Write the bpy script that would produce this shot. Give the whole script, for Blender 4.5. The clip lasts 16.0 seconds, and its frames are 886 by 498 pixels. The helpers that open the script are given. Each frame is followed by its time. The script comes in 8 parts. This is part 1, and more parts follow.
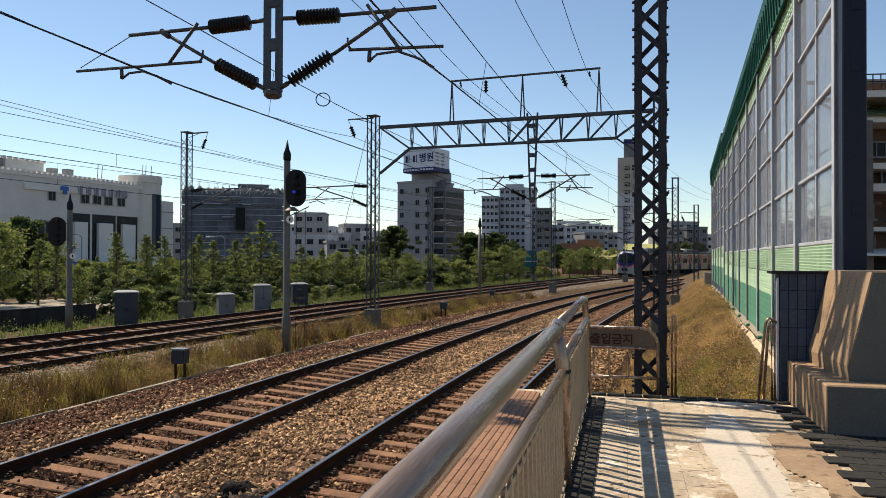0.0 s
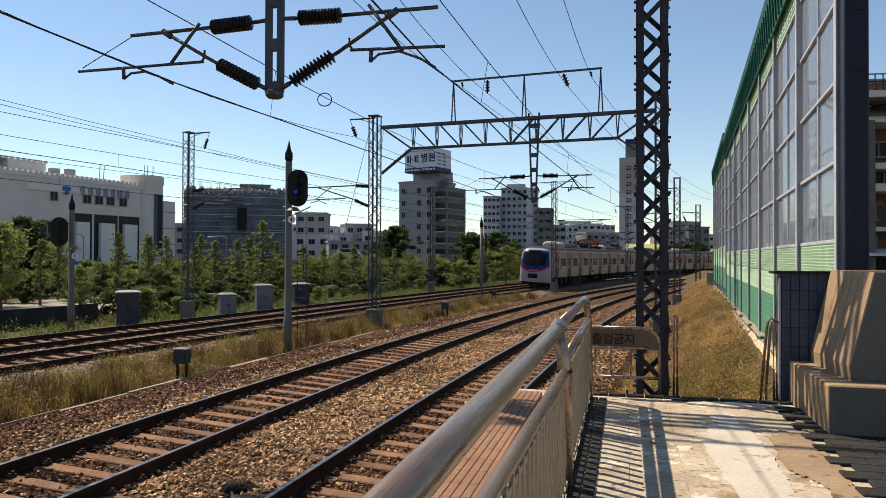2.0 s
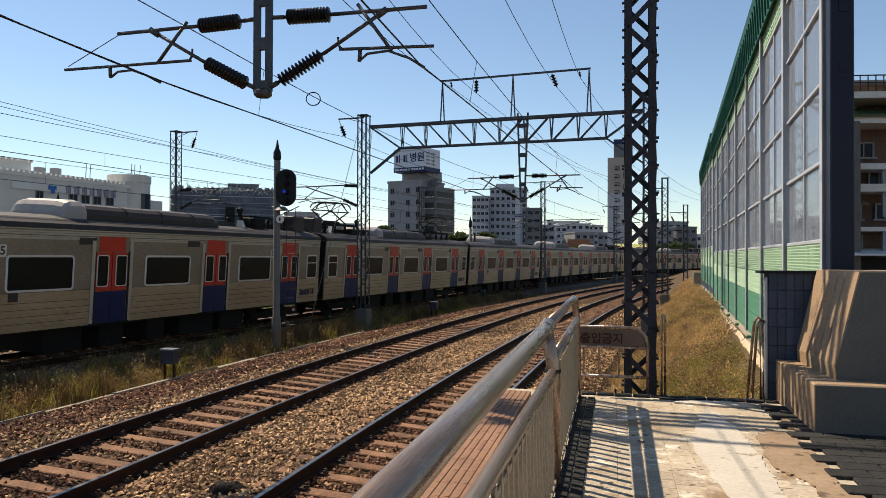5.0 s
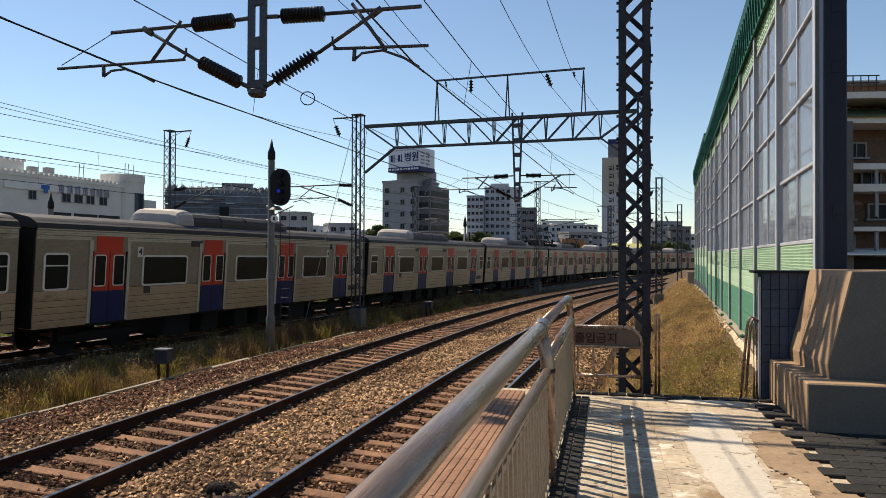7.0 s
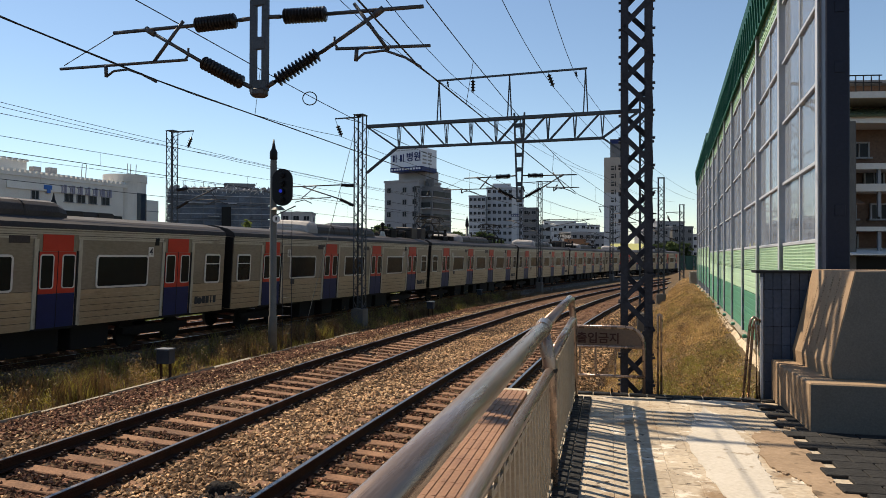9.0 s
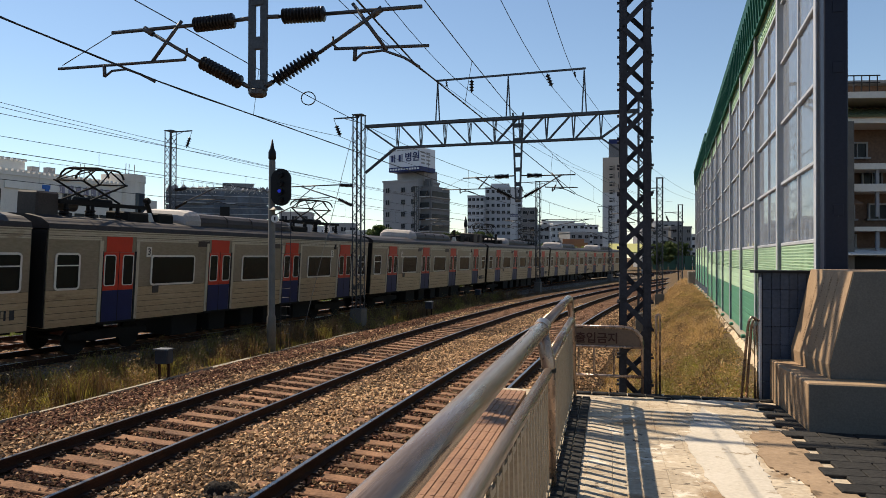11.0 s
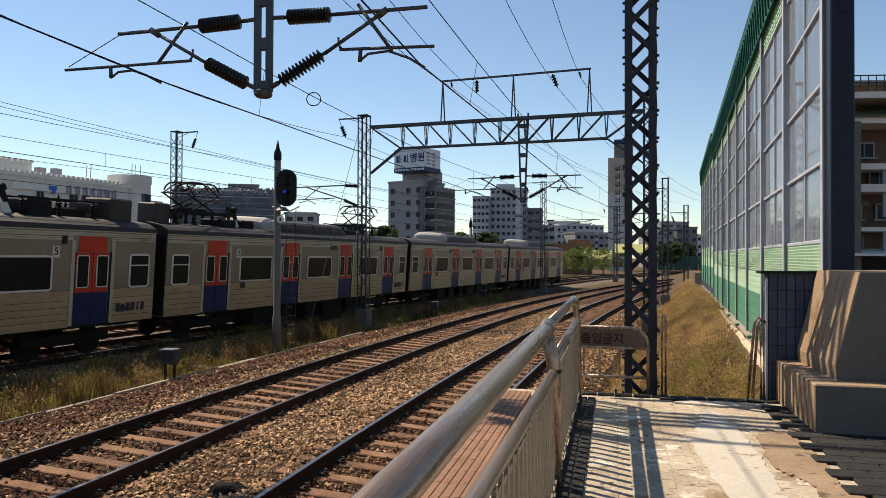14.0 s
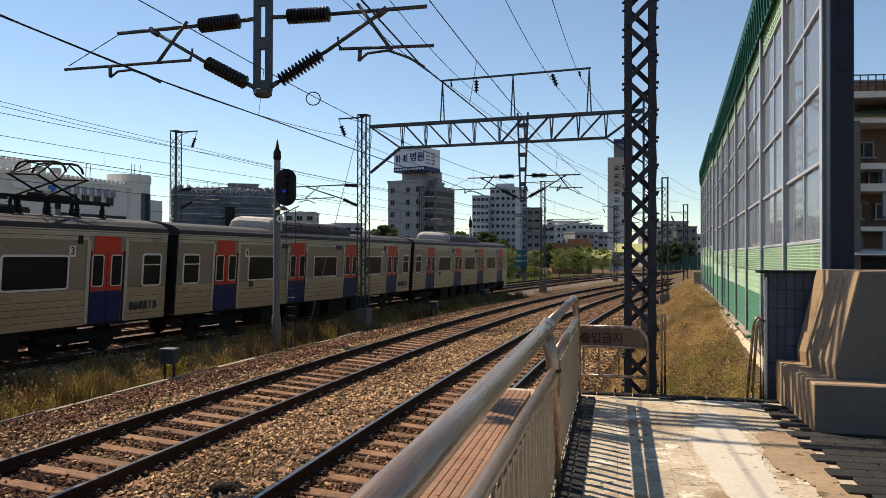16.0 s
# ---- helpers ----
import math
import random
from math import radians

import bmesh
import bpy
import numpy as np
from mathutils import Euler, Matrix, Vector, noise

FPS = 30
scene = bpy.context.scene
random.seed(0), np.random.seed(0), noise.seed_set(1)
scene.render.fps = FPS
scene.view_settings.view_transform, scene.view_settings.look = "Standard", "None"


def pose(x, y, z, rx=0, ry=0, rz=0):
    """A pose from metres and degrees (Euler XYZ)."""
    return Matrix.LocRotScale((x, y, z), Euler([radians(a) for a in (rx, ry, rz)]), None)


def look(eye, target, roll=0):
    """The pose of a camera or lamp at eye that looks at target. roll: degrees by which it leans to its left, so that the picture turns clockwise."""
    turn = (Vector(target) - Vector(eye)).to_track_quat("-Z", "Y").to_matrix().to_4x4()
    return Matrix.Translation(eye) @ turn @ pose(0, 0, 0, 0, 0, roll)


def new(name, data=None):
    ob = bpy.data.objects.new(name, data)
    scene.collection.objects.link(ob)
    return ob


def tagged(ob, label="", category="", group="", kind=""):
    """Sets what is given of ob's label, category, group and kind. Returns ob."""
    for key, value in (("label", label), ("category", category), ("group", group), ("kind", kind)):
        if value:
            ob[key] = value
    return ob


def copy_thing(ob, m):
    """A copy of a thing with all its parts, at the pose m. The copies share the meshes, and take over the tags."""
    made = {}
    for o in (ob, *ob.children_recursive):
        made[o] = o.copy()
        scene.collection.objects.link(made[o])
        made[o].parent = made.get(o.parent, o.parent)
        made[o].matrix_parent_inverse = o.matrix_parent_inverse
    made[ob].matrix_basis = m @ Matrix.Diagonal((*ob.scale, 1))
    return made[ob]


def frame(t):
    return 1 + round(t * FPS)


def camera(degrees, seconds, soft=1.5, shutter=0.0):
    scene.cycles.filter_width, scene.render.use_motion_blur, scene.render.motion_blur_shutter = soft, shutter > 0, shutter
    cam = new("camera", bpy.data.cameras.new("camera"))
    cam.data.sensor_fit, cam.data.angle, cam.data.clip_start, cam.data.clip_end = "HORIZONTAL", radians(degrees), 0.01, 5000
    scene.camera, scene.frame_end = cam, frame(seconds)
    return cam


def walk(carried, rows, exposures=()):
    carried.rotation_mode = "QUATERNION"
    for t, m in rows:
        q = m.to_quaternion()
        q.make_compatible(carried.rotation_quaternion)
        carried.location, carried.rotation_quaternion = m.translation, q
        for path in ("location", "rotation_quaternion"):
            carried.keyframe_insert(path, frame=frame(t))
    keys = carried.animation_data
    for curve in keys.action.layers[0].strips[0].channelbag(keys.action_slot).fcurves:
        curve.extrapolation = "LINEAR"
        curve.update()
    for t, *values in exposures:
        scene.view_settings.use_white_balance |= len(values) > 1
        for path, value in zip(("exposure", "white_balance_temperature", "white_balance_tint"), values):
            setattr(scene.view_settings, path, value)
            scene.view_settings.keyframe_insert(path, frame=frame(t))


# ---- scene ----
# camera: a standing hand-held shot that pans slightly
EYE = Vector((0.0, 0.0, 2.752))
cam = camera(63.02, 16.0, soft=0.7)


def view(yaw, pitch=0.649):
    a, b = radians(yaw), radians(pitch)
    return look(EYE, EYE + Vector((math.sin(a) * math.cos(b), math.cos(a) * math.cos(b), math.sin(b))), 0.19)


walk(cam, [(t, view(a, 0.649 + d)) for t, a, d in (
    (0.0, 0.0, 0), (0.5, -0.064, 0), (1.0, -0.065, 0), (1.5, 0.0, 0), (2.0, -0.127, 0), (2.5, 0.197, 0), (3.0, 0.261, 0),
    (3.5, 0.57, 0), (4.0, 0.589, 0), (5.2, 0.78, -0.02), (6.5, 0.968, -0.04), (7.0, 1.182, -0.04), (7.5, 1.084, -0.04),
    (8.0, 0.968, -0.04), (8.5, 1.084, -0.04), (9.0, 1.023, -0.04), (10.3, 1.09, -0.04), (11.5, 1.141, -0.04), (12.0, 1.084, -0.04),
    (12.5, 1.027, -0.04), (13.0, 1.232, -0.04), (13.5, 1.084, -0.04), (14.0, 0.721, 0), (14.5, 0.638, 0), (15.0, 0.595, -0.03),
    (15.5, 0.544, -0.04), (16.0, 0.753, -0.04))], exposures=[(0, 0.48, 6800, 11), (16, 0.48, 6800, 11)])

# daylight: clear sky, high sun ahead and to the side
SUN_AZ, SUN_EL = radians(-46), radians(52.5)
world = bpy.data.worlds.new("sky")
scene.world = world
world.use_nodes = True
wn = world.node_tree.nodes
wn.clear()
sky = wn.new("ShaderNodeTexSky")
sky.sky_type, sky.sun_disc = "NISHITA", False
sky.sun_elevation, sky.sun_rotation = SUN_EL, SUN_AZ
sky.air_density, sky.dust_density, sky.ozone_density = 1.0, 0.03, 1.6
wbg, wout = wn.new("ShaderNodeBackground"), wn.new("ShaderNodeOutputWorld")
wbg.inputs["Strength"].default_value = 0.097
tint = wn.new("ShaderNodeMix")
tint.data_type, tint.blend_type = "RGBA", "MULTIPLY"
tint.inputs["Factor"].default_value = 1.0
tint.inputs["B"].default_value = (0.945, 0.98, 0.99, 1)
world.node_tree.links.new(sky.outputs[0], tint.inputs["A"])
world.node_tree.links.new(tint.outputs["Result"], wbg.inputs[0])
world.node_tree.links.new(wbg.outputs[0], wout.inputs[0])
sun = new("sun", bpy.data.lights.new("sun", "SUN"))
sun.data.energy, sun.data.angle, sun.data.color = 5.0, radians(0.53), (1.0, 0.88, 0.70)
sun.matrix_world = look((0, 0, 60), Vector((0, 0, 60)) - Vector((math.sin(SUN_AZ) * math.cos(SUN_EL), math.cos(SUN_AZ) * math.cos(SUN_EL), math.sin(SUN_EL))))
# ---------------------------------------------------------------- materials


def shade(name, base, dark=None, rough=0.7, metal=0.0, scale=6.0, fine=60.0, bump=0.1, spread=0.5, vary=0.0, detail=6.0, spec=0.2, stretch=(1, 1, 1), world=True, stain=None):
    """Procedural surface: two colours mixed by coarse and fine noise, bump from the fine one, and a change of value from piece to piece.
    stain: (colour, scale, threshold, softness) lays irregular marks over it."""
    m = bpy.data.materials.new(name)
    m.use_nodes = True
    n, l = m.node_tree.nodes, m.node_tree.links
    b = n["Principled BSDF"]
    dark = dark or tuple(c * 0.6 for c in base)
    tc, mp = n.new("ShaderNodeNewGeometry" if world else "ShaderNodeTexCoord"), n.new("ShaderNodeMapping")
    mp.inputs["Scale"].default_value = stretch
    l.new(tc.outputs["Position" if world else "Object"], mp.inputs[0])
    n1, n2 = n.new("ShaderNodeTexNoise"), n.new("ShaderNodeTexNoise")
    for t, s, d in ((n1, scale, 4.0), (n2, fine, detail)):
        t.inputs["Scale"].default_value, t.inputs["Detail"].default_value = s, d
        l.new(mp.outputs[0], t.inputs["Vector"])
    add = n.new("ShaderNodeMath")
    add.operation = "MULTIPLY_ADD"
    add.inputs[1].default_value = 0.5
    l.new(n2.outputs[0], add.inputs[0])
    half = n.new("ShaderNodeMath")
    half.operation = "MULTIPLY"
    half.inputs[1].default_value = 0.5
    l.new(n1.outputs[0], half.inputs[0])
    l.new(half.outputs[0], add.inputs[2])
    ramp = n.new("ShaderNodeValToRGB")
    ramp.color_ramp.elements[0].position, ramp.color_ramp.elements[1].position = 0.5 - spread * 0.35, 0.5 + spread * 0.35
    ramp.color_ramp.elements[0].color, ramp.color_ramp.elements[1].color = (*dark, 1), (*base, 1)
    l.new(add.outputs[0], ramp.inputs[0])
    col = ramp.outputs[0]
    if vary:
        info, geo = n.new("ShaderNodeObjectInfo"), n.new("ShaderNodeNewGeometry")
        s = n.new("ShaderNodeMath")
        s.operation = "ADD"
        l.new(info.outputs["Random"], s.inputs[0])
        l.new(geo.outputs["Random Per Island"], s.inputs[1])
        f = n.new("ShaderNodeMath")
        f.operation = "FRACT"
        l.new(s.outputs[0], f.inputs[0])
        r = n.new("ShaderNodeMapRange")
        r.inputs["To Min"].default_value, r.inputs["To Max"].default_value = 1 - vary, 1 + vary
        l.new(f.outputs[0], r.inputs[0])
        h = n.new("ShaderNodeHueSaturation")
        l.new(r.outputs[0], h.inputs["Value"])
        l.new(col, h.inputs["Color"])
        col = h.outputs[0]
    for sc, ss, lo, soft in stain or ():
        ns, mr, mx = n.new("ShaderNodeTexNoise"), n.new("ShaderNodeMapRange"), n.new("ShaderNodeMix")
        ns.inputs["Scale"].default_value, ns.inputs["Detail"].default_value, ns.inputs["Roughness"].default_value = ss, 9.0, 0.62
        l.new(mp.outputs[0], ns.inputs["Vector"])
        mr.inputs["From Min"].default_value, mr.inputs["From Max"].default_value = lo, lo + soft
        l.new(ns.outputs[0], mr.inputs[0])
        mx.data_type = "RGBA"
        l.new(mr.outputs[0], mx.inputs["Factor"])
        l.new(col, mx.inputs["A"])
        mx.inputs["B"].default_value = (*sc, 1)
        col = mx.outputs["Result"]
    l.new(col, b.inputs["Base Color"])
    rr = n.new("ShaderNodeMapRange")
    rr.inputs["To Min"].default_value, rr.inputs["To Max"].default_value = max(0.02, rough - 0.12), min(1, rough + 0.12)
    l.new(n1.outputs[0], rr.inputs[0])
    l.new(rr.outputs[0], b.inputs["Roughness"])
    b.inputs["Metallic"].default_value = metal
    b.inputs["Specular IOR Level"].default_value = spec
    if bump:
        bp = n.new("ShaderNodeBump")
        bp.inputs["Strength"].default_value, bp.inputs["Distance"].default_value = bump, 0.02
        l.new(n2.outputs[0], bp.inputs["Height"])
        l.new(bp.outputs[0], b.inputs["Normal"])
    return m


def foliage(name, base, dark, trans=0.35):
    m = shade(name, base, dark, rough=0.55, scale=1.2, fine=9, bump=0, spread=0.6, vary=0.35, spec=0.3)
    n, l = m.node_tree.nodes, m.node_tree.links
    b, out = n["Principled BSDF"], n["Material Output"]
    tr, mx = n.new("ShaderNodeBsdfTranslucent"), n.new("ShaderNodeMixShader")
    mx.inputs[0].default_value = trans
    src = b.inputs["Base Color"].links[0].from_socket
    bright = n.new("ShaderNodeHueSaturation")
    bright.inputs["Value"].default_value, bright.inputs["Saturation"].default_value = 1.5, 1.1
    l.new(src, bright.inputs["Color"])
    l.new(bright.outputs[0], tr.inputs[0])
    l.new(b.outputs[0], mx.inputs[1])
    l.new(tr.outputs[0], mx.inputs[2])
    l.new(mx.outputs[0], out.inputs[0])
    return m


def gravel(name, c1, c2, scale):
    """Loose stones seen from afar: one colour for each cell, dark joints, strong relief."""
    m = bpy.data.materials.new(name)
    m.use_nodes = True
    n, l = m.node_tree.nodes, m.node_tree.links
    b = n["Principled BSDF"]
    tc = n.new("ShaderNodeTexCoord")
    v = n.new("ShaderNodeTexVoronoi")
    v.inputs["Scale"].default_value = scale
    l.new(tc.outputs["Object"], v.inputs["Vector"])
    ramp = n.new("ShaderNodeValToRGB")
    ramp.color_ramp.elements[0].color, ramp.color_ramp.elements[1].color = (*c2, 1), (*c1, 1)
    sep = n.new("ShaderNodeSeparateColor")
    l.new(v.outputs["Color"], sep.inputs[0])
    l.new(sep.outputs[0], ramp.inputs[0])
    big = n.new("ShaderNodeTexNoise")
    big.inputs["Scale"].default_value = 0.8
    l.new(tc.outputs["Object"], big.inputs["Vector"])
    mr = n.new("ShaderNodeMapRange")
    mr.inputs["To Min"].default_value, mr.inputs["To Max"].default_value = 0.6, 1.35
    l.new(big.outputs[0], mr.inputs[0])
    hs = n.new("ShaderNodeHueSaturation")
    l.new(mr.outputs[0], hs.inputs["Value"])
    l.new(ramp.outputs[0], hs.inputs["Color"])
    l.new(hs.outputs[0], b.inputs["Base Color"])
    b.inputs["Roughness"].default_value, b.inputs["Specular IOR Level"].default_value = 0.95, 0.05
    bp = n.new("ShaderNodeBump")
    bp.inputs["Strength"].default_value, bp.inputs["Distance"].default_value = 1.0, 0.05
    bp.invert = True
    l.new(v.outputs["Distance"], bp.inputs["Height"])
    l.new(bp.outputs[0], b.inputs["Normal"])
    return m


def glass(name, haze, amount, rough=0.03):
    """Clear acrylic with a dusty haze: see-through, glossy at a slant, streaked by dirt."""
    m = bpy.data.materials.new(name)
    m.use_nodes = True
    n, l = m.node_tree.nodes, m.node_tree.links
    b, out = n["Principled BSDF"], n["Material Output"]
    b.inputs["Base Color"].default_value, b.inputs["Roughness"].default_value = (*haze, 1), 0.6
    b.inputs["Specular IOR Level"].default_value = 0.1
    tr, gl, fr = n.new("ShaderNodeBsdfTransparent"), n.new("ShaderNodeBsdfGlossy"), n.new("ShaderNodeFresnel")
    m1, m2 = n.new("ShaderNodeMixShader"), n.new("ShaderNodeMixShader")
    tr.inputs[0].default_value = (0.93, 0.95, 0.97, 1)
    gl.inputs["Roughness"].default_value, fr.inputs["IOR"].default_value = rough, 1.48
    l.new(fr.outputs[0], m1.inputs[0])
    l.new(tr.outputs[0], m1.inputs[1])
    l.new(gl.outputs[0], m1.inputs[2])
    tc, mp, ns, mr = n.new("ShaderNodeTexCoord"), n.new("ShaderNodeMapping"), n.new("ShaderNodeTexNoise"), n.new("ShaderNodeMapRange")
    mp.inputs["Scale"].default_value = (1, 3.0, 0.5)
    ns.inputs["Scale"].default_value, ns.inputs["Detail"].default_value = 1.8, 5.0
    l.new(tc.outputs["Object"], mp.inputs[0])
    l.new(mp.outputs[0], ns.inputs["Vector"])
    mr.inputs["From Min"].default_value, mr.inputs["From Max"].default_value = 0.3, 0.7
    mr.inputs["To Min"].default_value, mr.inputs["To Max"].default_value = amount * 0.6, amount * 1.4
    l.new(ns.outputs[0], mr.inputs[0])
    l.new(mr.outputs[0], m2.inputs[0])
    l.new(m1.outputs[0], m2.inputs[1])
    l.new(b.outputs[0], m2.inputs[2])
    l.new(m2.outputs[0], out.inputs[0])
    return m


def glow(name, colour, strength):
    m = shade(name, colour, rough=0.3, bump=0)
    b = m.node_tree.nodes["Principled BSDF"]
    b.inputs["Emission Color"].default_value, b.inputs["Emission Strength"].default_value = (*colour, 1), strength
    return m


M_SOIL = shade("soil", (0.14, 0.097, 0.056), (0.055, 0.038, 0.023), 0.95, scale=0.7, fine=14, bump=0.5, spec=0.05)
# much darker than the loose stones: shade in their gaps is in this colour
M_BALLAST = gravel("ballast", (0.1312, 0.0804, 0.0492), (0.0164, 0.0107, 0.0074), 17)
M_BALLASTF = gravel("far_ballast", (0.29, 0.24, 0.195), (0.035, 0.028, 0.023), 15)
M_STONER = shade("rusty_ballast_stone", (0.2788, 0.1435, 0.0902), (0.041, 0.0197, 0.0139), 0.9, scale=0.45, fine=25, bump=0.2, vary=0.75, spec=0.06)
M_STONE = shade("ballast_stone", (0.68, 0.45, 0.255), (0.15, 0.078, 0.044), 0.9, scale=0.45, fine=25, bump=0.2, vary=0.75, spec=0.06)
M_RAIL = shade("rail_rust", (0.0492, 0.0213, 0.0131), (0.0164, 0.0082, 0.0057), 0.9, metal=0.0, scale=3, fine=50, bump=0.15)
M_RAILTOP = shade("rail_head", (0.246, 0.2378, 0.2378), (0.1312, 0.123, 0.123), 0.3, metal=0.9, scale=2, fine=80, bump=0.02)
M_SLEEPER = shade("sleeper_timber", (0.2706, 0.1476, 0.0861), (0.082, 0.0426, 0.0262), 0.9, scale=3, fine=30, bump=0.4, vary=0.28)
M_CLOD = shade("oily_soil", (0.02, 0.016, 0.013), (0.008, 0.006, 0.005), 0.95, scale=9, fine=60, bump=0.6)
M_CLIP = shade("rail_clip", (0.0492, 0.0328, 0.0246), rough=0.8, bump=0)
M_CONC = shade("concrete", (0.328, 0.2911, 0.2337), (0.1886, 0.164, 0.1271), 0.9, scale=1.6, fine=35, bump=0.2)
M_RUBBLE = shade("broken_concrete", (0.62, 0.50, 0.36), (0.36, 0.27, 0.18), 0.95, scale=2.2, fine=20, bump=0.6, vary=0.12, stain=(((0.14, 0.10, 0.065), 4.0, 0.56, 0.08),))
M_CONCD = shade("dark_concrete", (0.1722, 0.1599, 0.1435), (0.0984, 0.0902, 0.082), 0.9, scale=1.6, fine=35, bump=0.2)
M_PLAT = shade("platform_concrete", (0.52, 0.44, 0.335), (0.28, 0.22, 0.155), 0.85, scale=1.1, fine=22, bump=0.5, spread=0.6, vary=0.10, stain=(((0.24, 0.165, 0.10), 2.3, 0.55, 0.12), ((0.08, 0.06, 0.045), 9.0, 0.60, 0.05), ((0.60, 0.54, 0.45), 4.0, 0.58, 0.06), ((0.30, 0.14, 0.06), 1.3, 0.64, 0.10)))
M_PLATPATCH = shade("platform_worn_skin", (0.328, 0.2337, 0.1517), (0.2132, 0.1476, 0.0943), 0.9, scale=2.4, fine=25, bump=0.4, stain=(((0.12, 0.085, 0.055), 6.0, 0.57, 0.08),))
M_CEMENT = shade("cement_repair", (0.54, 0.49, 0.42), (0.4, 0.355, 0.29), 0.9, scale=2.0, fine=30, bump=0.3, stain=(((0.24, 0.185, 0.125), 5.0, 0.60, 0.08),))
M_TILE = shade("edge_tile", (0.2706, 0.1517, 0.0902), (0.1804, 0.0943, 0.0574), 0.7, scale=3, fine=30, bump=0.15, vary=0.12)
M_MAT = shade("rubber_mat", (0.036, 0.034, 0.032), (0.014, 0.0135, 0.013), 0.85, scale=6, fine=40, bump=0.5, vary=0.2)
M_STEEL = shade("stainless_pipe", (0.41, 0.3034, 0.2378), (0.1804, 0.123, 0.0902), 0.28, metal=0.7, scale=14, fine=160, bump=0.08, stretch=(1, 0.045, 0.6), world=False, spread=0.7)
M_RUBBER_DARK = shade("dark_rubber_collar", (0.0164, 0.0156, 0.0148), rough=0.7, bump=0)
M_PICKET = shade("painted_picket", (0.3772, 0.3116, 0.2296), (0.246, 0.1968, 0.1394), 0.5, metal=0.35, scale=4, fine=50, bump=0.05)
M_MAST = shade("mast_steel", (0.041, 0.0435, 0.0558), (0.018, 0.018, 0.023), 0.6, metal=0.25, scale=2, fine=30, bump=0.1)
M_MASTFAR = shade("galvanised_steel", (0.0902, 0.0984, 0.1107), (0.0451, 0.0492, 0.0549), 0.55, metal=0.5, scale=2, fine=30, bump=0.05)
M_GALV = shade("bracket_steel", (0.0984, 0.0918, 0.0918), (0.0451, 0.0426, 0.0451), 0.5, metal=0.5, scale=4, fine=40, bump=0.05)
M_INSUL = shade("insulator_porcelain", (0.018, 0.0148, 0.0148), (0.0098, 0.0082, 0.0082), 0.25, scale=5, fine=40, bump=0)
M_WIRE = shade("wire", (0.0328, 0.0328, 0.0369), rough=0.6, metal=0.4, bump=0)
M_POST = shade("signal_post_grey", (0.1722, 0.164, 0.1476), (0.0984, 0.0943, 0.0861), 0.6, metal=0.2, scale=3, fine=40, bump=0.08)
M_BLACK = shade("black_paint", (0.0107, 0.0115, 0.0139), (0.0057, 0.0057, 0.0074), 0.5, scale=4, fine=50, bump=0.03)
M_LENS = glow("signal_blue_lens", (0.03, 0.06, 0.8), 0.12)
M_HOOD = shade("barrier_hood_green", (0.018, 0.105, 0.07), (0.012, 0.075, 0.05), 0.5, scale=0.8, fine=30, bump=0.04, vary=0.06)
M_GREEN_D = shade("barrier_dark_green", (0.10, 0.27, 0.18), (0.075, 0.21, 0.135), 0.55, scale=0.8, fine=30, bump=0.04, vary=0.06)
M_GREEN_L = shade("barrier_pale_green", (0.44, 0.60, 0.42), (0.36, 0.51, 0.34), 0.55, scale=0.8, fine=30, bump=0.04, vary=0.06)
M_FRAME = shade("barrier_frame_grey", (0.5, 0.515, 0.55), (0.36, 0.375, 0.41), 0.5, metal=0.1, scale=2, fine=40, bump=0.04)
M_PANEGL = glass("barrier_acrylic", (0.50, 0.55, 0.63), 0.25)
M_COLUMN = shade("dark_blue_column", (0.0115, 0.0156, 0.0328), (0.0074, 0.0098, 0.0213), 0.45, scale=1, fine=30, bump=0.05)
M_GRASS = foliage("dry_grass", (0.1886, 0.1189, 0.0574), (0.0451, 0.0262, 0.0148), 0.25)
M_STRAW = foliage("straw_grass", (0.66, 0.44, 0.2), (0.19, 0.115, 0.05), 0.3)
M_TANWEED = foliage("tan_weed", (0.38, 0.245, 0.115), (0.085, 0.052, 0.025), 0.3)
M_GRASSG = foliage("green_grass", (0.32, 0.27, 0.075), (0.06, 0.05, 0.016), 0.35)
M_VERGE = foliage("verge_green", (0.1394, 0.164, 0.0574), (0.0492, 0.0697, 0.0205), 0.45)
M_FENCE = shade("dark_board", (0.0369, 0.0369, 0.0394), (0.0205, 0.0205, 0.0221), 0.8, scale=2, fine=30, bump=0.1, vary=0.25)
M_LEAF = foliage("tree_leaf", (0.23, 0.26, 0.085), (0.035, 0.055, 0.018), 0.45)
M_LEAFD = foliage("dark_leaf", (0.085, 0.115, 0.04), (0.018, 0.032, 0.011), 0.4)
M_BARK = shade("bark", (0.1066, 0.0779, 0.0533), (0.0492, 0.0369, 0.0246), 0.9, scale=4, fine=30, bump=0.5)
# ---------------------------------------------------------------- geometry tools


def part(name, bm, mat, parent=None, label="", smooth=False):
    me = bpy.data.meshes.new(name)
    bm.to_mesh(me)
    bm.free()
    return mesh_part(name, me, mat, parent, label, smooth)


def mesh_part(name, me, mat, parent=None, label="", smooth=False):
    for m in (mat if isinstance(mat, (list, tuple)) else (mat,)):
        if m and m.name not in me.materials:
            me.materials.append(m)
    if smooth:
        me.polygons.foreach_set("use_smooth", [True] * len(me.polygons))
    ob = new(name, me)
    ob.parent = parent
    if label:
        tagged(ob, label)
    return ob


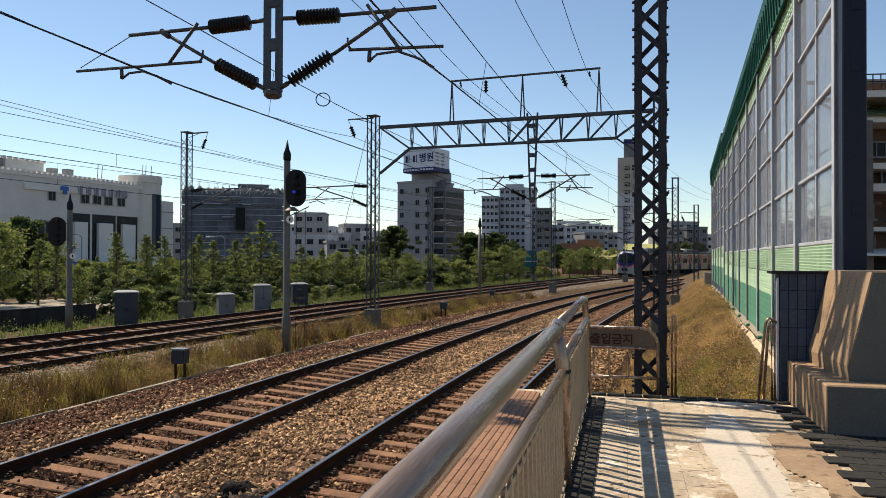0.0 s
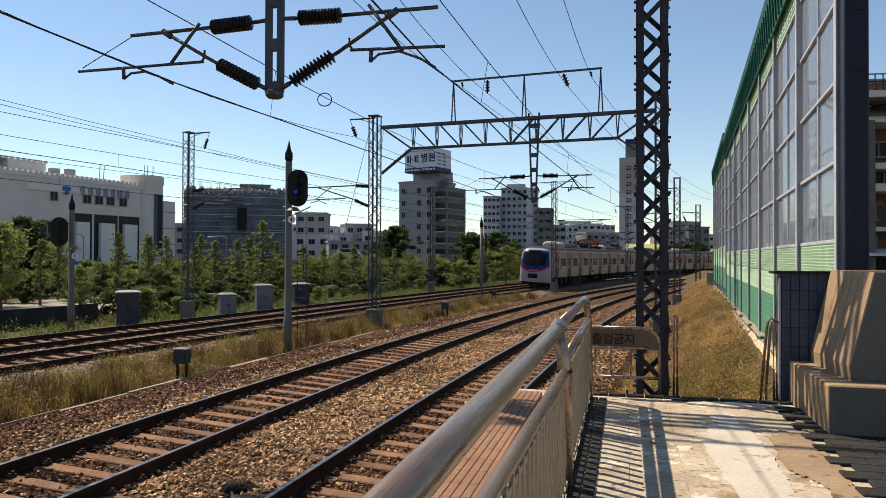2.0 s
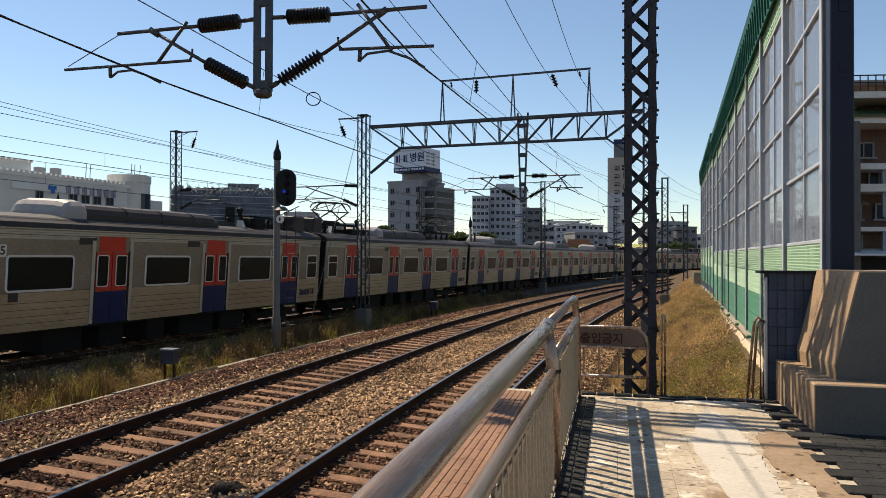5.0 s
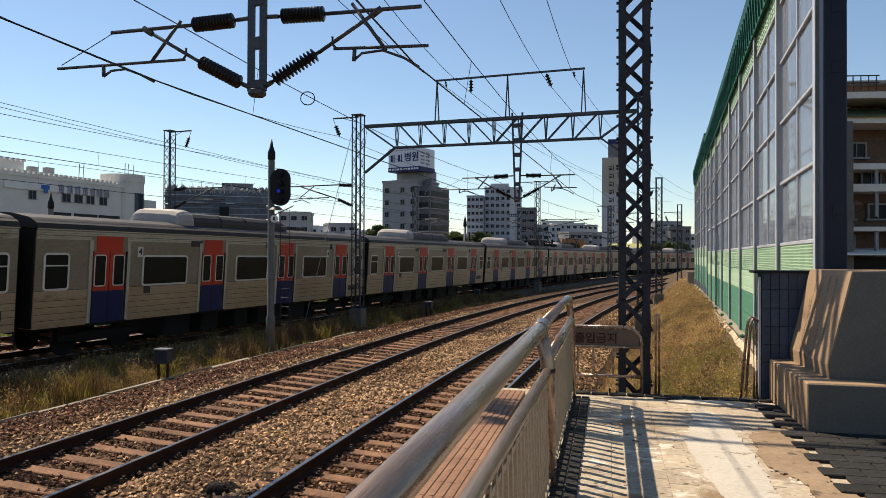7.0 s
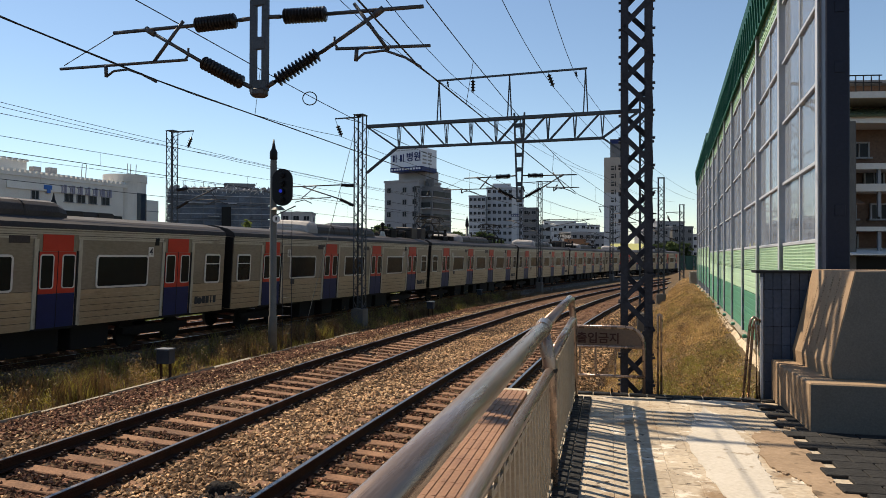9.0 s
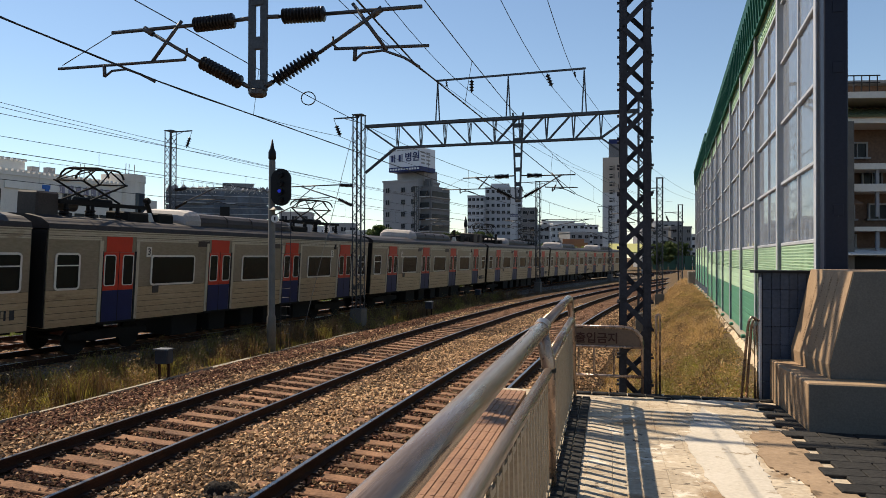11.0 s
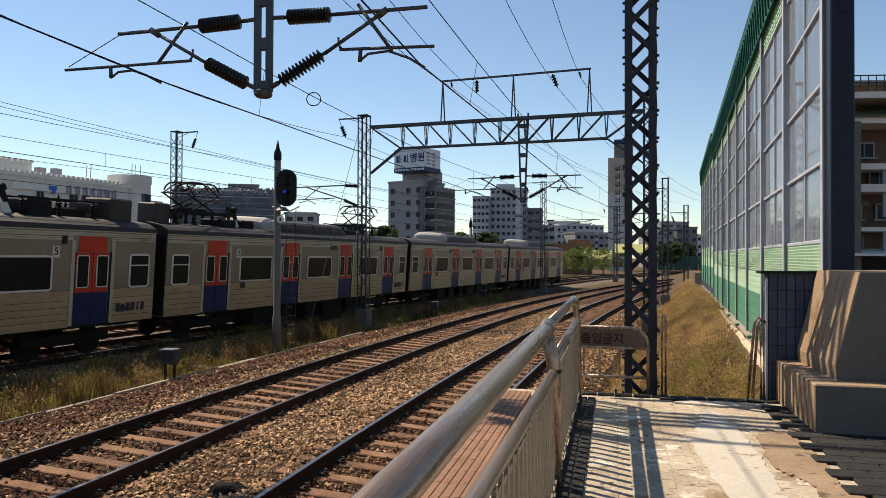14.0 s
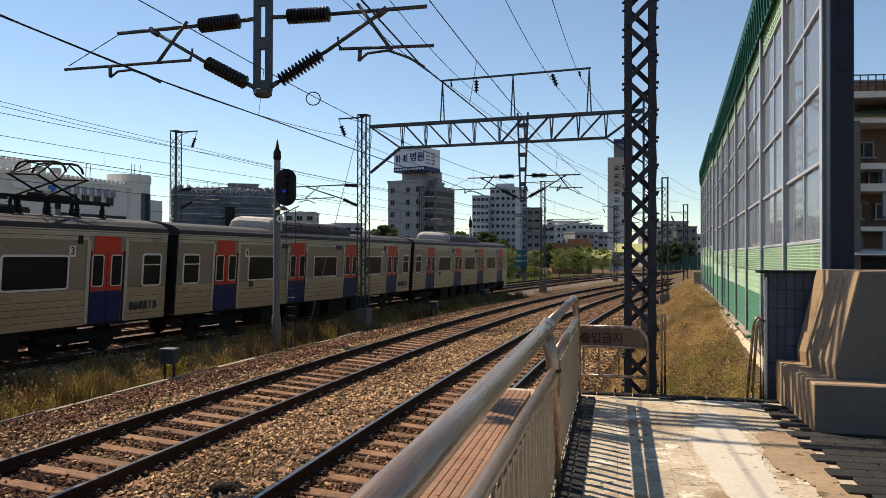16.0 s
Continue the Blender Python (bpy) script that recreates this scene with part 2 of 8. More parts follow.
def thing(name, label, category, group="", kind="", m=None):
    ob = new(name)
    ob.empty_display_size = 0.2
    if m is not None:
        ob.matrix_basis = m
    return tagged(ob, label, category, group, kind)


def box(bm, c, s, rz=0.0, mi=0, m=None):
    """Box with centre c and size s."""
    mm = Matrix.Translation(c) @ Matrix.Rotation(rz, 4, "Z") @ Matrix.Diagonal((*s, 1))
    r = bmesh.ops.create_cube(bm, size=1, matrix=(m @ mm) if m is not None else mm)
    if mi:
        for v in r["verts"]:
            for f in v.link_faces:
                f.material_index = mi
    return r["verts"]


def bev(bm, w=0.01, seg=1):
    bmesh.ops.bevel(bm, geom=bm.edges[:], offset=w, segments=seg, affect="EDGES", clamp_overlap=True)
    return bm


def beam(bm, a, b, w, h=None):
    """Bar of rectangular section from a to b."""
    a, b = Vector(a), Vector(b)
    d = b - a
    q = d.to_track_quat("Y", "Z").to_matrix().to_4x4()
    bmesh.ops.create_cube(bm, size=1, matrix=Matrix.Translation((a + b) / 2) @ q @ Matrix.Diagonal((w, d.length, h or w, 1)))


def rod(bm, a, b, r, n=8, r2=None):
    a, b = Vector(a), Vector(b)
    d = b - a
    q = d.to_track_quat("Z", "Y").to_matrix().to_4x4()
    bmesh.ops.create_cone(bm, cap_ends=True, segments=n, radius1=r, radius2=r if r2 is None else r2, depth=d.length, matrix=Matrix.Translation((a + b) / 2) @ q)


def tube(bm, pts, r, n=8, close=False):
    """Round pipe swept along points."""
    pts = [Vector(p) for p in pts]
    rings = []
    for i, p in enumerate(pts):
        d = (pts[min(i + 1, len(pts) - 1)] - pts[max(i - 1, 0)]).normalized()
        q = d.to_track_quat("Z", "Y")
        rings.append([bm.verts.new(p + q @ Vector((r * math.cos(2 * math.pi * k / n), r * math.sin(2 * math.pi * k / n), 0))) for k in range(n)])
    for a, b in zip(rings, rings[1:]):
        for k in range(n):
            bm.faces.new((a[k], a[(k + 1) % n], b[(k + 1) % n], b[k]))
    bm.faces.new(rings[0][::-1])
    bm.faces.new(rings[-1])


def lathe(bm, prof, n=16, m=Matrix()):
    """Turned body: prof is (radius, height) from bottom to top."""
    rings = [[bm.verts.new(m @ Vector((r * math.cos(2 * math.pi * k / n), r * math.sin(2 * math.pi * k / n), z))) for k in range(n)] for r, z in prof]
    for a, b in zip(rings, rings[1:]):
        for k in range(n):
            bm.faces.new((a[k], a[(k + 1) % n], b[(k + 1) % n], b[k]))
    bm.faces.new(rings[0][::-1])
    bm.faces.new(rings[-1])


def loft(bm, rings, caps=True):
    rs = [[bm.verts.new(p) for p in ring] for ring in rings]
    n = len(rs[0])
    for a, b in zip(rs, rs[1:]):
        for k in range(n):
            bm.faces.new((a[k], a[(k + 1) % n], b[(k + 1) % n], b[k]))
    if caps:
        bm.faces.new(rs[0][::-1])
        bm.faces.new(rs[-1])
    return rs


def prism(bm, pts, h, m=Matrix()):
    """Extrude an outline of (x, y) up by h."""
    lo = [bm.verts.new(m @ Vector((x, y, 0))) for x, y in pts]
    hi = [bm.verts.new(m @ Vector((x, y, h))) for x, y in pts]
    bm.faces.new(lo[::-1])
    bm.faces.new(hi)
    for i in range(len(pts)):
        j = (i + 1) % len(pts)
        bm.faces.new((lo[i], lo[j], hi[j], hi[i]))


# the near pair of tracks lies on one circle, the far pair on a flatter curve that tightens far off
H2, K2, X2 = 0.23295, 0.0032796, -7.2221
H3, K3, X3, S3, K3B = 0.34706, 0.00091723, -19.5275, 100.0, 0.0052
T1_LAT, T4_LAT, CANT = 4.012, -3.85, 0.09
Z1, Z3 = 0.08, -0.195


def arc(x, y, h, k, s):
    a = h + k * s
    return x + (math.cos(h) - math.cos(a)) / k, y + (math.sin(a) - math.sin(h)) / k, a


def near_line(s, lat=0.0):
    x, y, a = arc(X2, 0.0, H2, K2, s)
    return x + math.cos(a) * lat, y - math.sin(a) * lat, a


def far_line(s, lat=0.0):
    if s <= S3:
        x, y, a = arc(X3, 0.0, H3, K3, s)
    else:
        x, y, a = arc(X3, 0.0, H3, K3, S3)
        x, y, a = arc(x, y, a, K3B, s - S3)
    return x + math.cos(a) * lat, y - math.sin(a) * lat, a


def at(line, s, lat=0.0, z=0.0):
    """Pose at a place along a line: x across to the right, y ahead."""
    x, y, a = line(s, lat)
    return Matrix.Translation((x, y, z)) @ Matrix.Rotation(-a, 4, "Z")


def pt(line, s, lat=0.0, z=0.0):
    x, y, a = line(s, lat)
    return Vector((x, y, z))


def lat_near(x, y):
    cx, cy = X2 + math.cos(H2) / K2, -math.sin(H2) / K2
    return 1 / K2 - math.hypot(x - cx, y - cy)


def sweep(line, prof, s0, s1, step):
    """Mesh swept along a line; prof is a closed outline of (lat, z)."""
    bm = bmesh.new()
    n = max(1, round((s1 - s0) / step))
    rings = [[pt(line, s0 + (s1 - s0) * i / n, l, z) for l, z in prof] for i in range(n + 1)]
    loft(bm, rings)
    return bm
# ---------------------------------------------------------------- ground, ballast and tracks
rng = random.Random(4)


def smooth01(x):
    x = min(1.0, max(0.0, x))
    return x * x * (3 - 2 * x)


def off_wall(x, y):
    """Distance from the line of the noise barrier, negative on the track side."""
    return (x - 1.87 - 0.335 * y) * 0.948


def apron_edge(y):
    """How far the broken concrete along the barrier's foot reaches out."""
    return min(-0.22, -0.84 + 0.03 * (y - 8.6))


def ground_z(x, y):
    far = 1 - smooth01((math.hypot(x, y) - 110) / 60)
    off = (x - 1.87 - 0.335 * y) * 0.948
    bank = smooth01((off + 3.3) / 2.8) * 1.4 * far
    return -0.5 + bank + 0.04 * noise.noise(Vector((x * 0.6, y * 0.6, 0))) * far


def make_ground():
    verts, faces = [], []
    rad = [0.0, 3, 5] + [6 + i * 0.9 for i in range(75)] + [76 * 1.12 ** i for i in range(37)]
    n = 220
    for r in rad:
        for k in range(n):
            x, y = r * math.sin(2 * math.pi * k / n), r * math.cos(2 * math.pi * k / n)
            verts.append((x, y, ground_z(x, y)))
    for i in range(len(rad) - 1):
        for k in range(n):
            a, b = i * n + k, i * n + (k + 1) % n
            faces.append((a, a + n, b + n, b) if i else (a, a + n, b + n))
    me = bpy.data.meshes.new("ground")
    me.from_pydata(verts, [], faces)
    return tagged(mesh_part("ground", me, M_SOIL, smooth=True), "dry brown soil beside the railway, running to the horizon", "ground", kind="structure")


make_ground()

BEDS = {}


def make_bed(name, line, prof, s0, s1, label, mat):
    """Ballast bed: a thick strip with uneven top."""
    bm = bmesh.new()
    n = int((s1 - s0) / 0.6)
    rows = []
    for i in range(n + 1):
        s = s0 + (s1 - s0) * i / n
        row = []
        for l, z in prof:
            p = pt(line, s, l, z)
            p.z += 0.03 * noise.noise(p * 1.7)
            row.append(bm.verts.new(p))
        rows.append(row)
    for a, b in zip(rows, rows[1:]):
        for k in range(len(prof) - 1):
            bm.faces.new((a[k], a[k + 1], b[k + 1], b[k]))
    ob = part(name, bm, mat, smooth=True)
    return tagged(ob, label, "ballast", kind="structure")


def fine(points, step=0.4):
    out = []
    for (a, za), (b, zb) in zip(points, points[1:]):
        m = max(1, round((b - a) / step))
        out += [(a + (b - a) * i / m, za + (zb - za) * i / m) for i in range(m)]
    return out + [points[-1]]


NEAR_PROF = [(-4.5, -0.62), (-4.2, -0.42), (-2.6, -0.14), (-1.9, -0.05), (-1.06, -0.055), (-0.95, -0.085), (0.95, -0.20), (1.06, -0.185), (1.9, -0.16), (2.2, -0.10), (2.95, 0.022), (3.06, -0.005), (4.96, -0.12), (5.06, -0.10), (5.6, -0.12), (6.4, -0.4), (6.6, -0.6)]
FAR_PROF = [(-7.2, -0.62), (-6.6, -0.42), (-5.4, -0.34), (-2.2, -0.40), (-1.6, -0.34), (1.7, -0.40), (2.6, -0.48), (3.4, -0.62)]
make_bed("ballast_bed_near", near_line, fine(NEAR_PROF), -12, 150, "rusty brown crushed stone ballast under the near tracks", M_BALLAST)
make_bed("ballast_bed_far", far_line, fine(FAR_PROF), -45, 190, "grey crushed stone ballast under the far tracks", M_BALLASTF)


def prof_z(prof, l):
    for (a, za), (b, zb) in zip(prof, prof[1:]):
        if a <= l <= b:
            return za + (zb - za) * (l - a) / (b - a)
    return -0.6


def rail_outline(l, z):
    """Flat-bottomed rail section, head centre at l, head top at z."""
    half = [(0.036, 0.0), (0.036, -0.035), (0.009, -0.05), (0.009, -0.13), (0.068, -0.146), (0.068, -0.158)]
    return [(l + a, z + b) for a, b in half] + [(l - a, z + b) for a, b in half[::-1]]


def make_track(name, line, lat, z, s0, s1, first, spacing, label, parts_to):
    tr = thing(name, label, "railway track", kind="structure")
    for side, dz in ((-0.7525, CANT), (0.7525, 0.0)):
        part("rail", sweep(line, rail_outline(lat + side, z + dz), s0, s1, 1.5), M_RAIL, tr)
        top = [(lat + side - 0.03, z + dz + 0.001), (lat + side + 0.03, z + dz + 0.001), (lat + side + 0.026, z + dz + 0.004), (lat + side - 0.026, z + dz + 0.004)]
        part("rail_head", sweep(line, top, s0, s1, 1.5), M_RAILTOP, tr, "worn shiny running surface")
    tilt = math.atan2(CANT, 1.505)
    bm = bmesh.new()
    box(bm, (0, 0, -0.08), (2.5, 0.225, 0.16))
    bev(bm, 0.012)
    me = bpy.data.meshes.new("sleeper")
    bm.to_mesh(me)
    bm.free()
    bm = bmesh.new()
    for x in (-0.7525, 0.7525):
        for d in (-0.12, 0.12):
            box(bm, (x + d, 0, 0.022), (0.1, 0.13, 0.03))
            box(bm, (x + d * 1.15, 0.03, 0.05), (0.035, 0.035, 0.05))
            box(bm, (x + d * 1.3, -0.035, 0.045), (0.03, 0.03, 0.04))
    me2 = bpy.data.meshes.new("fastening")
    bm.to_mesh(me2)
    bm.free()
    rest = bmesh.new()
    s = first
    while s > s0:
        s -= spacing
    while s < s1 - 1:
        s += spacing
        x, y, a = line(s, lat)
        m = Matrix.Translation((x, y, z + CANT / 2 - 0.16)) @ Matrix.Rotation(-a + rng.uniform(-0.012, 0.012), 4, "Z") @ Matrix.Rotation(tilt, 4, "Y")
        m = m @ Matrix.Translation((rng.uniform(-0.03, 0.03), rng.uniform(-0.015, 0.015), rng.uniform(-0.006, 0.004)))
        if parts_to[0] < s < parts_to[1]:
            ob = mesh_part("sleeper", me, M_SLEEPER, tr)
            ob.matrix_basis = m
            ob = mesh_part("fastening", me2, M_CLIP, tr)
            ob.matrix_basis = m
        elif s < 110:
            box(rest, (0, 0, -0.08), (2.5, 0.225, 0.16), m=m)
    if len(rest.verts):
        tagged(part("sleeper_row", rest, M_SLEEPER, tr), kind="stuff")
    return tr


make_track("track_1", near_line, T1_LAT, Z1, -12, 150, 9.2, 0.585, "rusty railway track on timber sleepers beside the platform", (7, 60))
make_track("track_2", near_line, 0.0, 0.0, -12, 150, 9.3725, 0.585, "rusty railway track on timber sleepers in brown ballast", (7, 60))
make_track("track_3", far_line, 0.0, Z3, -45, 190, 10.0, 0.60, "railway track in use by the passing train", (8, 38))
make_track("track_4", far_line, T4_LAT, Z3, -45, 190, 10.3, 0.60, "outermost railway track along the green verge", (8, 26))


def make_stones():
    """Loose ballast stones lying on the bed, as small rough lumps."""
    base = np.array([(1, 0, 0), (-1, 0, 0), (0, 1, 0), (0, -1, 0), (0, 0, 1), (0, 0, -1)], float)
    tri = np.array([(0, 2, 4), (2, 1, 4), (1, 3, 4), (3, 0, 4), (2, 0, 5), (1, 2, 5), (3, 1, 5), (0, 3, 5)])
    g = np.random.default_rng(7)
    for nm, line, prof, ranges in (("ballast_stones", near_line, NEAR_PROF, [(6.0, 16, -4.3, 6.3, 265), (16, 28, -4.3, 6.3, 175), (28, 46, -4.3, 6.3, 70)]),
                                   ("ballast_stones", far_line, FAR_PROF, [(10, 40, -6.6, 2.8, 34)])):
        heaps = {"clean": ([], []), "rusty": ([], [])}
        for s0, s1, l0, l1, dens in ranges:
            cnt = int((s1 - s0) * (l1 - l0) * dens)
            ss, ll = g.uniform(s0, s1, cnt), g.uniform(l0, l1, cnt)
            for s, l in zip(ss, ll):
                x, y, a = line(s, l)
                z = prof_z(prof, l) + g.uniform(-0.012, 0.035)
                if line is near_line:
                    lc, ph = (l, 9.3725) if l < 2 else (l - T1_LAT, 9.2)
                    near_s = abs((s - ph + 0.2925) % 0.585 - 0.2925)
                    if abs(abs(lc) - 0.7525) < 0.08 or (near_s < 0.14 and abs(lc) < 0.95 and g.random() < 0.93) or (near_s < 0.13 and abs(lc) < 1.25 and g.random() < 0.5):
                        continue
                r = g.uniform(0.021, 0.046, 3) * (1, 1, 0.75)
                v = base * r * g.uniform(0.7, 1.25, (6, 1)) + g.normal(0, 0.006, (6, 3))
                c, sn = math.cos(a * 7 + s * 31), math.sin(a * 7 + s * 31)
                v = np.stack([v[:, 0] * c - v[:, 1] * sn + x, v[:, 0] * sn + v[:, 1] * c + y, v[:, 2] + v[:, 0] * g.uniform(-0.5, 0.5) + z], 1)
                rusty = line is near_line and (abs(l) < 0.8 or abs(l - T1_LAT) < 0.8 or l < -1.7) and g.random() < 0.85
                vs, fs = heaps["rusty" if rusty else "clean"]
                fs.append(tri + 6 * len(vs))
                vs.append(v)
        for kind, (vs, fs) in heaps.items():
            if vs:
                me = bpy.data.meshes.new(nm)
                me.from_pydata(np.concatenate(vs).tolist(), [], np.concatenate(fs).tolist())
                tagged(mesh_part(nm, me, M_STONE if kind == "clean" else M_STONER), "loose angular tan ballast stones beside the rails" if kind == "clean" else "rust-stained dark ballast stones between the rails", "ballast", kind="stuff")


make_stones()

# soiled heap lying in the ballast by the platform track
bm = bmesh.new()
bmesh.ops.create_icosphere(bm, subdivisions=4, radius=1, matrix=Matrix.Translation((-2.45, 8.63, -0.05)) @ Matrix.Rotation(-0.3, 4, "Z") @ Matrix.Diagonal((0.22, 0.17, 0.12, 1)))
for v in bm.verts:
    v.co += v.normal * 0.05 * noise.noise(v.co * 11) + Vector((0, 0, 0.02 * noise.noise(v.co * 30)))
tagged(part("soil_clod", bm, M_CLOD), "small black clod of oily soil on the ballast", "soil clod")

# low concrete edging between the ballast and the weeds
kerb = thing("ballast_kerb", "pale weathered concrete edging along the ballast", "kerb", kind="structure")
for i in range(14):
    s = 2 + i * 2.0
    part("kerb_block", sweep(near_line, [(-4.42, -0.75), (-4.28, -0.75), (-4.28, -0.40 + 0.02 * (i % 3)), (-4.42, -0.41 + 0.02 * (i % 2))], s, s + 1.97, 1), M_CONC, kerb)

# ---------------------------------------------------------------- platform
PZ = 1.13
PM = Matrix.Translation((1.6, 8.45, 0)) @ Matrix.Rotation(-0.245, 4, "Z")


def in_plat(x, y, z=0.0):
    return PM @ Vector((x, y, z))


def make_platform():
    pf = thing("platform", "worn concrete station platform with a crumbling end", "platform", kind="structure", m=PM)
    bm = bmesh.new()
    box(bm, (4.2, -13.865, PZ / 2 - 0.35), (9.95, 28.37, PZ + 0.7))
    part("slab", bm, M_PLAT, pf)
    g = random.Random(3)
    # worn square paving tiles, hardly proud of the slab
    bm = bmesh.new()
    box(bm, (0, 0, 0), (0.1975, 0.1975, 0.02))
    bev(bm, 0.0025)
    me = bpy.data.meshes.new("paving_tile")
    bm.to_mesh(me)
    bm.free()
    for i in range(8):
        for j in range(35):
            if g.random() < 0.03 or (i > 5 and g.random() < 0.35):
                continue
            ob = mesh_part("paving_tile", me, M_PLAT, pf)
            ob.matrix_basis = pose(0.43 + i * 0.2, -0.16 - j * 0.2 + (0.1 if i % 2 else 0), PZ - 0.006 + g.uniform(-0.0015, 0.0012), g.uniform(-0.3, 0.3), g.uniform(-0.3, 0.3), 0)
    # irregular repair patches and broken skin, each a thin sheet of its own height
    for k, (cx, cy, rx, ry, mat, lab) in enumerate(((1.45, -2.3, 0.26, 1.5, M_CEMENT, "smooth pale cement repair strip"), (1.62, -4.6, 0.3, 1.4, M_CEMENT, "smooth pale cement repair strip"), (1.93, -2.1, 0.2, 0.9, M_PLATPATCH, "brown patch of broken skin"),
                                                    (2.0, -3.7, 0.18, 0.9, M_PLATPATCH, "brown patch of broken skin"), (1.62, -0.12, 0.42, 0.12, M_CEMENT, "crumbling cement lump"), (2.3, -0.95, 0.2, 0.5, M_PLATPATCH, "brown patch of broken skin"))):
        bm = bmesh.new()
        n = 110
        pts = []
        for a in range(n):
            t = 2 * math.pi * a / n
            r = 1 + 0.35 * noise.noise(Vector((math.cos(t) * 1.5, math.sin(t) * 1.5, k * 7.0))) + 0.16 * noise.noise(Vector((math.cos(t) * 5, math.sin(t) * 5, k * 3.0))) + 0.10 * noise.noise(Vector((math.cos(t) * 14, math.sin(t) * 14, k * 3.0)))
            pts.append((cx + rx * r * math.cos(t), cy + ry * r * math.sin(t)))
        prism(bm, pts, 0.02, Matrix.Translation((0, 0, PZ - 0.010 + 0.0017 * k + (0.006 if "lump" in lab else 0))))
        part("repair_patch", bm, mat, pf, lab)
    # outer edge tiles
    bm = bmesh.new()
    box(bm, (0, 0, 0), (0.30, 0.296, 0.05))
    for i in range(4):
        box(bm, (-0.1 + i * 0.065, 0, 0.027), (0.03, 0.29, 0.008))
    me = bpy.data.meshes.new("edge_tile")
    bm.to_mesh(me)
    bm.free()
    for i in range(30):
        for j in range(1):
            ob = mesh_part("edge_tile", me, M_TILE, pf)
            ob.matrix_basis = pose(-0.60 + j * 0.3, -0.2 - i * 0.3, PZ + 0.02)
    # dark rubber strip inside the railing, in ribbed pieces
    bm = bmesh.new()
    box(bm, (0, 0, 0.012), (0.085, 0.10, 0.024))
    bev(bm, 0.006)
    me = bpy.data.meshes.new("rubber_pad")
    bm.to_mesh(me)
    bm.free()
    for i in range(60):
        for j in range(2):
            ob = mesh_part("rubber_pad", me, M_MAT, pf)
            ob.matrix_basis = pose(0.155 + j * 0.095, -0.15 - i * 0.112, PZ)
    bm = bmesh.new()
    box(bm, (0, 0, 0.012), (0.19, 0.10, 0.024))
    bev(bm, 0.006)
    me = bpy.data.meshes.new("rubber_pad")
    bm.to_mesh(me)
    bm.free()
    for i in range(11):
        ob = mesh_part("rubber_pad", me, M_MAT, pf)
        ob.matrix_basis = pose(0.2 + i * 0.205, 0.16 + 0.012 * g.random(), PZ, 0, 0, g.uniform(-1.5, 1.5))
    for i in range(14):
        ob = mesh_part("rubber_pad", me, M_MAT, pf)
        ob.matrix_basis = pose(0.3 + i * 0.2, 0.05 + 0.015 * g.random(), PZ, 0, 0, g.uniform(-2, 2)) @ Matrix.Diagonal((1, 0.8, 0.9, 1)) if g.random() < 0.35 else pose(0.2 + i * 0.205, 0.25, PZ - 0.012)
    # staggered rubber mats on the inner side
    bm = bmesh.new()
    box(bm, (0, 0, 0.015), (0.29, 0.19, 0.03))
    bev(bm, 0.006)
    me = bpy.data.meshes.new("rubber_mat")
    bm.to_mesh(me)
    bm.free()
    for i in range(24):
        for j in range(8):
            if i < 6 and j > 0:
                continue
            ob = mesh_part("rubber_mat", me, M_MAT, pf)
            ob.matrix_basis = pose(2.20 + j * 0.3 + (0.14 if i % 2 else 0.0), -0.25 - i * 0.2, PZ, 0, 0, g.uniform(-1, 1))
    return pf


make_platform()


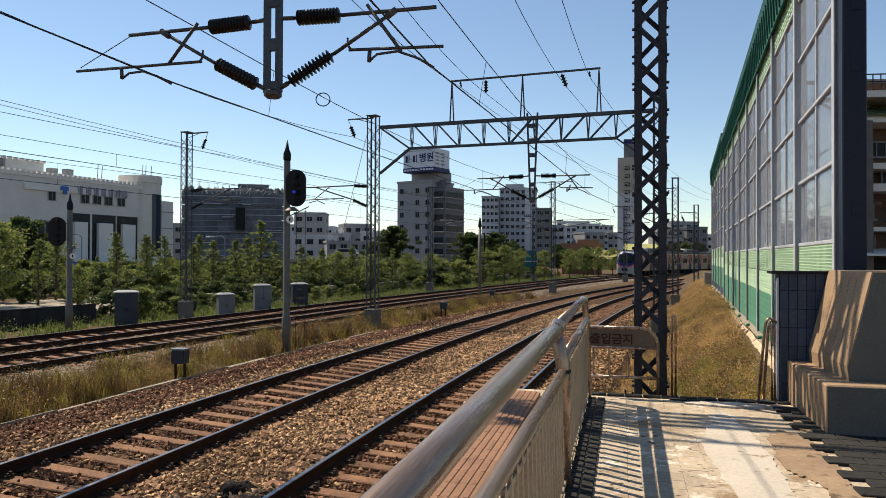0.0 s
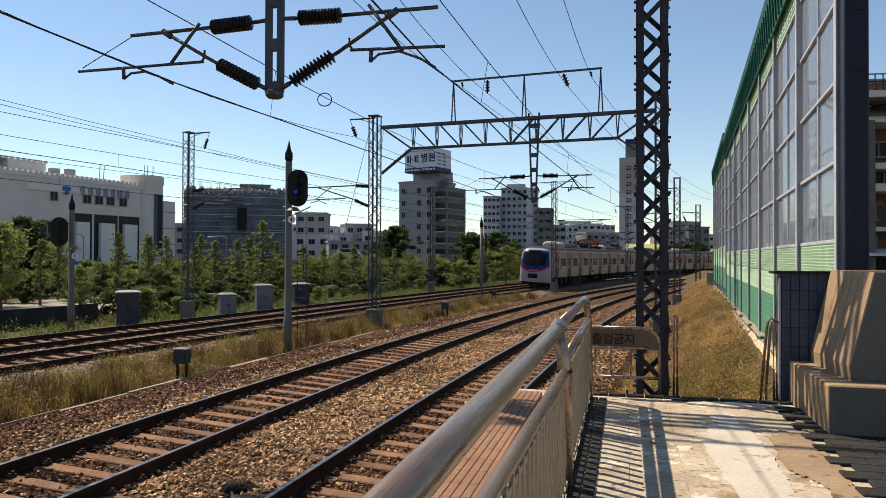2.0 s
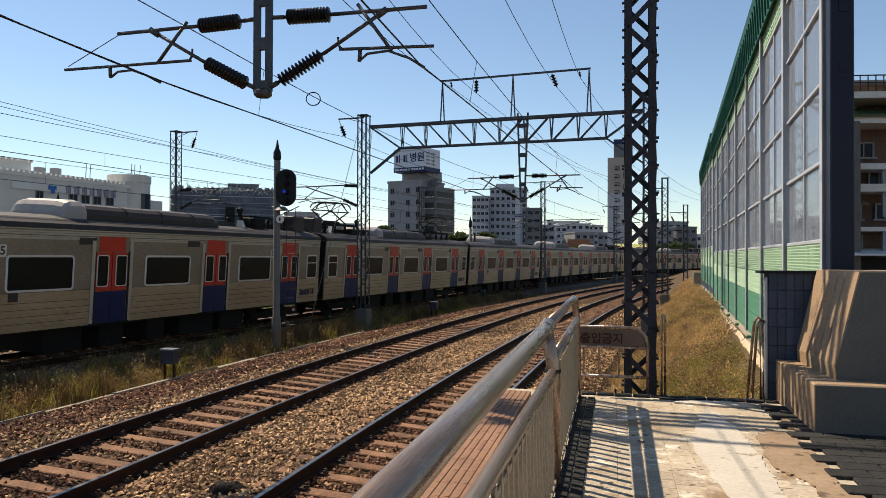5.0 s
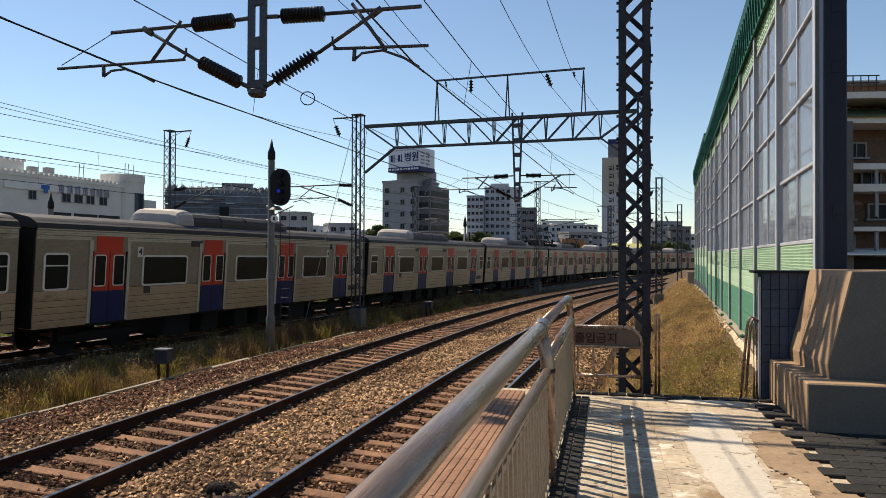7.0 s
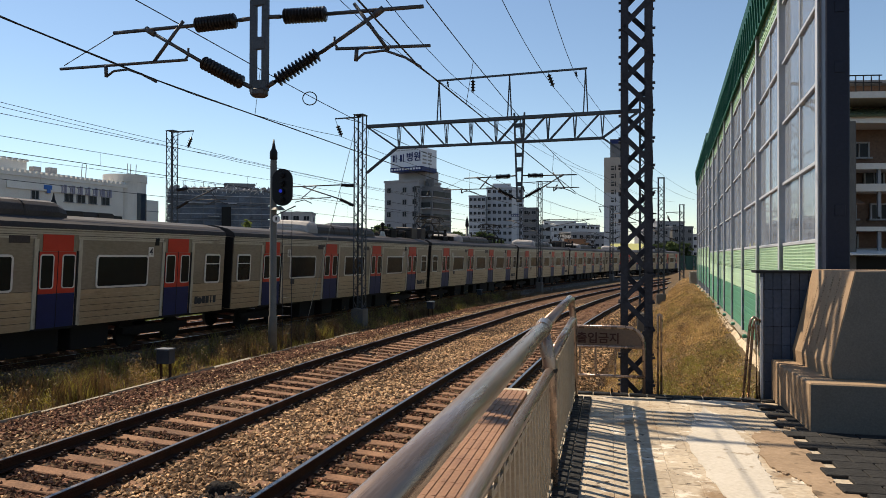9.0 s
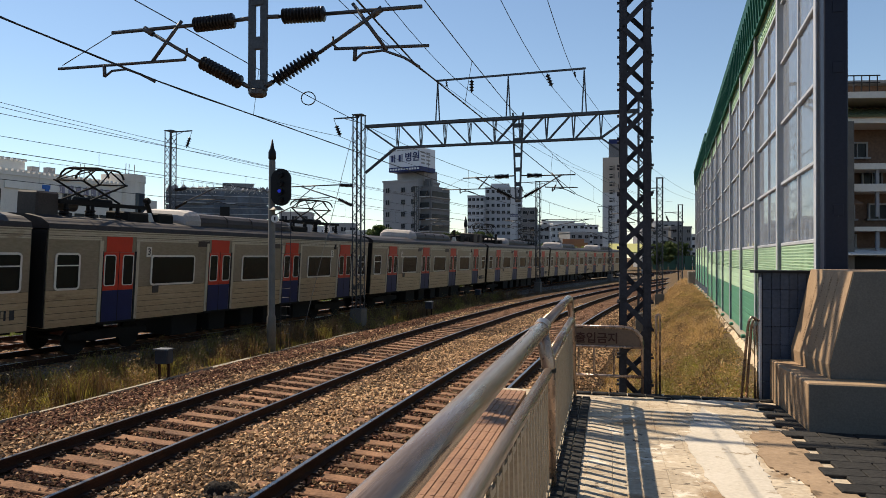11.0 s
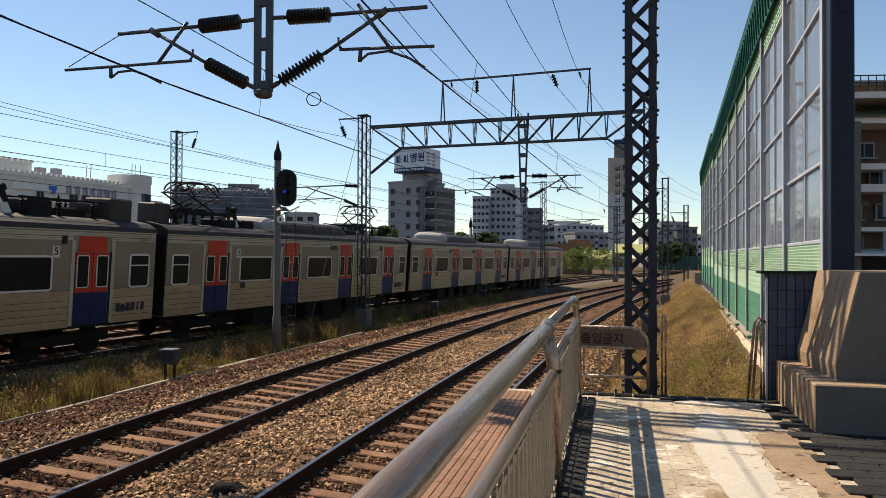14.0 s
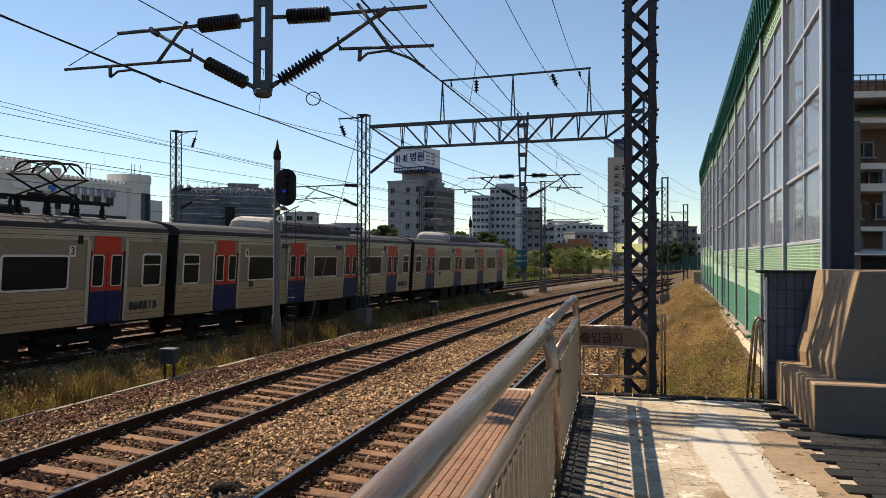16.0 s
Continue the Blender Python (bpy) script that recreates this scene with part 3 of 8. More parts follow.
def make_railing():
    """Pipe railing: a stout handrail nearer by, a slimmer length to the platform end, pickets under a lower rail."""
    rl = thing("platform_railing", "brushed stainless pipe railing with tan pickets, worn", "railing", m=PM)
    top, mid, px, end = 2.27, 2.035, 0.085, -0.1
    joint = -3.42
    bm = bmesh.new()
    tube(bm, [(0.03, -9.5, top - 0.03), (0.03, joint - 0.02, top - 0.03)], 0.053, 28)
    part("handrail", bm, M_STEEL, rl, smooth=True)
    bm = bmesh.new()
    tube(bm, [(0.035, joint, top - 0.015), (0.05, end - 0.12, top + 0.008), (0.062, end - 0.06, top - 0.004), (0.064, end - 0.022, top - 0.035), (0.068, end, top - 0.09), (px, end, mid), (px + 0.015, end, PZ)], 0.040, 22)
    part("handrail", bm, M_STEEL, rl, smooth=True)
    bm = bmesh.new()
    tube(bm, [(0.031, joint - 0.07, top - 0.03), (0.031, joint - 0.05, top - 0.03), (0.035, joint + 0.07, top - 0.015), (0.036, joint + 0.09, top - 0.012)], 0.058, 24)
    part("joint_sleeve", bm, M_STEEL, rl, smooth=True)
    bm = bmesh.new()
    tube(bm, [(px + 0.01, joint - 0.05, PZ), (px, joint - 0.05, mid - 0.02), (0.055, joint - 0.03, mid + 0.1), (0.033, joint, top - 0.05)], 0.05, 20)
    part("post", bm, M_STEEL, rl, smooth=True)
    for z, w in ((mid - 0.09, 0.056), (PZ + 0.01, 0.07)):
        bm = bmesh.new()
        rod(bm, (px, joint - 0.05, z), (px, joint - 0.05, z + 0.025), w, 20)
        part("post_collar", bm, M_RUBBER_DARK, rl, "dark collar on the post")
    for a, b in ((-9.5, joint - 0.08), (joint + 0.0, end - 0.03)):
        bm = bmesh.new()
        lo, pa = (mid - 0.09, 0.045) if a < -9 else (mid, px)
        tube(bm, [(pa - (0.04 if a < -9 else 0), a, lo), (px, b, lo)], 0.036, 18)
        part("lower_rail", bm, M_STEEL, rl, smooth=True)
        bm = bmesh.new()
        beam(bm, (px, a, lo - 0.05), (px, b, lo - 0.05), 0.012, 0.03)
        part("picket_strip", bm, M_PICKET, rl)
        bm = bmesh.new()
        beam(bm, (px + 0.015, a, PZ + 0.07), (px + 0.015, b, PZ + 0.07), 0.03, 0.03)
        part("bottom_rail", bm, M_PICKET, rl)
    bm = bmesh.new()
    beam(bm, (0.015, 0, PZ + 0.07), (0, 0, mid - 0.10), 0.045, 0.016)
    me = bpy.data.meshes.new("picket")
    bm.to_mesh(me)
    bm.free()
    bm = bmesh.new()
    rod(bm, (0, 0, 0), (0, 0, 0.05), 0.008, 6)
    box(bm, (0, 0, 0.003), (0.05, 0.02, 0.006))
    foot = bpy.data.meshes.new("foot_pin")
    bm.to_mesh(foot)
    bm.free()
    y, k = end - 0.09, 0
    while y > -8.5:
        ob = mesh_part("picket", me, M_PICKET, rl)
        ob.matrix_basis = pose(px, y, 0)
        if k % 3 == 0:
            ob = mesh_part("foot_pin", foot, M_RUBBER_DARK, rl)
            ob.matrix_basis = pose(px + 0.03, y, PZ)
        y -= 0.15
        k += 1
    return rl


make_railing()

# ---------------------------------------------------------------- noise barrier
BAY = 3.25
WM = Matrix.Translation((4.75, 8.6, 0)) @ Matrix.Rotation(-0.3233, 4, "Z")


def make_barrier():
    wb = thing("noise_barrier", "tall railway noise barrier of green panels and hazy clear panes", "noise barrier", kind="structure", m=WM)
    w = BAY - 0.14
    shared = {}

    def mk_post(bm):
        for dx in (-0.09, 0.09):
            box(bm, (dx, 0, 4.4), (0.014, 0.15, 8.0))
        box(bm, (0, 0, 4.4), (0.18, 0.014, 8.0))

    def mk_panel(bm):
        box(bm, (0, 0, 0.25), (0.08, w, 0.49))
        for k in range(4):
            box(bm, (-0.042, 0, 0.06 + k * 0.125), (0.008, w - 0.03, 0.09))

    def mk_perf(bm):
        box(bm, (0.01, 0, 0.25), (0.06, w, 0.49))
        for k in range(11):
            box(bm, (-0.03, 0, 0.03 + k * 0.044), (0.02, w, 0.014))
        for j in range(49):
            box(bm, (-0.03, -w / 2 + j * w / 48, 0.25), (0.018, 0.028, 0.46))

    def mk_pane(bm):
        box(bm, (0, 0, 0), (0.015, w / 2 - 0.05, 0.935))

    def mk_bar(bm):
        box(bm, (0, 0, 0), (0.07, w, 0.05))
        bev(bm, 0.006)

    def mk_mull(bm):
        box(bm, (0, 0, 0), (0.06, 0.05, 3.92))

    def mk_louvre(bm):
        for k in range(8):
            box(bm, (-0.02, 0, 0.04 + k * 0.083), (0.03, w, 0.045))
        for j in range(13):
            box(bm, (-0.03, -w / 2 + 0.02 + j * (w - 0.04) / 12, 0.33), (0.02, 0.03, 0.64))
        box(bm, (0.04, 0, 0.33), (0.02, w, 0.66))

    def mk_cap(bm):
        loft(bm, [[Vector((x, y, z)) for x, z in ((0.05, 0.1), (-0.13, 0.0), (-0.145, 0.40), (-0.17, 0.74), (-0.21, 0.90), (-0.19, 0.92), (-0.05, 0.90), (0.06, 0.6))] for y in (-BAY / 2, BAY / 2)])
        for k in range(8):
            yy = -BAY / 2 + (k + 0.5) * BAY / 8
            beam(bm, (-0.14, yy, 0.02), (-0.18, yy, 0.74), 0.03, 0.04)

    def put(key, make, mat, m, label=""):
        k = key + mat.name
        if k not in shared:
            bm = bmesh.new()
            make(bm)
            shared[k] = bpy.data.meshes.new(key)
            bm.to_mesh(shared[k])
            bm.free()
        ob = mesh_part(key, shared[k], mat, wb, label)
        ob.matrix_basis = m
        return ob

    n, low = 13, 8
    for i in range(n + 1):
        rise = 0.006 * i if i < low else 0.34
        put("post", mk_post, M_FRAME, pose(0, i * BAY, rise))
        if i == n:
            break
        y = (i + 0.5) * BAY
        for z, mat in ((0.95, M_GREEN_D), (1.45, M_GREEN_D), (1.95, M_GREEN_L)):
            put("panel", mk_panel, mat, pose(0, y, z + rise))
        put("perforated_panel", mk_perf, M_GREEN_L, pose(0, y, 2.45 + rise))
        for k in range(5):
            put("frame_bar", mk_bar, M_FRAME, pose(-0.01, y, 2.965 + k * 0.982 + rise))
        put("mullion", mk_mull, M_FRAME, pose(0, y, 4.93 + rise))
        for k in range(4):
            for d in (-w / 4, w / 4):
                put("pane", mk_pane, M_PANEGL, pose(0, y + d, 3.456 + k * 0.982 + rise))
        put("louvre_panel", mk_louvre, M_GREEN_L, pose(0, y, 6.90 + rise))
        put("top_hood", mk_cap, M_HOOD, pose(0, y, 7.28 + rise))
    g = random.Random(6)
    for i in range(13):
        bm = bmesh.new()
        y0, y1 = -0.2 + i * 3.2, 2.96 + i * 3.2
        loft(bm, [[Vector((x, y, z)) for x, z in ((-0.60, -0.4), (0.3, -0.4), (0.3, 0.96), (-0.1, 0.96), (-0.36 + g.uniform(-0.05, 0.05), 0.74), (-0.56 + g.uniform(-0.05, 0.05), 0.42))] for y in (y0, y1)])
        part("footing_block", bm, M_CONC, wb, "pale sloping concrete footing")
        bm = bmesh.new()
        box(bm, (-0.2, (y0 + y1) / 2, 1.0), (0.10, 0.10, 0.08))
        bev(bm, 0.02)
        part("anchor_block", bm, M_GREEN_D, wb)
    # broken concrete apron on the slope before the footing
    for i in range(9):
        y0, y1 = -0.6 + i * 2.05, 1.42 + i * 2.05 + g.uniform(-0.04, 0.02)
        bm = bmesh.new()
        rows, m = [], 8
        for k in range(m + 1):
            yy = y0 + (y1 - y0) * k / m
            out = apron_edge(yy * 0.948 + 8.6) - 0.05 + g.uniform(-0.07, 0.07)
            rows.append([Vector((out + (-0.28 - out) * f, yy, 0.62 + 0.36 * f + g.uniform(-0.025, 0.025))) for f in (0, 0.3, 0.65, 1.0)])
        top = [[bm.verts.new(q) for q in r] for r in rows]
        low_v = [[bm.verts.new(q - Vector((0, 0, 0.22))) for q in r] for r in rows]
        for k in range(m):
            for j in range(3):
                bm.faces.new((top[k][j], top[k][j + 1], top[k + 1][j + 1], top[k + 1][j]))
            bm.faces.new((low_v[k][0], top[k][0], top[k + 1][0], low_v[k + 1][0]))
        part("apron_slab", bm, M_RUBBLE, wb, "cracked tan concrete apron on the slope")
    for i in range(60):
        bm = bmesh.new()
        yy = g.uniform(-0.3, 16)
        bmesh.ops.create_icosphere(bm, subdivisions=1, radius=1, matrix=Matrix.Translation((apron_edge(yy + 8.6) * g.uniform(0.5, 1.15), yy, 0.80 + g.uniform(-0.04, 0.05))) @ Matrix.Rotation(g.uniform(0, 6), 4, "Z") @ Matrix.Diagonal((g.uniform(0.03, 0.09), g.uniform(0.04, 0.12), g.uniform(0.02, 0.06), 1)))
        part("rubble", bm, M_RUBBLE, wb)
    # bare concrete piers past the far end
    for i in range(3):
        bm = bmesh.new()
        box(bm, (-0.25, n * BAY + 0.8 + i * 1.5, 0.9), (0.5, 0.6, 1.7))
        part("end_pier", bm, M_CONC, wb)
    return wb


make_barrier()
# ---------------------------------------------------------------- masts, portals and overhead line


def lattice_mast(name, m, width, height, base=-0.6, pitch=0.62, mat=None, label="", group="", split=False, block=True, leg=0.06):
    """Four angle legs with crossed lacing on all four faces, on a concrete block."""
    mat = mat or M_MASTFAR
    t = thing(name, label, "mast", group, m=m)
    h = width / 2
    bm = bmesh.new()
    for a, b in ((0, 1), (1, 0)):
        box(bm, ((leg / 2 if a else 0.004), (leg / 2 if b else 0.004), height / 2), (leg if a else 0.008, leg if b else 0.008, height))
    me = bpy.data.meshes.new("leg")
    bm.to_mesh(me)
    bm.free()
    for k, (x, y) in enumerate(((-h, -h), (h, -h), (h, h), (-h, h))):
        ob = mesh_part("leg", me, mat, t)
        ob.matrix_basis = Matrix.Translation((x, y, 0)) @ Matrix.Rotation(k * math.pi / 2, 4, "Z")
    n = int((height - 0.3) / pitch)

    def brace(bm, z, up):
        beam(bm, (-h + 0.02, -h - 0.004, z), (h - 0.02, -h - 0.004, z + pitch * up), 0.008, 0.062 if split else 0.036)

    if split:
        meshes = []
        for up in (1, -1):
            bm = bmesh.new()
            brace(bm, 0, up)
            me = bpy.data.meshes.new("brace")
            bm.to_mesh(me)
            bm.free()
            meshes.append(me)
        for side in range(4):
            rot = Matrix.Rotation(side * math.pi / 2, 4, "Z")
            for i in range(n):
                ob = mesh_part("brace", meshes[(i + side) % 2], mat, t)
                ob.matrix_basis = rot @ Matrix.Translation((0, 0, 0.2 + i * pitch + (0 if (i + side) % 2 == 0 else pitch)))
    else:
        for side in range(4):
            bm = bmesh.new()
            for i in range(n):
                brace(bm, 0.2 + i * pitch + (0 if i % 2 == 0 else pitch), 1 if i % 2 == 0 else -1)
            bmesh.ops.rotate(bm, verts=bm.verts, matrix=Matrix.Rotation(side * math.pi / 2, 3, "Z"))
            tagged(part("lacing", bm, mat, t), kind="stuff")
    bm = bmesh.new()
    box(bm, (0, 0, height + 0.02), (width + 0.04, width + 0.04, 0.04))
    part("cap_plate", bm, mat, t)
    if block:
        bm = bmesh.new()
        box(bm, (0, 0, 0.45), (width + 0.14, width + 0.14, 1.2))
        bev(bm, 0.02)
        part("concrete_base", bm, M_CONCD, t)
    return t


def insulator_bm(bm, a, b, r=0.075, sheds=9):
    """Ribbed insulator from a to b with end fittings."""
    a, b = Vector(a), Vector(b)
    d = b - a
    m = Matrix.Translation(a) @ d.to_track_quat("Z", "Y").to_matrix().to_4x4()
    L = d.length
    prof = [(0.025, 0.0), (0.025, L * 0.08)]
    for i in range(sheds):
        z0, z1 = L * (0.08 + 0.84 * i / sheds), L * (0.08 + 0.84 * (i + 1) / sheds)
        prof += [(r * 0.48, z0), (r * 0.52, z0 + (z1 - z0) * 0.25), (r, z0 + (z1 - z0) * 0.36), (r * 0.97, z0 + (z1 - z0) * 0.46), (r * 0.5, z1 - (z1 - z0) * 0.32)]
    prof += [(0.025, L * 0.92), (0.025, L)]
    lathe(bm, prof, 12, m)



def insulator(t, a, b, r=0.075, sheds=9):
    bm = bmesh.new()
    insulator_bm(bm, a, b, r, sheds)
    return part("insulator", bm, M_INSUL, t, "dark ribbed porcelain insulator", True)


def pipe(t, name, pts, r=0.028, mat=None, n=10):
    bm = bmesh.new()
    tube(bm, pts, r, n)
    return part(name, bm, mat or M_GALV, t, smooth=True)


def xz(*pts):
    return [Vector((x, 0, z)) for x, z in pts]


def add_side(t, sg):
    """One cantilever arm of the double hanger, with insulators; sg is the side."""
    def q(*pts):
        return [Vector((x * sg, 0, z)) for x, z in pts]
    a, b = q((0.14, 1.08), (0.33, 1.07))
    pipe(t, "end_fitting", [a, b], 0.03)
    a, b = q((0.33, 1.07), (1.10, 1.05))
    insulator(t, a, b, 0.112, 13)
    pipe(t, "upper_tube", q((1.06, 1.05), (2.45, 1.04)), 0.027)
    a, b = q((0.12, 0.08), (0.24, 0.14))
    pipe(t, "end_fitting", [a, b], 0.035)
    a, b = q((0.22, 0.13), (0.98, 0.53))
    insulator(t, a, b, 0.105, 12)
    pipe(t, "brace_tube", q((0.95, 0.51), (1.82, 1.02)), 0.027)
    pipe(t, "clamp", q((1.74, 0.97), (1.88, 1.06)), 0.045)
    pipe(t, "registration_tube", q((1.18, 0.55), (2.55 if sg > 0 else 3.42, 0.50 if sg > 0 else 0.55)), 0.022)
    pipe(t, "link", q((1.22, 0.54), (1.16, 0.62), (1.16, 0.72)), 0.018)
    pipe(t, "cross_stay", q((1.45, 1.16), (1.95, 0.48)) if sg > 0 else q((1.25, 1.13), (1.75, 0.55)), 0.026)
    if sg < 0:
        pipe(t, "guy_wire", q((2.40, 1.04), (3.35, 0.60)), 0.007)
    pipe(t, "steady_bracket", q((1.48, 0.36), (1.49, 0.52)) if sg > 0 else q((2.58, 0.38), (2.59, 0.56)), 0.028)
    arm = q((1.48, 0.37), (1.6, 0.46), (1.9, 0.48), (2.2, 0.36), (2.42, 0.22)) if sg > 0 else q((2.58, 0.38), (2.45, 0.46), (2.2, 0.47), (1.95, 0.38), (1.70, 0.25))
    pipe(t, "steady_arm", arm, 0.018)


def make_hanger(m, spread=0.0):
    t = thing("catenary_hanger", "steel drop hanger with two insulated catenary arms", "catenary hanger", "catenary hangers", m=m)
    bm = bmesh.new()
    for x in (-1, 1):
        half = 0.05 - 0.1 * spread
        loft(bm, [[Vector((x * c + dx, dy, z)) for dx, dy in ((-half, -0.025), (half, -0.025), (half, 0.025), (-half, 0.025))] for c, z in ((0.094 - 0.08 * spread, 0.02), (0.094 + spread, 3.78))])
    part("channel", bm, M_MASTFAR, t)
    for z in (0.09, 0.71, 1.34, 1.97, 2.6, 3.23):
        bm = bmesh.new()
        box(bm, (0, 0, z), (0.2 + 2 * spread * (z / 3.78 - 0.12), 0.064, 0.18))
        bev(bm, 0.008)
        part("batten", bm, M_MASTFAR, t)
    bm = bmesh.new()
    lathe(bm, [(0.1, -0.06), (0.13, -0.03), (0.13, 0.03), (0.06, 0.06)], 10)
    part("foot_clamp", bm, M_GALV, t)
    add_side(t, 1)
    add_side(t, -1)
    return t


NEAR_S, MID_S = 11.3, 32.84
hanger = make_hanger(at(near_line, NEAR_S, 2.02, 5.10))
make_hanger(at(near_line, MID_S, 1.85, 5.16), 0.13)


def make_portal(m, l0, l1):
    """Truss beam over the near tracks with a light frame for feeders on top."""
    t = thing("portal_beam", "steel truss portal beam carrying the overhead line", "portal beam", "portal beams", m=m)
    top, bot = 8.72, 7.68
    for y in (-0.09, 0.09):
        bm = bmesh.new()
        beam(bm, (l0, y, top), (l1, y, top), 0.08, 0.13)
        part("top_chord", bm, M_MASTFAR, t)
        bm = bmesh.new()
        beam(bm, (l0 + 1.5, y, bot), (l1 - 1.5, y, bot), 0.07, 0.09)
        part("bottom_chord", bm, M_MASTFAR, t)
        for sg, lo in ((1, l0), (-1, l1)):
            bm = bmesh.new()
            beam(bm, (lo, y, top), (lo + 1.5 * sg, y, bot), 0.05, 0.06)
            part("end_diagonal", bm, M_MASTFAR, t)
            bm = bmesh.new()
            beam(bm, (lo, y, bot - 1.1), (lo + 1.5 * sg, y, bot), 0.045, 0.06)
            part("knee_brace", bm, M_MASTFAR, t)
        a, b = l0 + 1.6, l1 - 1.5
        n = 8
        for i in range(n + 1):
            x = a + (b - a) * i / n
            bm = bmesh.new()
            for d in (-0.07, 0.07):
                beam(bm, (x + d, y, top), (x, y, bot), 0.025, 0.03)
            part("web_post", bm, M_MASTFAR, t)
            if i < n:
                x2 = a + (b - a) * (i + 1) / n
                bm = bmesh.new()
                if i < n / 2:
                    beam(bm, (x + 0.1, y, top), (x2 - 0.05, y, bot), 0.035, 0.045)
                else:
                    beam(bm, (x + 0.05, y, bot), (x2 - 0.1, y, top), 0.035, 0.045)
                part("web_diagonal", bm, M_MASTFAR, t)
    for x in (-1.79, 1.42, 4.66):
        for d in (-0.09, 0.09):
            bm = bmesh.new()
            beam(bm, (x + d, 0, top + 0.05), (x, 0, 10.56), 0.04, 0.05)
            part("upright", bm, M_MASTFAR, t)
    bm = bmesh.new()
    beam(bm, (-1.85, 0, 10.58), (4.72, 0, 10.62), 0.06, 0.08)
    part("feeder_bar", bm, M_MASTFAR, t)
    for x, tilt in ((-0.22, 0.0), (3.1, 0.22)):
        insulator(t, (x, 0, 10.52), (x + tilt, 0, 9.93), 0.11, 4)
    for x in (-1.4, 4.25):
        insulator(t, (x, 0, 10.52), (x + 0.05, 0, 10.28), 0.06, 2)
    return t


portal = make_portal(at(near_line, MID_S, 0.0, 0.0), -5.3, 6.85)
copy_thing(portal, at(near_line, NEAR_S + 0.9, 0.0, 0.15))

LAB_MAST = "grey steel lattice catenary mast on a concrete base"
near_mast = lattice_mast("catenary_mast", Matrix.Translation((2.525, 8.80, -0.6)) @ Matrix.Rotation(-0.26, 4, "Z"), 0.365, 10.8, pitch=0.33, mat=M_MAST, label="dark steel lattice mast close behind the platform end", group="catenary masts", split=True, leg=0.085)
for sx in (-1, 1):
    bm = bmesh.new()
    for k in range(31):
        for sy in (-1, 1):
            rod(bm, (sx * 0.18, sy * 0.15, 0.5 + k * 0.33), (sx * 0.215, sy * 0.15, 0.5 + k * 0.33), 0.017, 6)
    tagged(part("bolt_row", bm, M_MAST, near_mast), kind="stuff")
mast_mid = lattice_mast("catenary_mast", at(near_line, MID_S, -5.62, -0.7), 0.46, 9.95, pitch=0.42, label=LAB_MAST, group="catenary masts")
copy_thing(mast_mid, at(near_line, MID_S, 7.05, -0.55))
copy_thing(mast_mid, at(near_line, NEAR_S, -5.62, -0.55))


def add_bracket(t, sg, z, L=1.3):
    """Top arm with a drop insulator string."""
    bm = bmesh.new()
    beam(bm, (0, 0, z), (sg * L, 0, z), 0.05, 0.06)
    part("top_arm", bm, M_MASTFAR, t)
    pipe(t, "arm_strut", [(0, 0, z - 0.25), (sg * L * 0.6, 0, z - 0.02)], 0.015)
    pipe(t, "insulator_link", [(sg * L, 0, z), (sg * (L - 0.12), 0, z - 0.3)], 0.012)
    insulator(t, (sg * (L - 0.12), 0, z - 0.3), (sg * (L - 0.35), 0, z - 0.85), 0.11, 4)


def add_cantilever(t, sg, z0, reach):
    """Single insulated cantilever on a mast."""
    def q(*pts):
        return [Vector((sg * x, 0, z0 + z)) for x, z in pts]
    a, b = q((0.28, 1.02), (1.05, 1.08))
    insulator(t, a, b, 0.085, 10)
    pipe(t, "upper_tube", q((1.05, 1.08), (reach, 1.06)), 0.03)
    a, b = q((0.28, 0.08), (1.1, 0.44))
    insulator(t, a, b, 0.085, 10)
    pipe(t, "brace_tube", q((1.1, 0.44), (reach - 0.5, 1.05)), 0.03)
    pipe(t, "registration_tube", q((1.5, 0.5), (reach + 0.1, 0.46)), 0.024)
    pipe(t, "cross_stay", q((reach - 1.3, 1.1), (reach - 0.45, 0.5)), 0.02)
    pipe(t, "steady_arm", q((reach - 0.1, 0.32), (reach - 0.6, 0.42), (reach - 1.0, 0.25)), 0.02)


add_bracket(mast_mid, -1, 9.88)
add_cantilever(mast_mid, -1, 5.7, 3.5)
pole = lattice_mast("catenary_mast", at(far_line, 37.0, -7.46, -0.6), 0.42, 9.75, pitch=0.42, label=LAB_MAST, group="catenary masts")
add_bracket(pole, 1, 9.7, 1.35)
add_cantilever(pole, 1, 5.7, 3.3)
copy_thing(pole, at(far_line, 8.0, -7.4, -0.6))
copy_thing(pole, at(far_line, 100.0, -7.4, -0.6))
tmast = lattice_mast("catenary_mast", at(near_line, 67.8, -6.15, -0.6), 0.44, 10.3, pitch=0.42, label="grey lattice mast with arms to both sides", group="catenary masts")
add_bracket(tmast, -1, 10.28, 1.8)
add_bracket(tmast, 1, 10.28, 1.8)
add_cantilever(tmast, -1, 5.7, 3.3)
add_cantilever(tmast, 1, 5.7, 5.2)
copy_thing(tmast, at(near_line, 101.0, -8.6, -0.6))
side_mast = lattice_mast("catenary_mast", at(near_line, 49.5, 6.75, -0.55), 0.40, 8.2, pitch=0.42, label="grey lattice mast between the track and the noise barrier", group="catenary masts")
add_bracket(side_mast, -1, 7.6, 1.3)
add_cantilever(side_mast, -1, 5.0, 2.9)
low_mast = copy_thing(side_mast, at(near_line, 68.5, 6.3, -0.95))
copy_thing(pole, at(near_line, 104.0, 8.0, -0.6) @ Matrix.Rotation(math.pi, 4, "Z"))
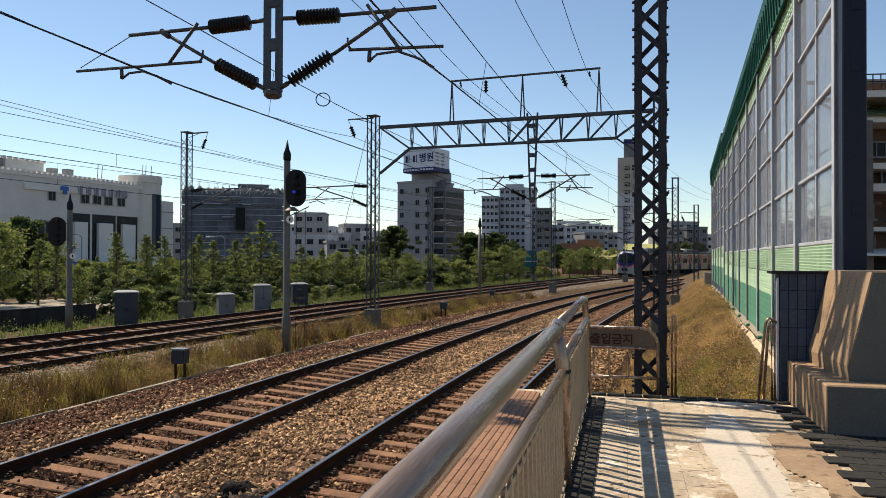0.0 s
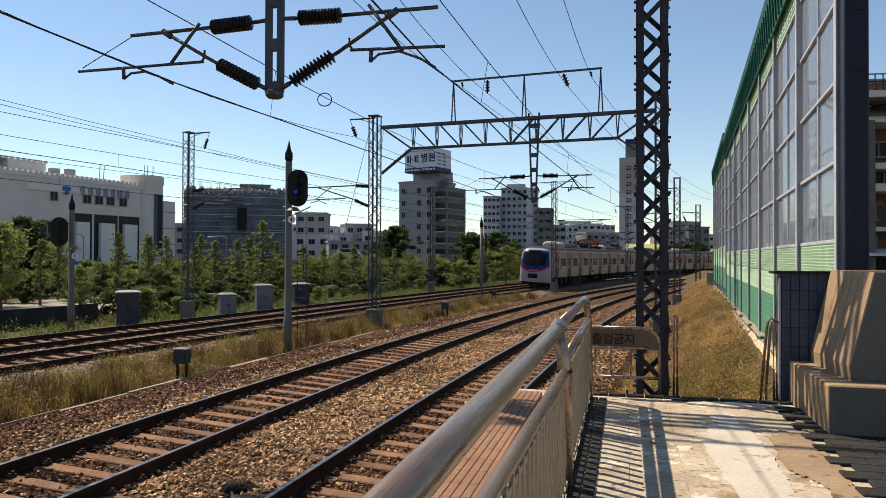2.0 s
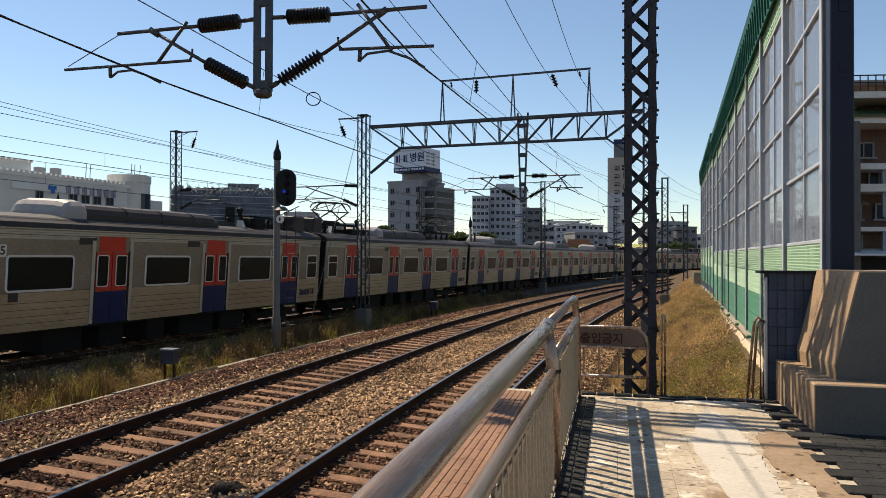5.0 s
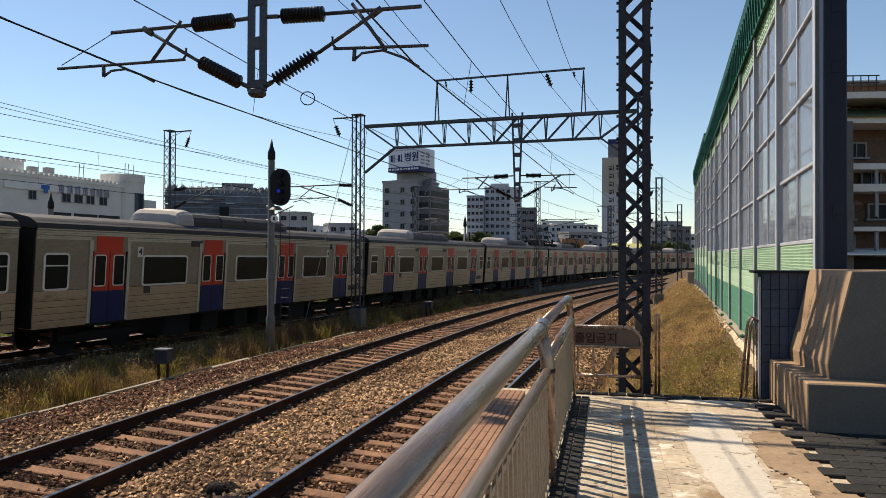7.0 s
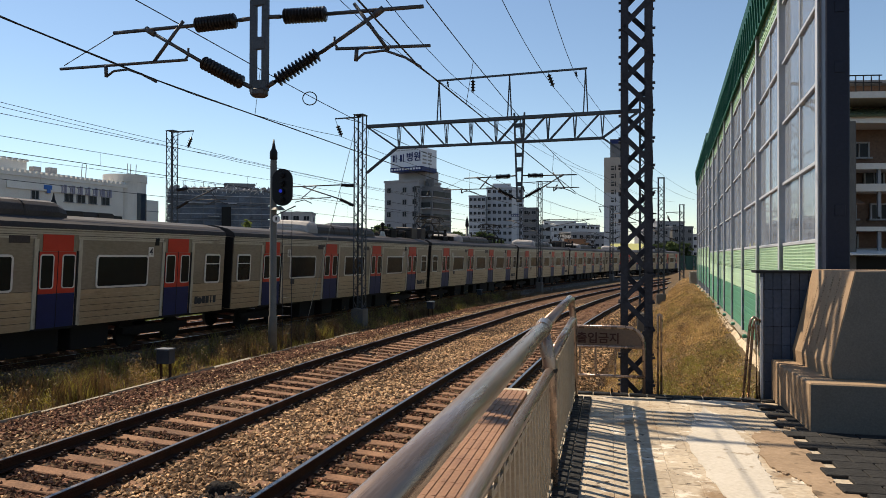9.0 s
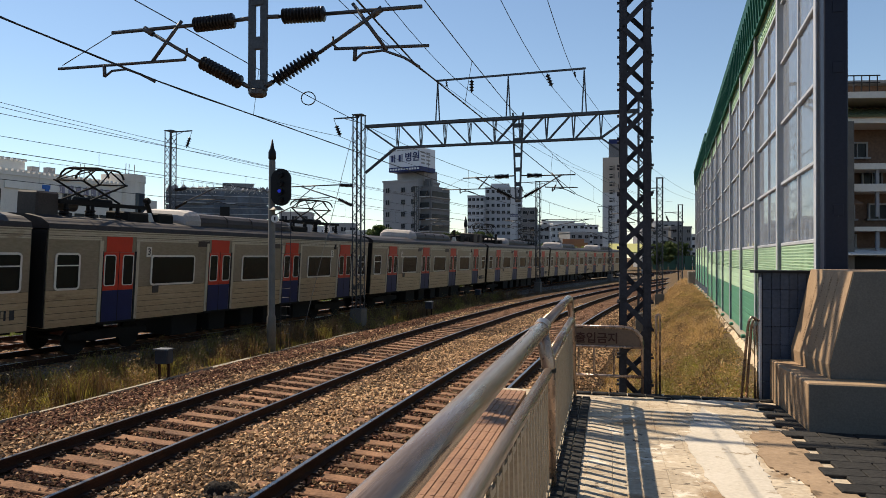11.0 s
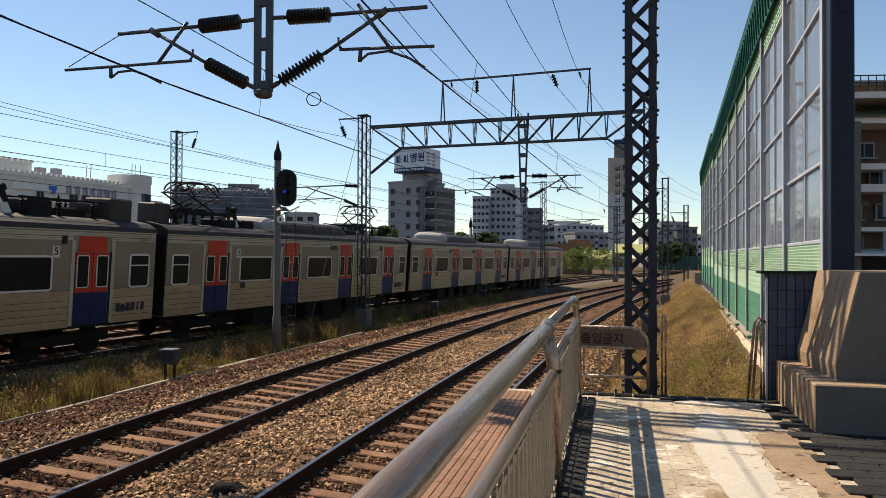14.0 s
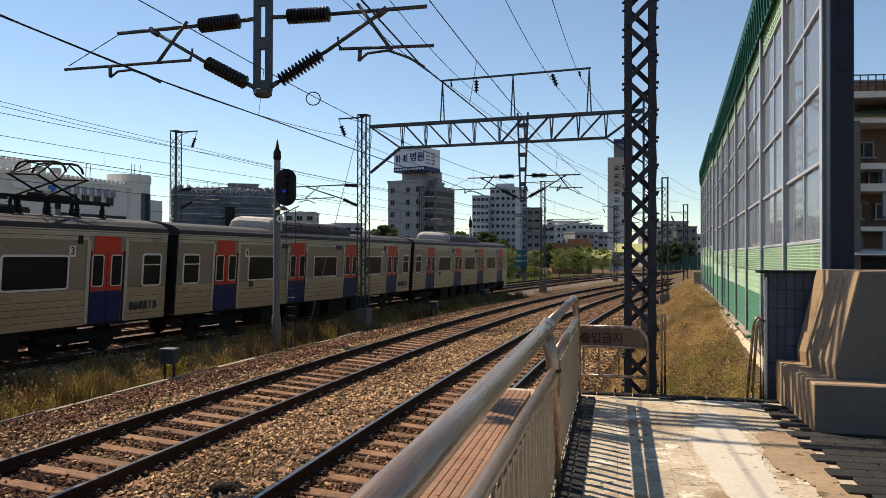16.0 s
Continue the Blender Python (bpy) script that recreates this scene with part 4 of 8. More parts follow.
copy_thing(pole, at(far_line, 68.0, -7.4, -0.6))


def make_line(line, lat, supports, zc, zm, label, first=(-0.2, -0.2), dip=0.42):
    """Contact wire below a sagging messenger wire, tied by droppers. first: how far the two wires stand aside at the second support."""
    t = thing("overhead_wire", label, "overhead wire", "overhead wires")
    con, mes = bmesh.new(), bmesh.new()
    c, m = [], []
    side = [[0.25 if k % 2 == 0 else -0.2 for k in range(len(supports))] for _ in range(2)]
    side[0][1], side[1][1] = first
    for k, (s0, s1) in enumerate(zip(supports, supports[1:])):
        a, b = pt(line, s0, lat + side[0][k], 0), pt(line, s1, lat + side[0][k + 1], 0)
        a2, b2 = pt(line, s0, lat + side[1][k], 0), pt(line, s1, lat + side[1][k + 1], 0)
        n = 8
        for i in range(n + (s1 == supports[-1])):
            f = i / n
            p, q = a.lerp(b, f), a2.lerp(b2, f)
            sag = dip * 4 * f * (1 - f) * (0.1 if k == 0 else 1)
            c.append(p + Vector((0, 0, zc)))
            m.append(q + Vector((0, 0, zm - sag)))
            if 0 < i < n and i % 2 == 1 and s0 < 70:
                bm = bmesh.new()
                tube(bm, [c[-1], m[-1]], 0.005, 4)
                part("dropper", bm, M_WIRE, t)
    tube(con, c, 0.011, 6)
    tube(mes, m, 0.008, 6)
    part("contact_wire", con, M_WIRE, t)
    part("messenger_wire", mes, M_WIRE, t)
    return t, m


brown_line, hung = make_line(near_line, 0.07, (-18, NEAR_S, MID_S, 67.8, 101, 135), 5.36, 6.31, "black contact and messenger wires over the brown track", (0.30, 0.42), 0.25)
make_line(near_line, 4.12, (-18, NEAR_S, MID_S, 67.8, 101, 135), 5.36, 6.2, "black contact and messenger wires over the platform track", (0.26, 0.40), 0.25)
make_line(far_line, 0.0, (-32, 5.5, 36.6, 70, 104, 140), 5.62, 6.15, "black contact and messenger wires over the passing train", (0.0, 0.0), 0.12)
make_line(far_line, T4_LAT, (-28, 8.0, 37.0, 68, 100, 140), 5.3, 6.2, "black contact and messenger wires over the outermost track", (-0.2, -0.2), 0.15)


def feeder(name, pts, r=0.011, dip=0.5, label="thin black feeder wire strung between masts"):
    out = []
    for k, (a, b) in enumerate(zip(pts, pts[1:])):
        for i in range(8 + (k == len(pts) - 2)):
            f = i / 8
            p = Vector(a).lerp(Vector(b), f)
            p.z -= dip * 4 * f * (1 - f)
            out.append(p)
    bm = bmesh.new()
    tube(bm, out, r, 5)
    return tagged(part(name, bm, M_WIRE), label, "feeder wire", "feeder wires")


for l, ln, z in ((-0.22, 1.2, 9.93), (3.32, 3.8, 9.93), (4.3, 5.0, 10.25), (-1.35, -0.6, 10.25)):
    feeder("feeder_wire", [pt(near_line, s, ll, zz) for s, ll, zz in ((-14, ln + 0.4, z + 0.2), (NEAR_S, ln, z + 0.15), (MID_S, l, z), (67.8, l, z), (101, l, z))])
feeder("feeder_wire", [pt(near_line, -14, -6.7, 8.5), pt(near_line, NEAR_S, -6.7, 8.45), pt(near_line, MID_S, -6.65, 8.35), pt(near_line, 67.8, -7.6, 8.8), pt(near_line, 101, -10, 8.8)])
for dz in (0.0, -0.17):
    feeder("feeder_wire", [pt(far_line, -28, -6.5, 9.5 + dz), pt(far_line, 8, -6.4, 9.3 + dz), pt(far_line, 37, -6.46, 8.3 + dz), pt(far_line, 68, -6.4, 8.25 + dz), pt(far_line, 100, -6.4, 8.25 + dz)], dip=0.2)
feeder("feeder_wire", [pt(far_line, s, T4_LAT, 7.6) for s in (-28, 8, 37, 68, 100)], dip=0.1)
bm = bmesh.new()
ring_at = hung[9].lerp(hung[10], 0.75)
tube(bm, [ring_at + Vector((0.15 * math.cos(a), 0, 0.14 * math.sin(a) - 0.05)) for a in [2 * math.pi * k / 16 for k in range(17)]], 0.012, 6)
part("wire_loop", bm, M_WIRE, brown_line, "coiled loop of wire on the messenger wire")


# ---------------------------------------------------------------- lineside signals and boxes
def make_signal(m, height, ladder, sg=1, lit=True):
    t = thing("railway_signal", "oval black railway signal on a grey post with a spike cap", "signal", "signals", m=m)
    bm = bmesh.new()
    lathe(bm, [(0.15, 0), (0.15, 1.2), (0.12, 1.25), (0.11, height - 0.75), (0.10, height - 0.7)], 14)
    part("post", bm, M_POST, t, smooth=True)
    bm = bmesh.new()
    lathe(bm, [(0.08, 0), (0.13, 0.06), (0.13, 0.28), (0.07, 0.42), (0.02, 0.72)], 12, Matrix.Translation((0, 0, height - 0.72)))
    part("spike_cap", bm, M_BLACK, t, smooth=True)
    hz = height - 1.65
    bm = bmesh.new()
    out = [(0.35 * math.cos(a), (0.27 if math.sin(a) > 0 else -0.27) + 0.35 * math.sin(a)) for a in [2 * math.pi * (k + 0.5) / 28 for k in range(28)]]
    prism(bm, out, 0.06, Matrix.Translation((0.42 * sg, -0.22, hz)) @ Matrix.Rotation(math.pi / 2, 4, "X"))
    head = part("head_plate", bm, M_BLACK, t, "matt black oval backing plate")
    for k, z in enumerate((0.42, 0.14, -0.14, -0.42)):
        bm = bmesh.new()
        tube(bm, [(0.42 * sg, -0.28, hz + z), (0.42 * sg, -0.42, hz + z - 0.01)], 0.10, 12)
        part("hood", bm, M_BLACK, head)
        bm = bmesh.new()
        lathe(bm, [(0.06, 0), (0.055, 0.02), (0.02, 0.03)], 14, Matrix.Translation((0.42 * sg, -0.423, hz + z)) @ Matrix.Rotation(math.pi / 2, 4, "X"))
        part("lens", bm, M_LENS if k == 2 and lit else M_BLACK, head, "small blue lit lens" if k == 2 and lit else "")
    for z in (0.35, -0.35):
        bm = bmesh.new()
        beam(bm, (0, -0.1, hz + z), (0.4 * sg, -0.15, hz + z), 0.05, 0.04)
        part("bracket", bm, M_GALV, t)
    bm = bmesh.new()
    rod(bm, (0.22, -0.12, hz - 0.75), (0.22, -0.12, hz - 0.62), 0.25, 14, 0.10)
    part("telephone_hood", bm, M_POST, t, "tan cone below the signal head")
    bm = bmesh.new()
    rod(bm, (0.20, -0.2, hz - 1.05), (0.20, -0.24, hz - 1.05), 0.13, 16)
    disc = part("number_disc", bm, M_WHITEPAINT, t, "small white round plate")
    bm = bmesh.new()
    box(bm, (0.20, -0.245, hz - 1.05), (0.05, 0.006, 0.12))
    part("plate_mark", bm, M_BLACK, disc)
    if ladder:
        for x in (0.30, 0.62):
            bm = bmesh.new()
            beam(bm, (x, 0.1, 0.1), (x, 0.1, hz - 0.7), 0.016, 0.010)
            part("ladder_rail", bm, M_MAST, t)
        for k in range(14):
            bm = bmesh.new()
            rod(bm, (0.30, 0.1, 0.35 + k * 0.3), (0.62, 0.1, 0.35 + k * 0.3), 0.006, 6)
            part("rung", bm, M_MAST, t)
        bm = bmesh.new()
        beam(bm, (0, 0.05, hz - 0.95), (0.75, 0.1, hz - 0.6), 0.03, 0.03)
        part("stay", bm, M_GALV, t)
    return t


M_WHITEPAINT = shade("white_paint", (0.75, 0.74, 0.72), (0.6, 0.59, 0.57), 0.5, scale=3, fine=40, bump=0.03)
make_signal(pose(-5.30, 24.5, -0.5, 0, 0, -10), 7.2, True)
sig = make_signal(pose(-16.2, 31.35, -0.45, 0, 0, 10), 5.9, False, -1, False)
low = thing("railway_signal", "slim dark signal post seen edge on beside the track", "signal", "signals", m=pose(2.94, 57.6, -0.5))
bm = bmesh.new()
lathe(bm, [(0.14, 0), (0.11, 5.6)], 12)
part("post", bm, M_POST, low, smooth=True)
bm = bmesh.new()
lathe(bm, [(0.08, 0), (0.15, 0.1), (0.12, 0.45), (0.02, 0.9)], 12, Matrix.Translation((0, 0, 5.6)))
part("spike_cap", bm, M_BLACK, low, smooth=True)
bm = bmesh.new()
box(bm, (0.35, 0.1, 4.4), (0.12, 0.5, 1.5))
bev(bm, 0.05, 2)
part("head_plate", bm, M_BLACK, low)


def make_cabinet(m, w, d, h, mat, roof, label, legs=0.0):
    t = thing("lineside_cabinet", label, "cabinet", "lineside cabinets", m=m)
    bm = bmesh.new()
    box(bm, (0, 0, h / 2 + legs), (w, d, h))
    bev(bm, 0.015)
    body = part("body", bm, mat, t)
    bm = bmesh.new()
    loft(bm, [[Vector((x, y, z)) for x, y in ((-w / 2 - e, -d / 2 - e), (w / 2 + e, -d / 2 - e), (w / 2 + e, d / 2 + e), (-w / 2 - e, d / 2 + e))] for e, z in ((0.05, h + legs), (0.05, h + legs + 0.04), (-0.15, h + legs + 0.12))])
    part("roof", bm, roof, t, "sloped metal lid")
    for sg in (-1, 1):
        bm = bmesh.new()
        box(bm, (sg * w / 4, -d / 2 - 0.008, h / 2 + legs), (w / 2 - 0.03, 0.016, h - 0.08))
        door = part("door", bm, mat, t)
        bm = bmesh.new()
        box(bm, (sg * 0.05, -d / 2 - 0.03, h * 0.52 + legs), (0.025, 0.03, 0.14))
        part("handle", bm, M_BLACK, door)
    bm = bmesh.new()
    box(bm, (0, 0, legs / 2 - 0.1), (w * 0.9 if not legs else w * 0.2, d * 0.9, max(legs, 0.05) + 0.2))
    part("plinth", bm, M_CONC, t)
    return t


M_CABD = shade("cabinet_slate", (0.0451, 0.0533, 0.0697), (0.0246, 0.0295, 0.041), 0.5, scale=2, fine=30, bump=0.03)
M_CABG = shade("cabinet_grey", (0.164, 0.1763, 0.2009), (0.1066, 0.1189, 0.1353), 0.5, scale=2, fine=30, bump=0.03)
M_CABL = shade("cabinet_lid", (0.26, 0.28, 0.3), (0.18, 0.195, 0.21), 0.5, scale=2, fine=30, bump=0.03)
make_cabinet(pose(-14.75, 33.7, -0.5, 0, 0, 24), 1.0, 0.75, 1.55, M_CABD, M_CABL, "dark slate signalling cabinet with a pale lid in the weeds")
make_cabinet(pose(-11.9, 39.6, -0.5, 0, 0, 30), 0.85, 0.6, 1.15, M_CABG, M_CABL, "grey signalling cabinet with scratched paint beside the track")
make_cabinet(pose(-10.85, 43.4, -0.5, 0, 0, 26), 0.95, 0.65, 1.5, M_CABG, M_CABL, "pale grey signalling cabinet beside the track")
make_cabinet(pose(-9.6, 48.4, -0.5, 0, 0, 22), 1.0, 0.75, 1.4, M_CABD, M_CABL, "dark grey signalling cabinet in the weeds")


def make_box(m, label, h=0.62):
    t = thing("trackside_box", label, "junction box", "trackside boxes", m=m)
    bm = bmesh.new()
    box(bm, (0, 0, h - 0.18), (0.36, 0.3, 0.36))
    bev(bm, 0.02, 2)
    part("body", bm, M_CABD, t)
    bm = bmesh.new()
    box(bm, (0, -0.01, h + 0.015), (0.4, 0.34, 0.03))
    part("lid", bm, M_CABG, t, "worn grey lid")
    for x in (-0.13, 0.13):
        bm = bmesh.new()
        box(bm, (x, 0, (h - 0.36) / 2), (0.05, 0.05, h - 0.34))
        part("leg", bm, M_RAIL, t)
    bm = bmesh.new()
    box(bm, (0, 0, 0.0), (0.55, 0.4, 0.08))
    part("base_slab", bm, M_CONC, t)
    return t


junction = make_box(pose(-6.85, 18.9, -0.52, 0, 0, -12), "grey brown junction box on legs in the dry weeds", 0.84)
copy_thing(junction, pose(0.04, 38.6, -0.5, 0, 0, -20))
copy_thing(junction, pose(3.6, 52.5, -0.5, 0, 0, -20))
# guy rope of the mast
bm = bmesh.new()
tube(bm, [pt(near_line, 27.0, -5.3, -0.5), pt(near_line, MID_S, -5.9, 8.6)], 0.012, 5)
tagged(part("guy_rope", bm, M_POST), "thin pale guy rope from the mast to the ground", "guy rope")
# ---------------------------------------------------------------- things at the platform end
M_BRICKTILE = shade("slate_blue_tile", (0.0615, 0.082, 0.123), (0.0328, 0.0451, 0.0697), 0.45, scale=2, fine=30, bump=0.06, vary=0.18)
M_GROUT = shade("grout", (0.0164, 0.018, 0.0221), rough=0.9, bump=0.1)
M_TAN = shade("tan_stone", (0.36, 0.25, 0.155), (0.24, 0.16, 0.10), 0.75, scale=1.5, fine=40, bump=0.12, stain=(((0.12, 0.08, 0.05), 3.0, 0.58, 0.1),))
# dark colour for the monument faces turned away from the sun, shade painted in
M_STONEF = shade("dark_granite", (0.1148, 0.1107, 0.1025), (0.0697, 0.0672, 0.0631), 0.6, scale=1.4, fine=60, bump=0.1)
# plate brown taken darker for the shade on its unlit side
M_SIGN = shade("faded_sign_plate", (0.1558, 0.1066, 0.0779), (0.1066, 0.0722, 0.0508), 0.5, scale=2.5, fine=40, bump=0.03)
M_ENGRAVE = shade("engraved_stone", (0.2214, 0.1517, 0.0902), (0.164, 0.1107, 0.0656), 0.8, bump=0)
M_SIGNINK = shade("sign_ink_brown", (0.0492, 0.018, 0.0123), (0.0328, 0.0123, 0.0082), 0.6, bump=0)


def text_part(name, body, size, mat, parent, m, label="", depth=0.002):
    cu = bpy.data.curves.new(name, "FONT")
    cu.body, cu.size, cu.extrude, cu.offset = body, size, depth, size * 0.02
    cu.align_x, cu.align_y = "CENTER", "CENTER"
    tmp = bpy.data.objects.new(name, cu)
    me = bpy.data.meshes.new_from_object(tmp)
    bpy.data.objects.remove(tmp)
    bpy.data.curves.remove(cu)
    ob = mesh_part(name, me, mat, parent, label)
    ob.matrix_basis = m
    return ob


def make_gate():
    t = thing("no_entry_barrier", "low pipe barrier with a faded no entry sign plate", "barrier", m=PM)
    y, z1, xo = 0.22, 1.925, 0.885
    bm = bmesh.new()
    tube(bm, [(0.09, y, z1), (0.66, y, z1), (0.75, y, z1 - 0.012), (0.82, y, z1 - 0.05), (0.866, y, z1 - 0.11), (xo, y, z1 - 0.19), (xo, y, PZ)], 0.021, 14)
    part("outer_pipe", bm, M_STEEL, t, smooth=True)
    for z in (1.69, 1.345):
        bm = bmesh.new()
        tube(bm, [(0.09, y, z), (xo, y, z)], 0.019, 10)
        part("cross_pipe", bm, M_STEEL, t, smooth=True)
    bm = bmesh.new()
    out = [(0.09, 1.705), (0.862, 1.705), (0.855, 1.77), (0.83, 1.83), (0.785, 1.875), (0.72, 1.90), (0.09, 1.908)]
    prism(bm, out, 0.010, Matrix.Translation((0, y + 0.005, 0)) @ Matrix.Rotation(math.pi / 2, 4, "X"))
    plate = part("sign_plate", bm, M_SIGN, t, "faded brown plate reading no entry in Korean")
    text_part("lettering", "출입금지", 0.137, M_SIGNINK, plate, Matrix.Translation((0.36, y - 0.009, 1.785)) @ Matrix.Rotation(math.pi / 2, 4, "X"))
    for x in (0.15, 0.33, 0.56):
        bm = bmesh.new()
        rod(bm, (x, y, 1.345), (x, y, 1.69), 0.012, 8)
        part("picket", bm, M_STEEL, t)
    for x, h in ((0.52, 0.07), (0.6, 0.05)):
        bm = bmesh.new()
        rod(bm, (x, y - 0.01, PZ), (x, y - 0.01, PZ + h), 0.012, 8)
        part("floor_stub", bm, M_RUBBER_DARK, t, "short cut-off stub in the slab")
    return t


make_gate()


def make_hoop(name, x0, x1, y, h, label, r=0.019):
    t = thing(name, label, "barrier", "pipe hoops", m=PM)
    bm = bmesh.new()
    w = min(abs(x1 - x0) / 2, 0.12)
    tube(bm, [(x0, y, PZ), (x0, y, PZ + h - w), (x0 + w * 0.3, y, PZ + h - 0.3 * w), (x0 + w, y, PZ + h), (x1 - w, y, PZ + h), (x1 - w * 0.3, y, PZ + h - 0.3 * w), (x1, y, PZ + h - w), (x1, y, PZ)], r, 12)
    part("pipe", bm, M_STEEL, t, smooth=True)
    for x in (x0, x1):
        bm = bmesh.new()
        rod(bm, (x, y, PZ), (x, y, PZ + 0.012), 0.05, 14)
        part("foot_plate", bm, M_STEEL, t)
    return t


def make_leaning_hoop(x0, xt, x1, y, h, label, r=0.016):
    """Narrow hoop with one upright and one slanting leg."""
    t = thing("pipe_barrier", label, "barrier", "pipe hoops", m=PM)
    bm = bmesh.new()
    tube(bm, [(x0, y + 0.06, PZ - 0.02), (xt - 0.035, y, PZ + h - 0.10), (xt - 0.02, y, PZ + h - 0.035), (xt + 0.01, y, PZ + h), (xt + 0.045, y, PZ + h - 0.03), (x1 - 0.01, y, PZ + h - 0.10), (x1, y, PZ - 0.02)], r, 12)
    part("pipe", bm, M_STEEL, t, smooth=True)
    for x, yy in ((x0, y + 0.06), (x1, y)):
        bm = bmesh.new()
        rod(bm, (x, yy, PZ - 0.01), (x, yy, PZ + 0.012), 0.04, 14)
        part("foot_plate", bm, M_STEEL, t)
    return t


make_hoop("pipe_barrier", 1.045, 1.085, 0.25, 0.95, "narrow rusty pipe hoop at the platform end", 0.015)
make_leaning_hoop(1.985, 2.085, 2.125, 0.24, 0.95, "bent pipe hoop with a slanting leg beside the tiled housing")
make_leaning_hoop(2.05, 2.13, 2.165, 0.30, 0.93, "second bent pipe hoop beside the tiled housing")


def make_tiled_box():
    t = thing("tiled_housing", "slate blue tiled equipment housing with a thin dark lid", "equipment housing", m=PM @ Matrix.Translation((2.215, 0.52, PZ)))
    h = 1.45
    bm = bmesh.new()
    box(bm, (0.75, -0.11, h / 2), (1.5, 0.18, h))
    part("core", bm, M_GROUT, t)
    bm = bmesh.new()
    box(bm, (0, 0, 0), (0.088, 0.012, 0.205))
    bev(bm, 0.003)
    me = bpy.data.meshes.new("tile")
    bm.to_mesh(me)
    bm.free()
    for i in range(16):
        for j in range(7):
            ob = mesh_part("tile", me, M_BRICKTILE, t)
            ob.matrix_basis = pose(0.05 + i * 0.0935, -0.205, 0.105 + j * 0.2095)
    for i in range(2):
        for j in range(7):
            ob = mesh_part("tile", me, M_BRICKTILE, t)
            ob.matrix_basis = pose(-0.005, -0.155 + i * 0.0935, 0.105 + j * 0.2095, 0, 0, 90)
    bm = bmesh.new()
    box(bm, (0.70, -0.11, h + 0.012), (1.58, 0.30, 0.032))
    part("lid", bm, M_BLACK, t, "thin black overhanging lid")
    bm = bmesh.new()
    box(bm, (-0.022, -0.212, h / 2 - 0.02), (0.026, 0.026, h - 0.06))
    bev(bm, 0.003)
    part("corner_trim", bm, M_FRAME, t)
    return t


make_tiled_box()


def make_monument():
    """Stepped stone base with a leaning slab on top."""
    t = thing("stone_monument", "leaning tan stone slab with engraved columns on a stepped plinth", "monument", m=PM @ Matrix.Translation((2.29, -1.34, PZ)))
    bm = bmesh.new()
    box(bm, (1.6, 0.825, 0.235), (3.2, 1.63, 0.47))
    bev(bm, 0.012)
    part("plinth", bm, [M_TAN], t)
    # thin dark sheet that paints the shade on the plinth's front
    bm = bmesh.new()
    box(bm, (1.6, -0.004, 0.232), (3.19, 0.008, 0.45))
    part("plinth_front", bm, M_STONEF, t, "dark grey granite front")
    y0, y1 = 0.29, 1.555
    bm = bmesh.new()
    prof = [(0.232, 0.47), (0.222, 0.605), (0.432, 1.495), (3.1, 1.495), (3.1, 0.47)]
    loft(bm, [[Vector((x + (e if x < 1 else 0), y, z)) for x, z in prof] for y, e in ((y0, 0.03), (y1, -0.018))])
    part("slab", bm, M_TAN, t)
    # the slab's near end gets its shade as a dark sheet too
    bm = bmesh.new()
    prof2 = [(x + (0.008 if x < 1 else -0.01), z + (0.004 if z < 0.5 else -0.006 if z > 1.4 else 0)) for x, z in prof]
    loft(bm, [[Vector((x + (0.03 if x < 1 else 0), y, z)) for x, z in prof2] for y in (y0 - 0.012, y0 - 0.002)])
    part("slab_end", bm, M_STONEF, t, "dark grey granite end face")
    # engraved columns that cannot be read
    slope = math.atan2(0.26, 0.88)
    g = random.Random(5)
    bm = bmesh.new()
    for c in range(5):
        yy = y0 + 0.14 + c * 0.2
        z = 1.42
        while z > 0.72:
            hgt = g.uniform(0.006, 0.016)
            if g.random() < 0.72:
                x = 0.222 + (z - 0.605) * 0.236 + 0.03 - 0.048 * (yy - y0) / (y1 - y0)
                box(bm, (x - 0.001, yy, z), (0.004, g.uniform(0.015, 0.035), hgt), m=Matrix())
            z -= hgt + 0.012
    tagged(part("engraving", bm, M_ENGRAVE, t, "unreadable engraved columns"), kind="stuff")
    return t


make_monument()

# dark column that ends the barrier
col = thing("barrier_end_column", "tall dark blue steel column at the barrier end", "column", m=WM @ Matrix.Translation((0.0, -0.26, 0)))
bm = bmesh.new()
box(bm, (0.06, 0.0, 5.5), (0.25, 0.26, 11.0))
bev(bm, 0.012)
part("shaft", bm, M_COLUMN, col)
for z in (4.95, 5.65, 3.3):
    bm = bmesh.new()
    box(bm, (0.08, -0.136, z), (0.11, 0.01, 0.13))
    bev(bm, 0.003)
    part("cover_plate", bm, M_COLUMN, col)
# ---------------------------------------------------------------- train
M_BODY = shade("ribbed_stainless", (0.265, 0.22, 0.172), (0.175, 0.145, 0.11), 0.38, metal=0.4, scale=1.2, fine=20, bump=0.03, stretch=(1, 0.3, 1), world=False)
# same steel, paler and warmer: light bounced off the ground is in its colour
M_BODYB = shade("ribbed_stainless_lower", (0.43, 0.335, 0.225), (0.29, 0.22, 0.145), 0.38, metal=0.4, scale=1.2, fine=20, bump=0.03, stretch=(1, 0.3, 1), world=False, stain=(((0.15, 0.10, 0.065), 2.0, 0.60, 0.15),))
M_CORNICE = shade("pale_cornice", (0.48, 0.43, 0.345), (0.34, 0.295, 0.23), 0.42, metal=0.15, scale=1.2, fine=20, bump=0.03, stretch=(1, 0.3, 1), world=False, stain=(((0.16, 0.12, 0.085), 1.5, 0.60, 0.12),))
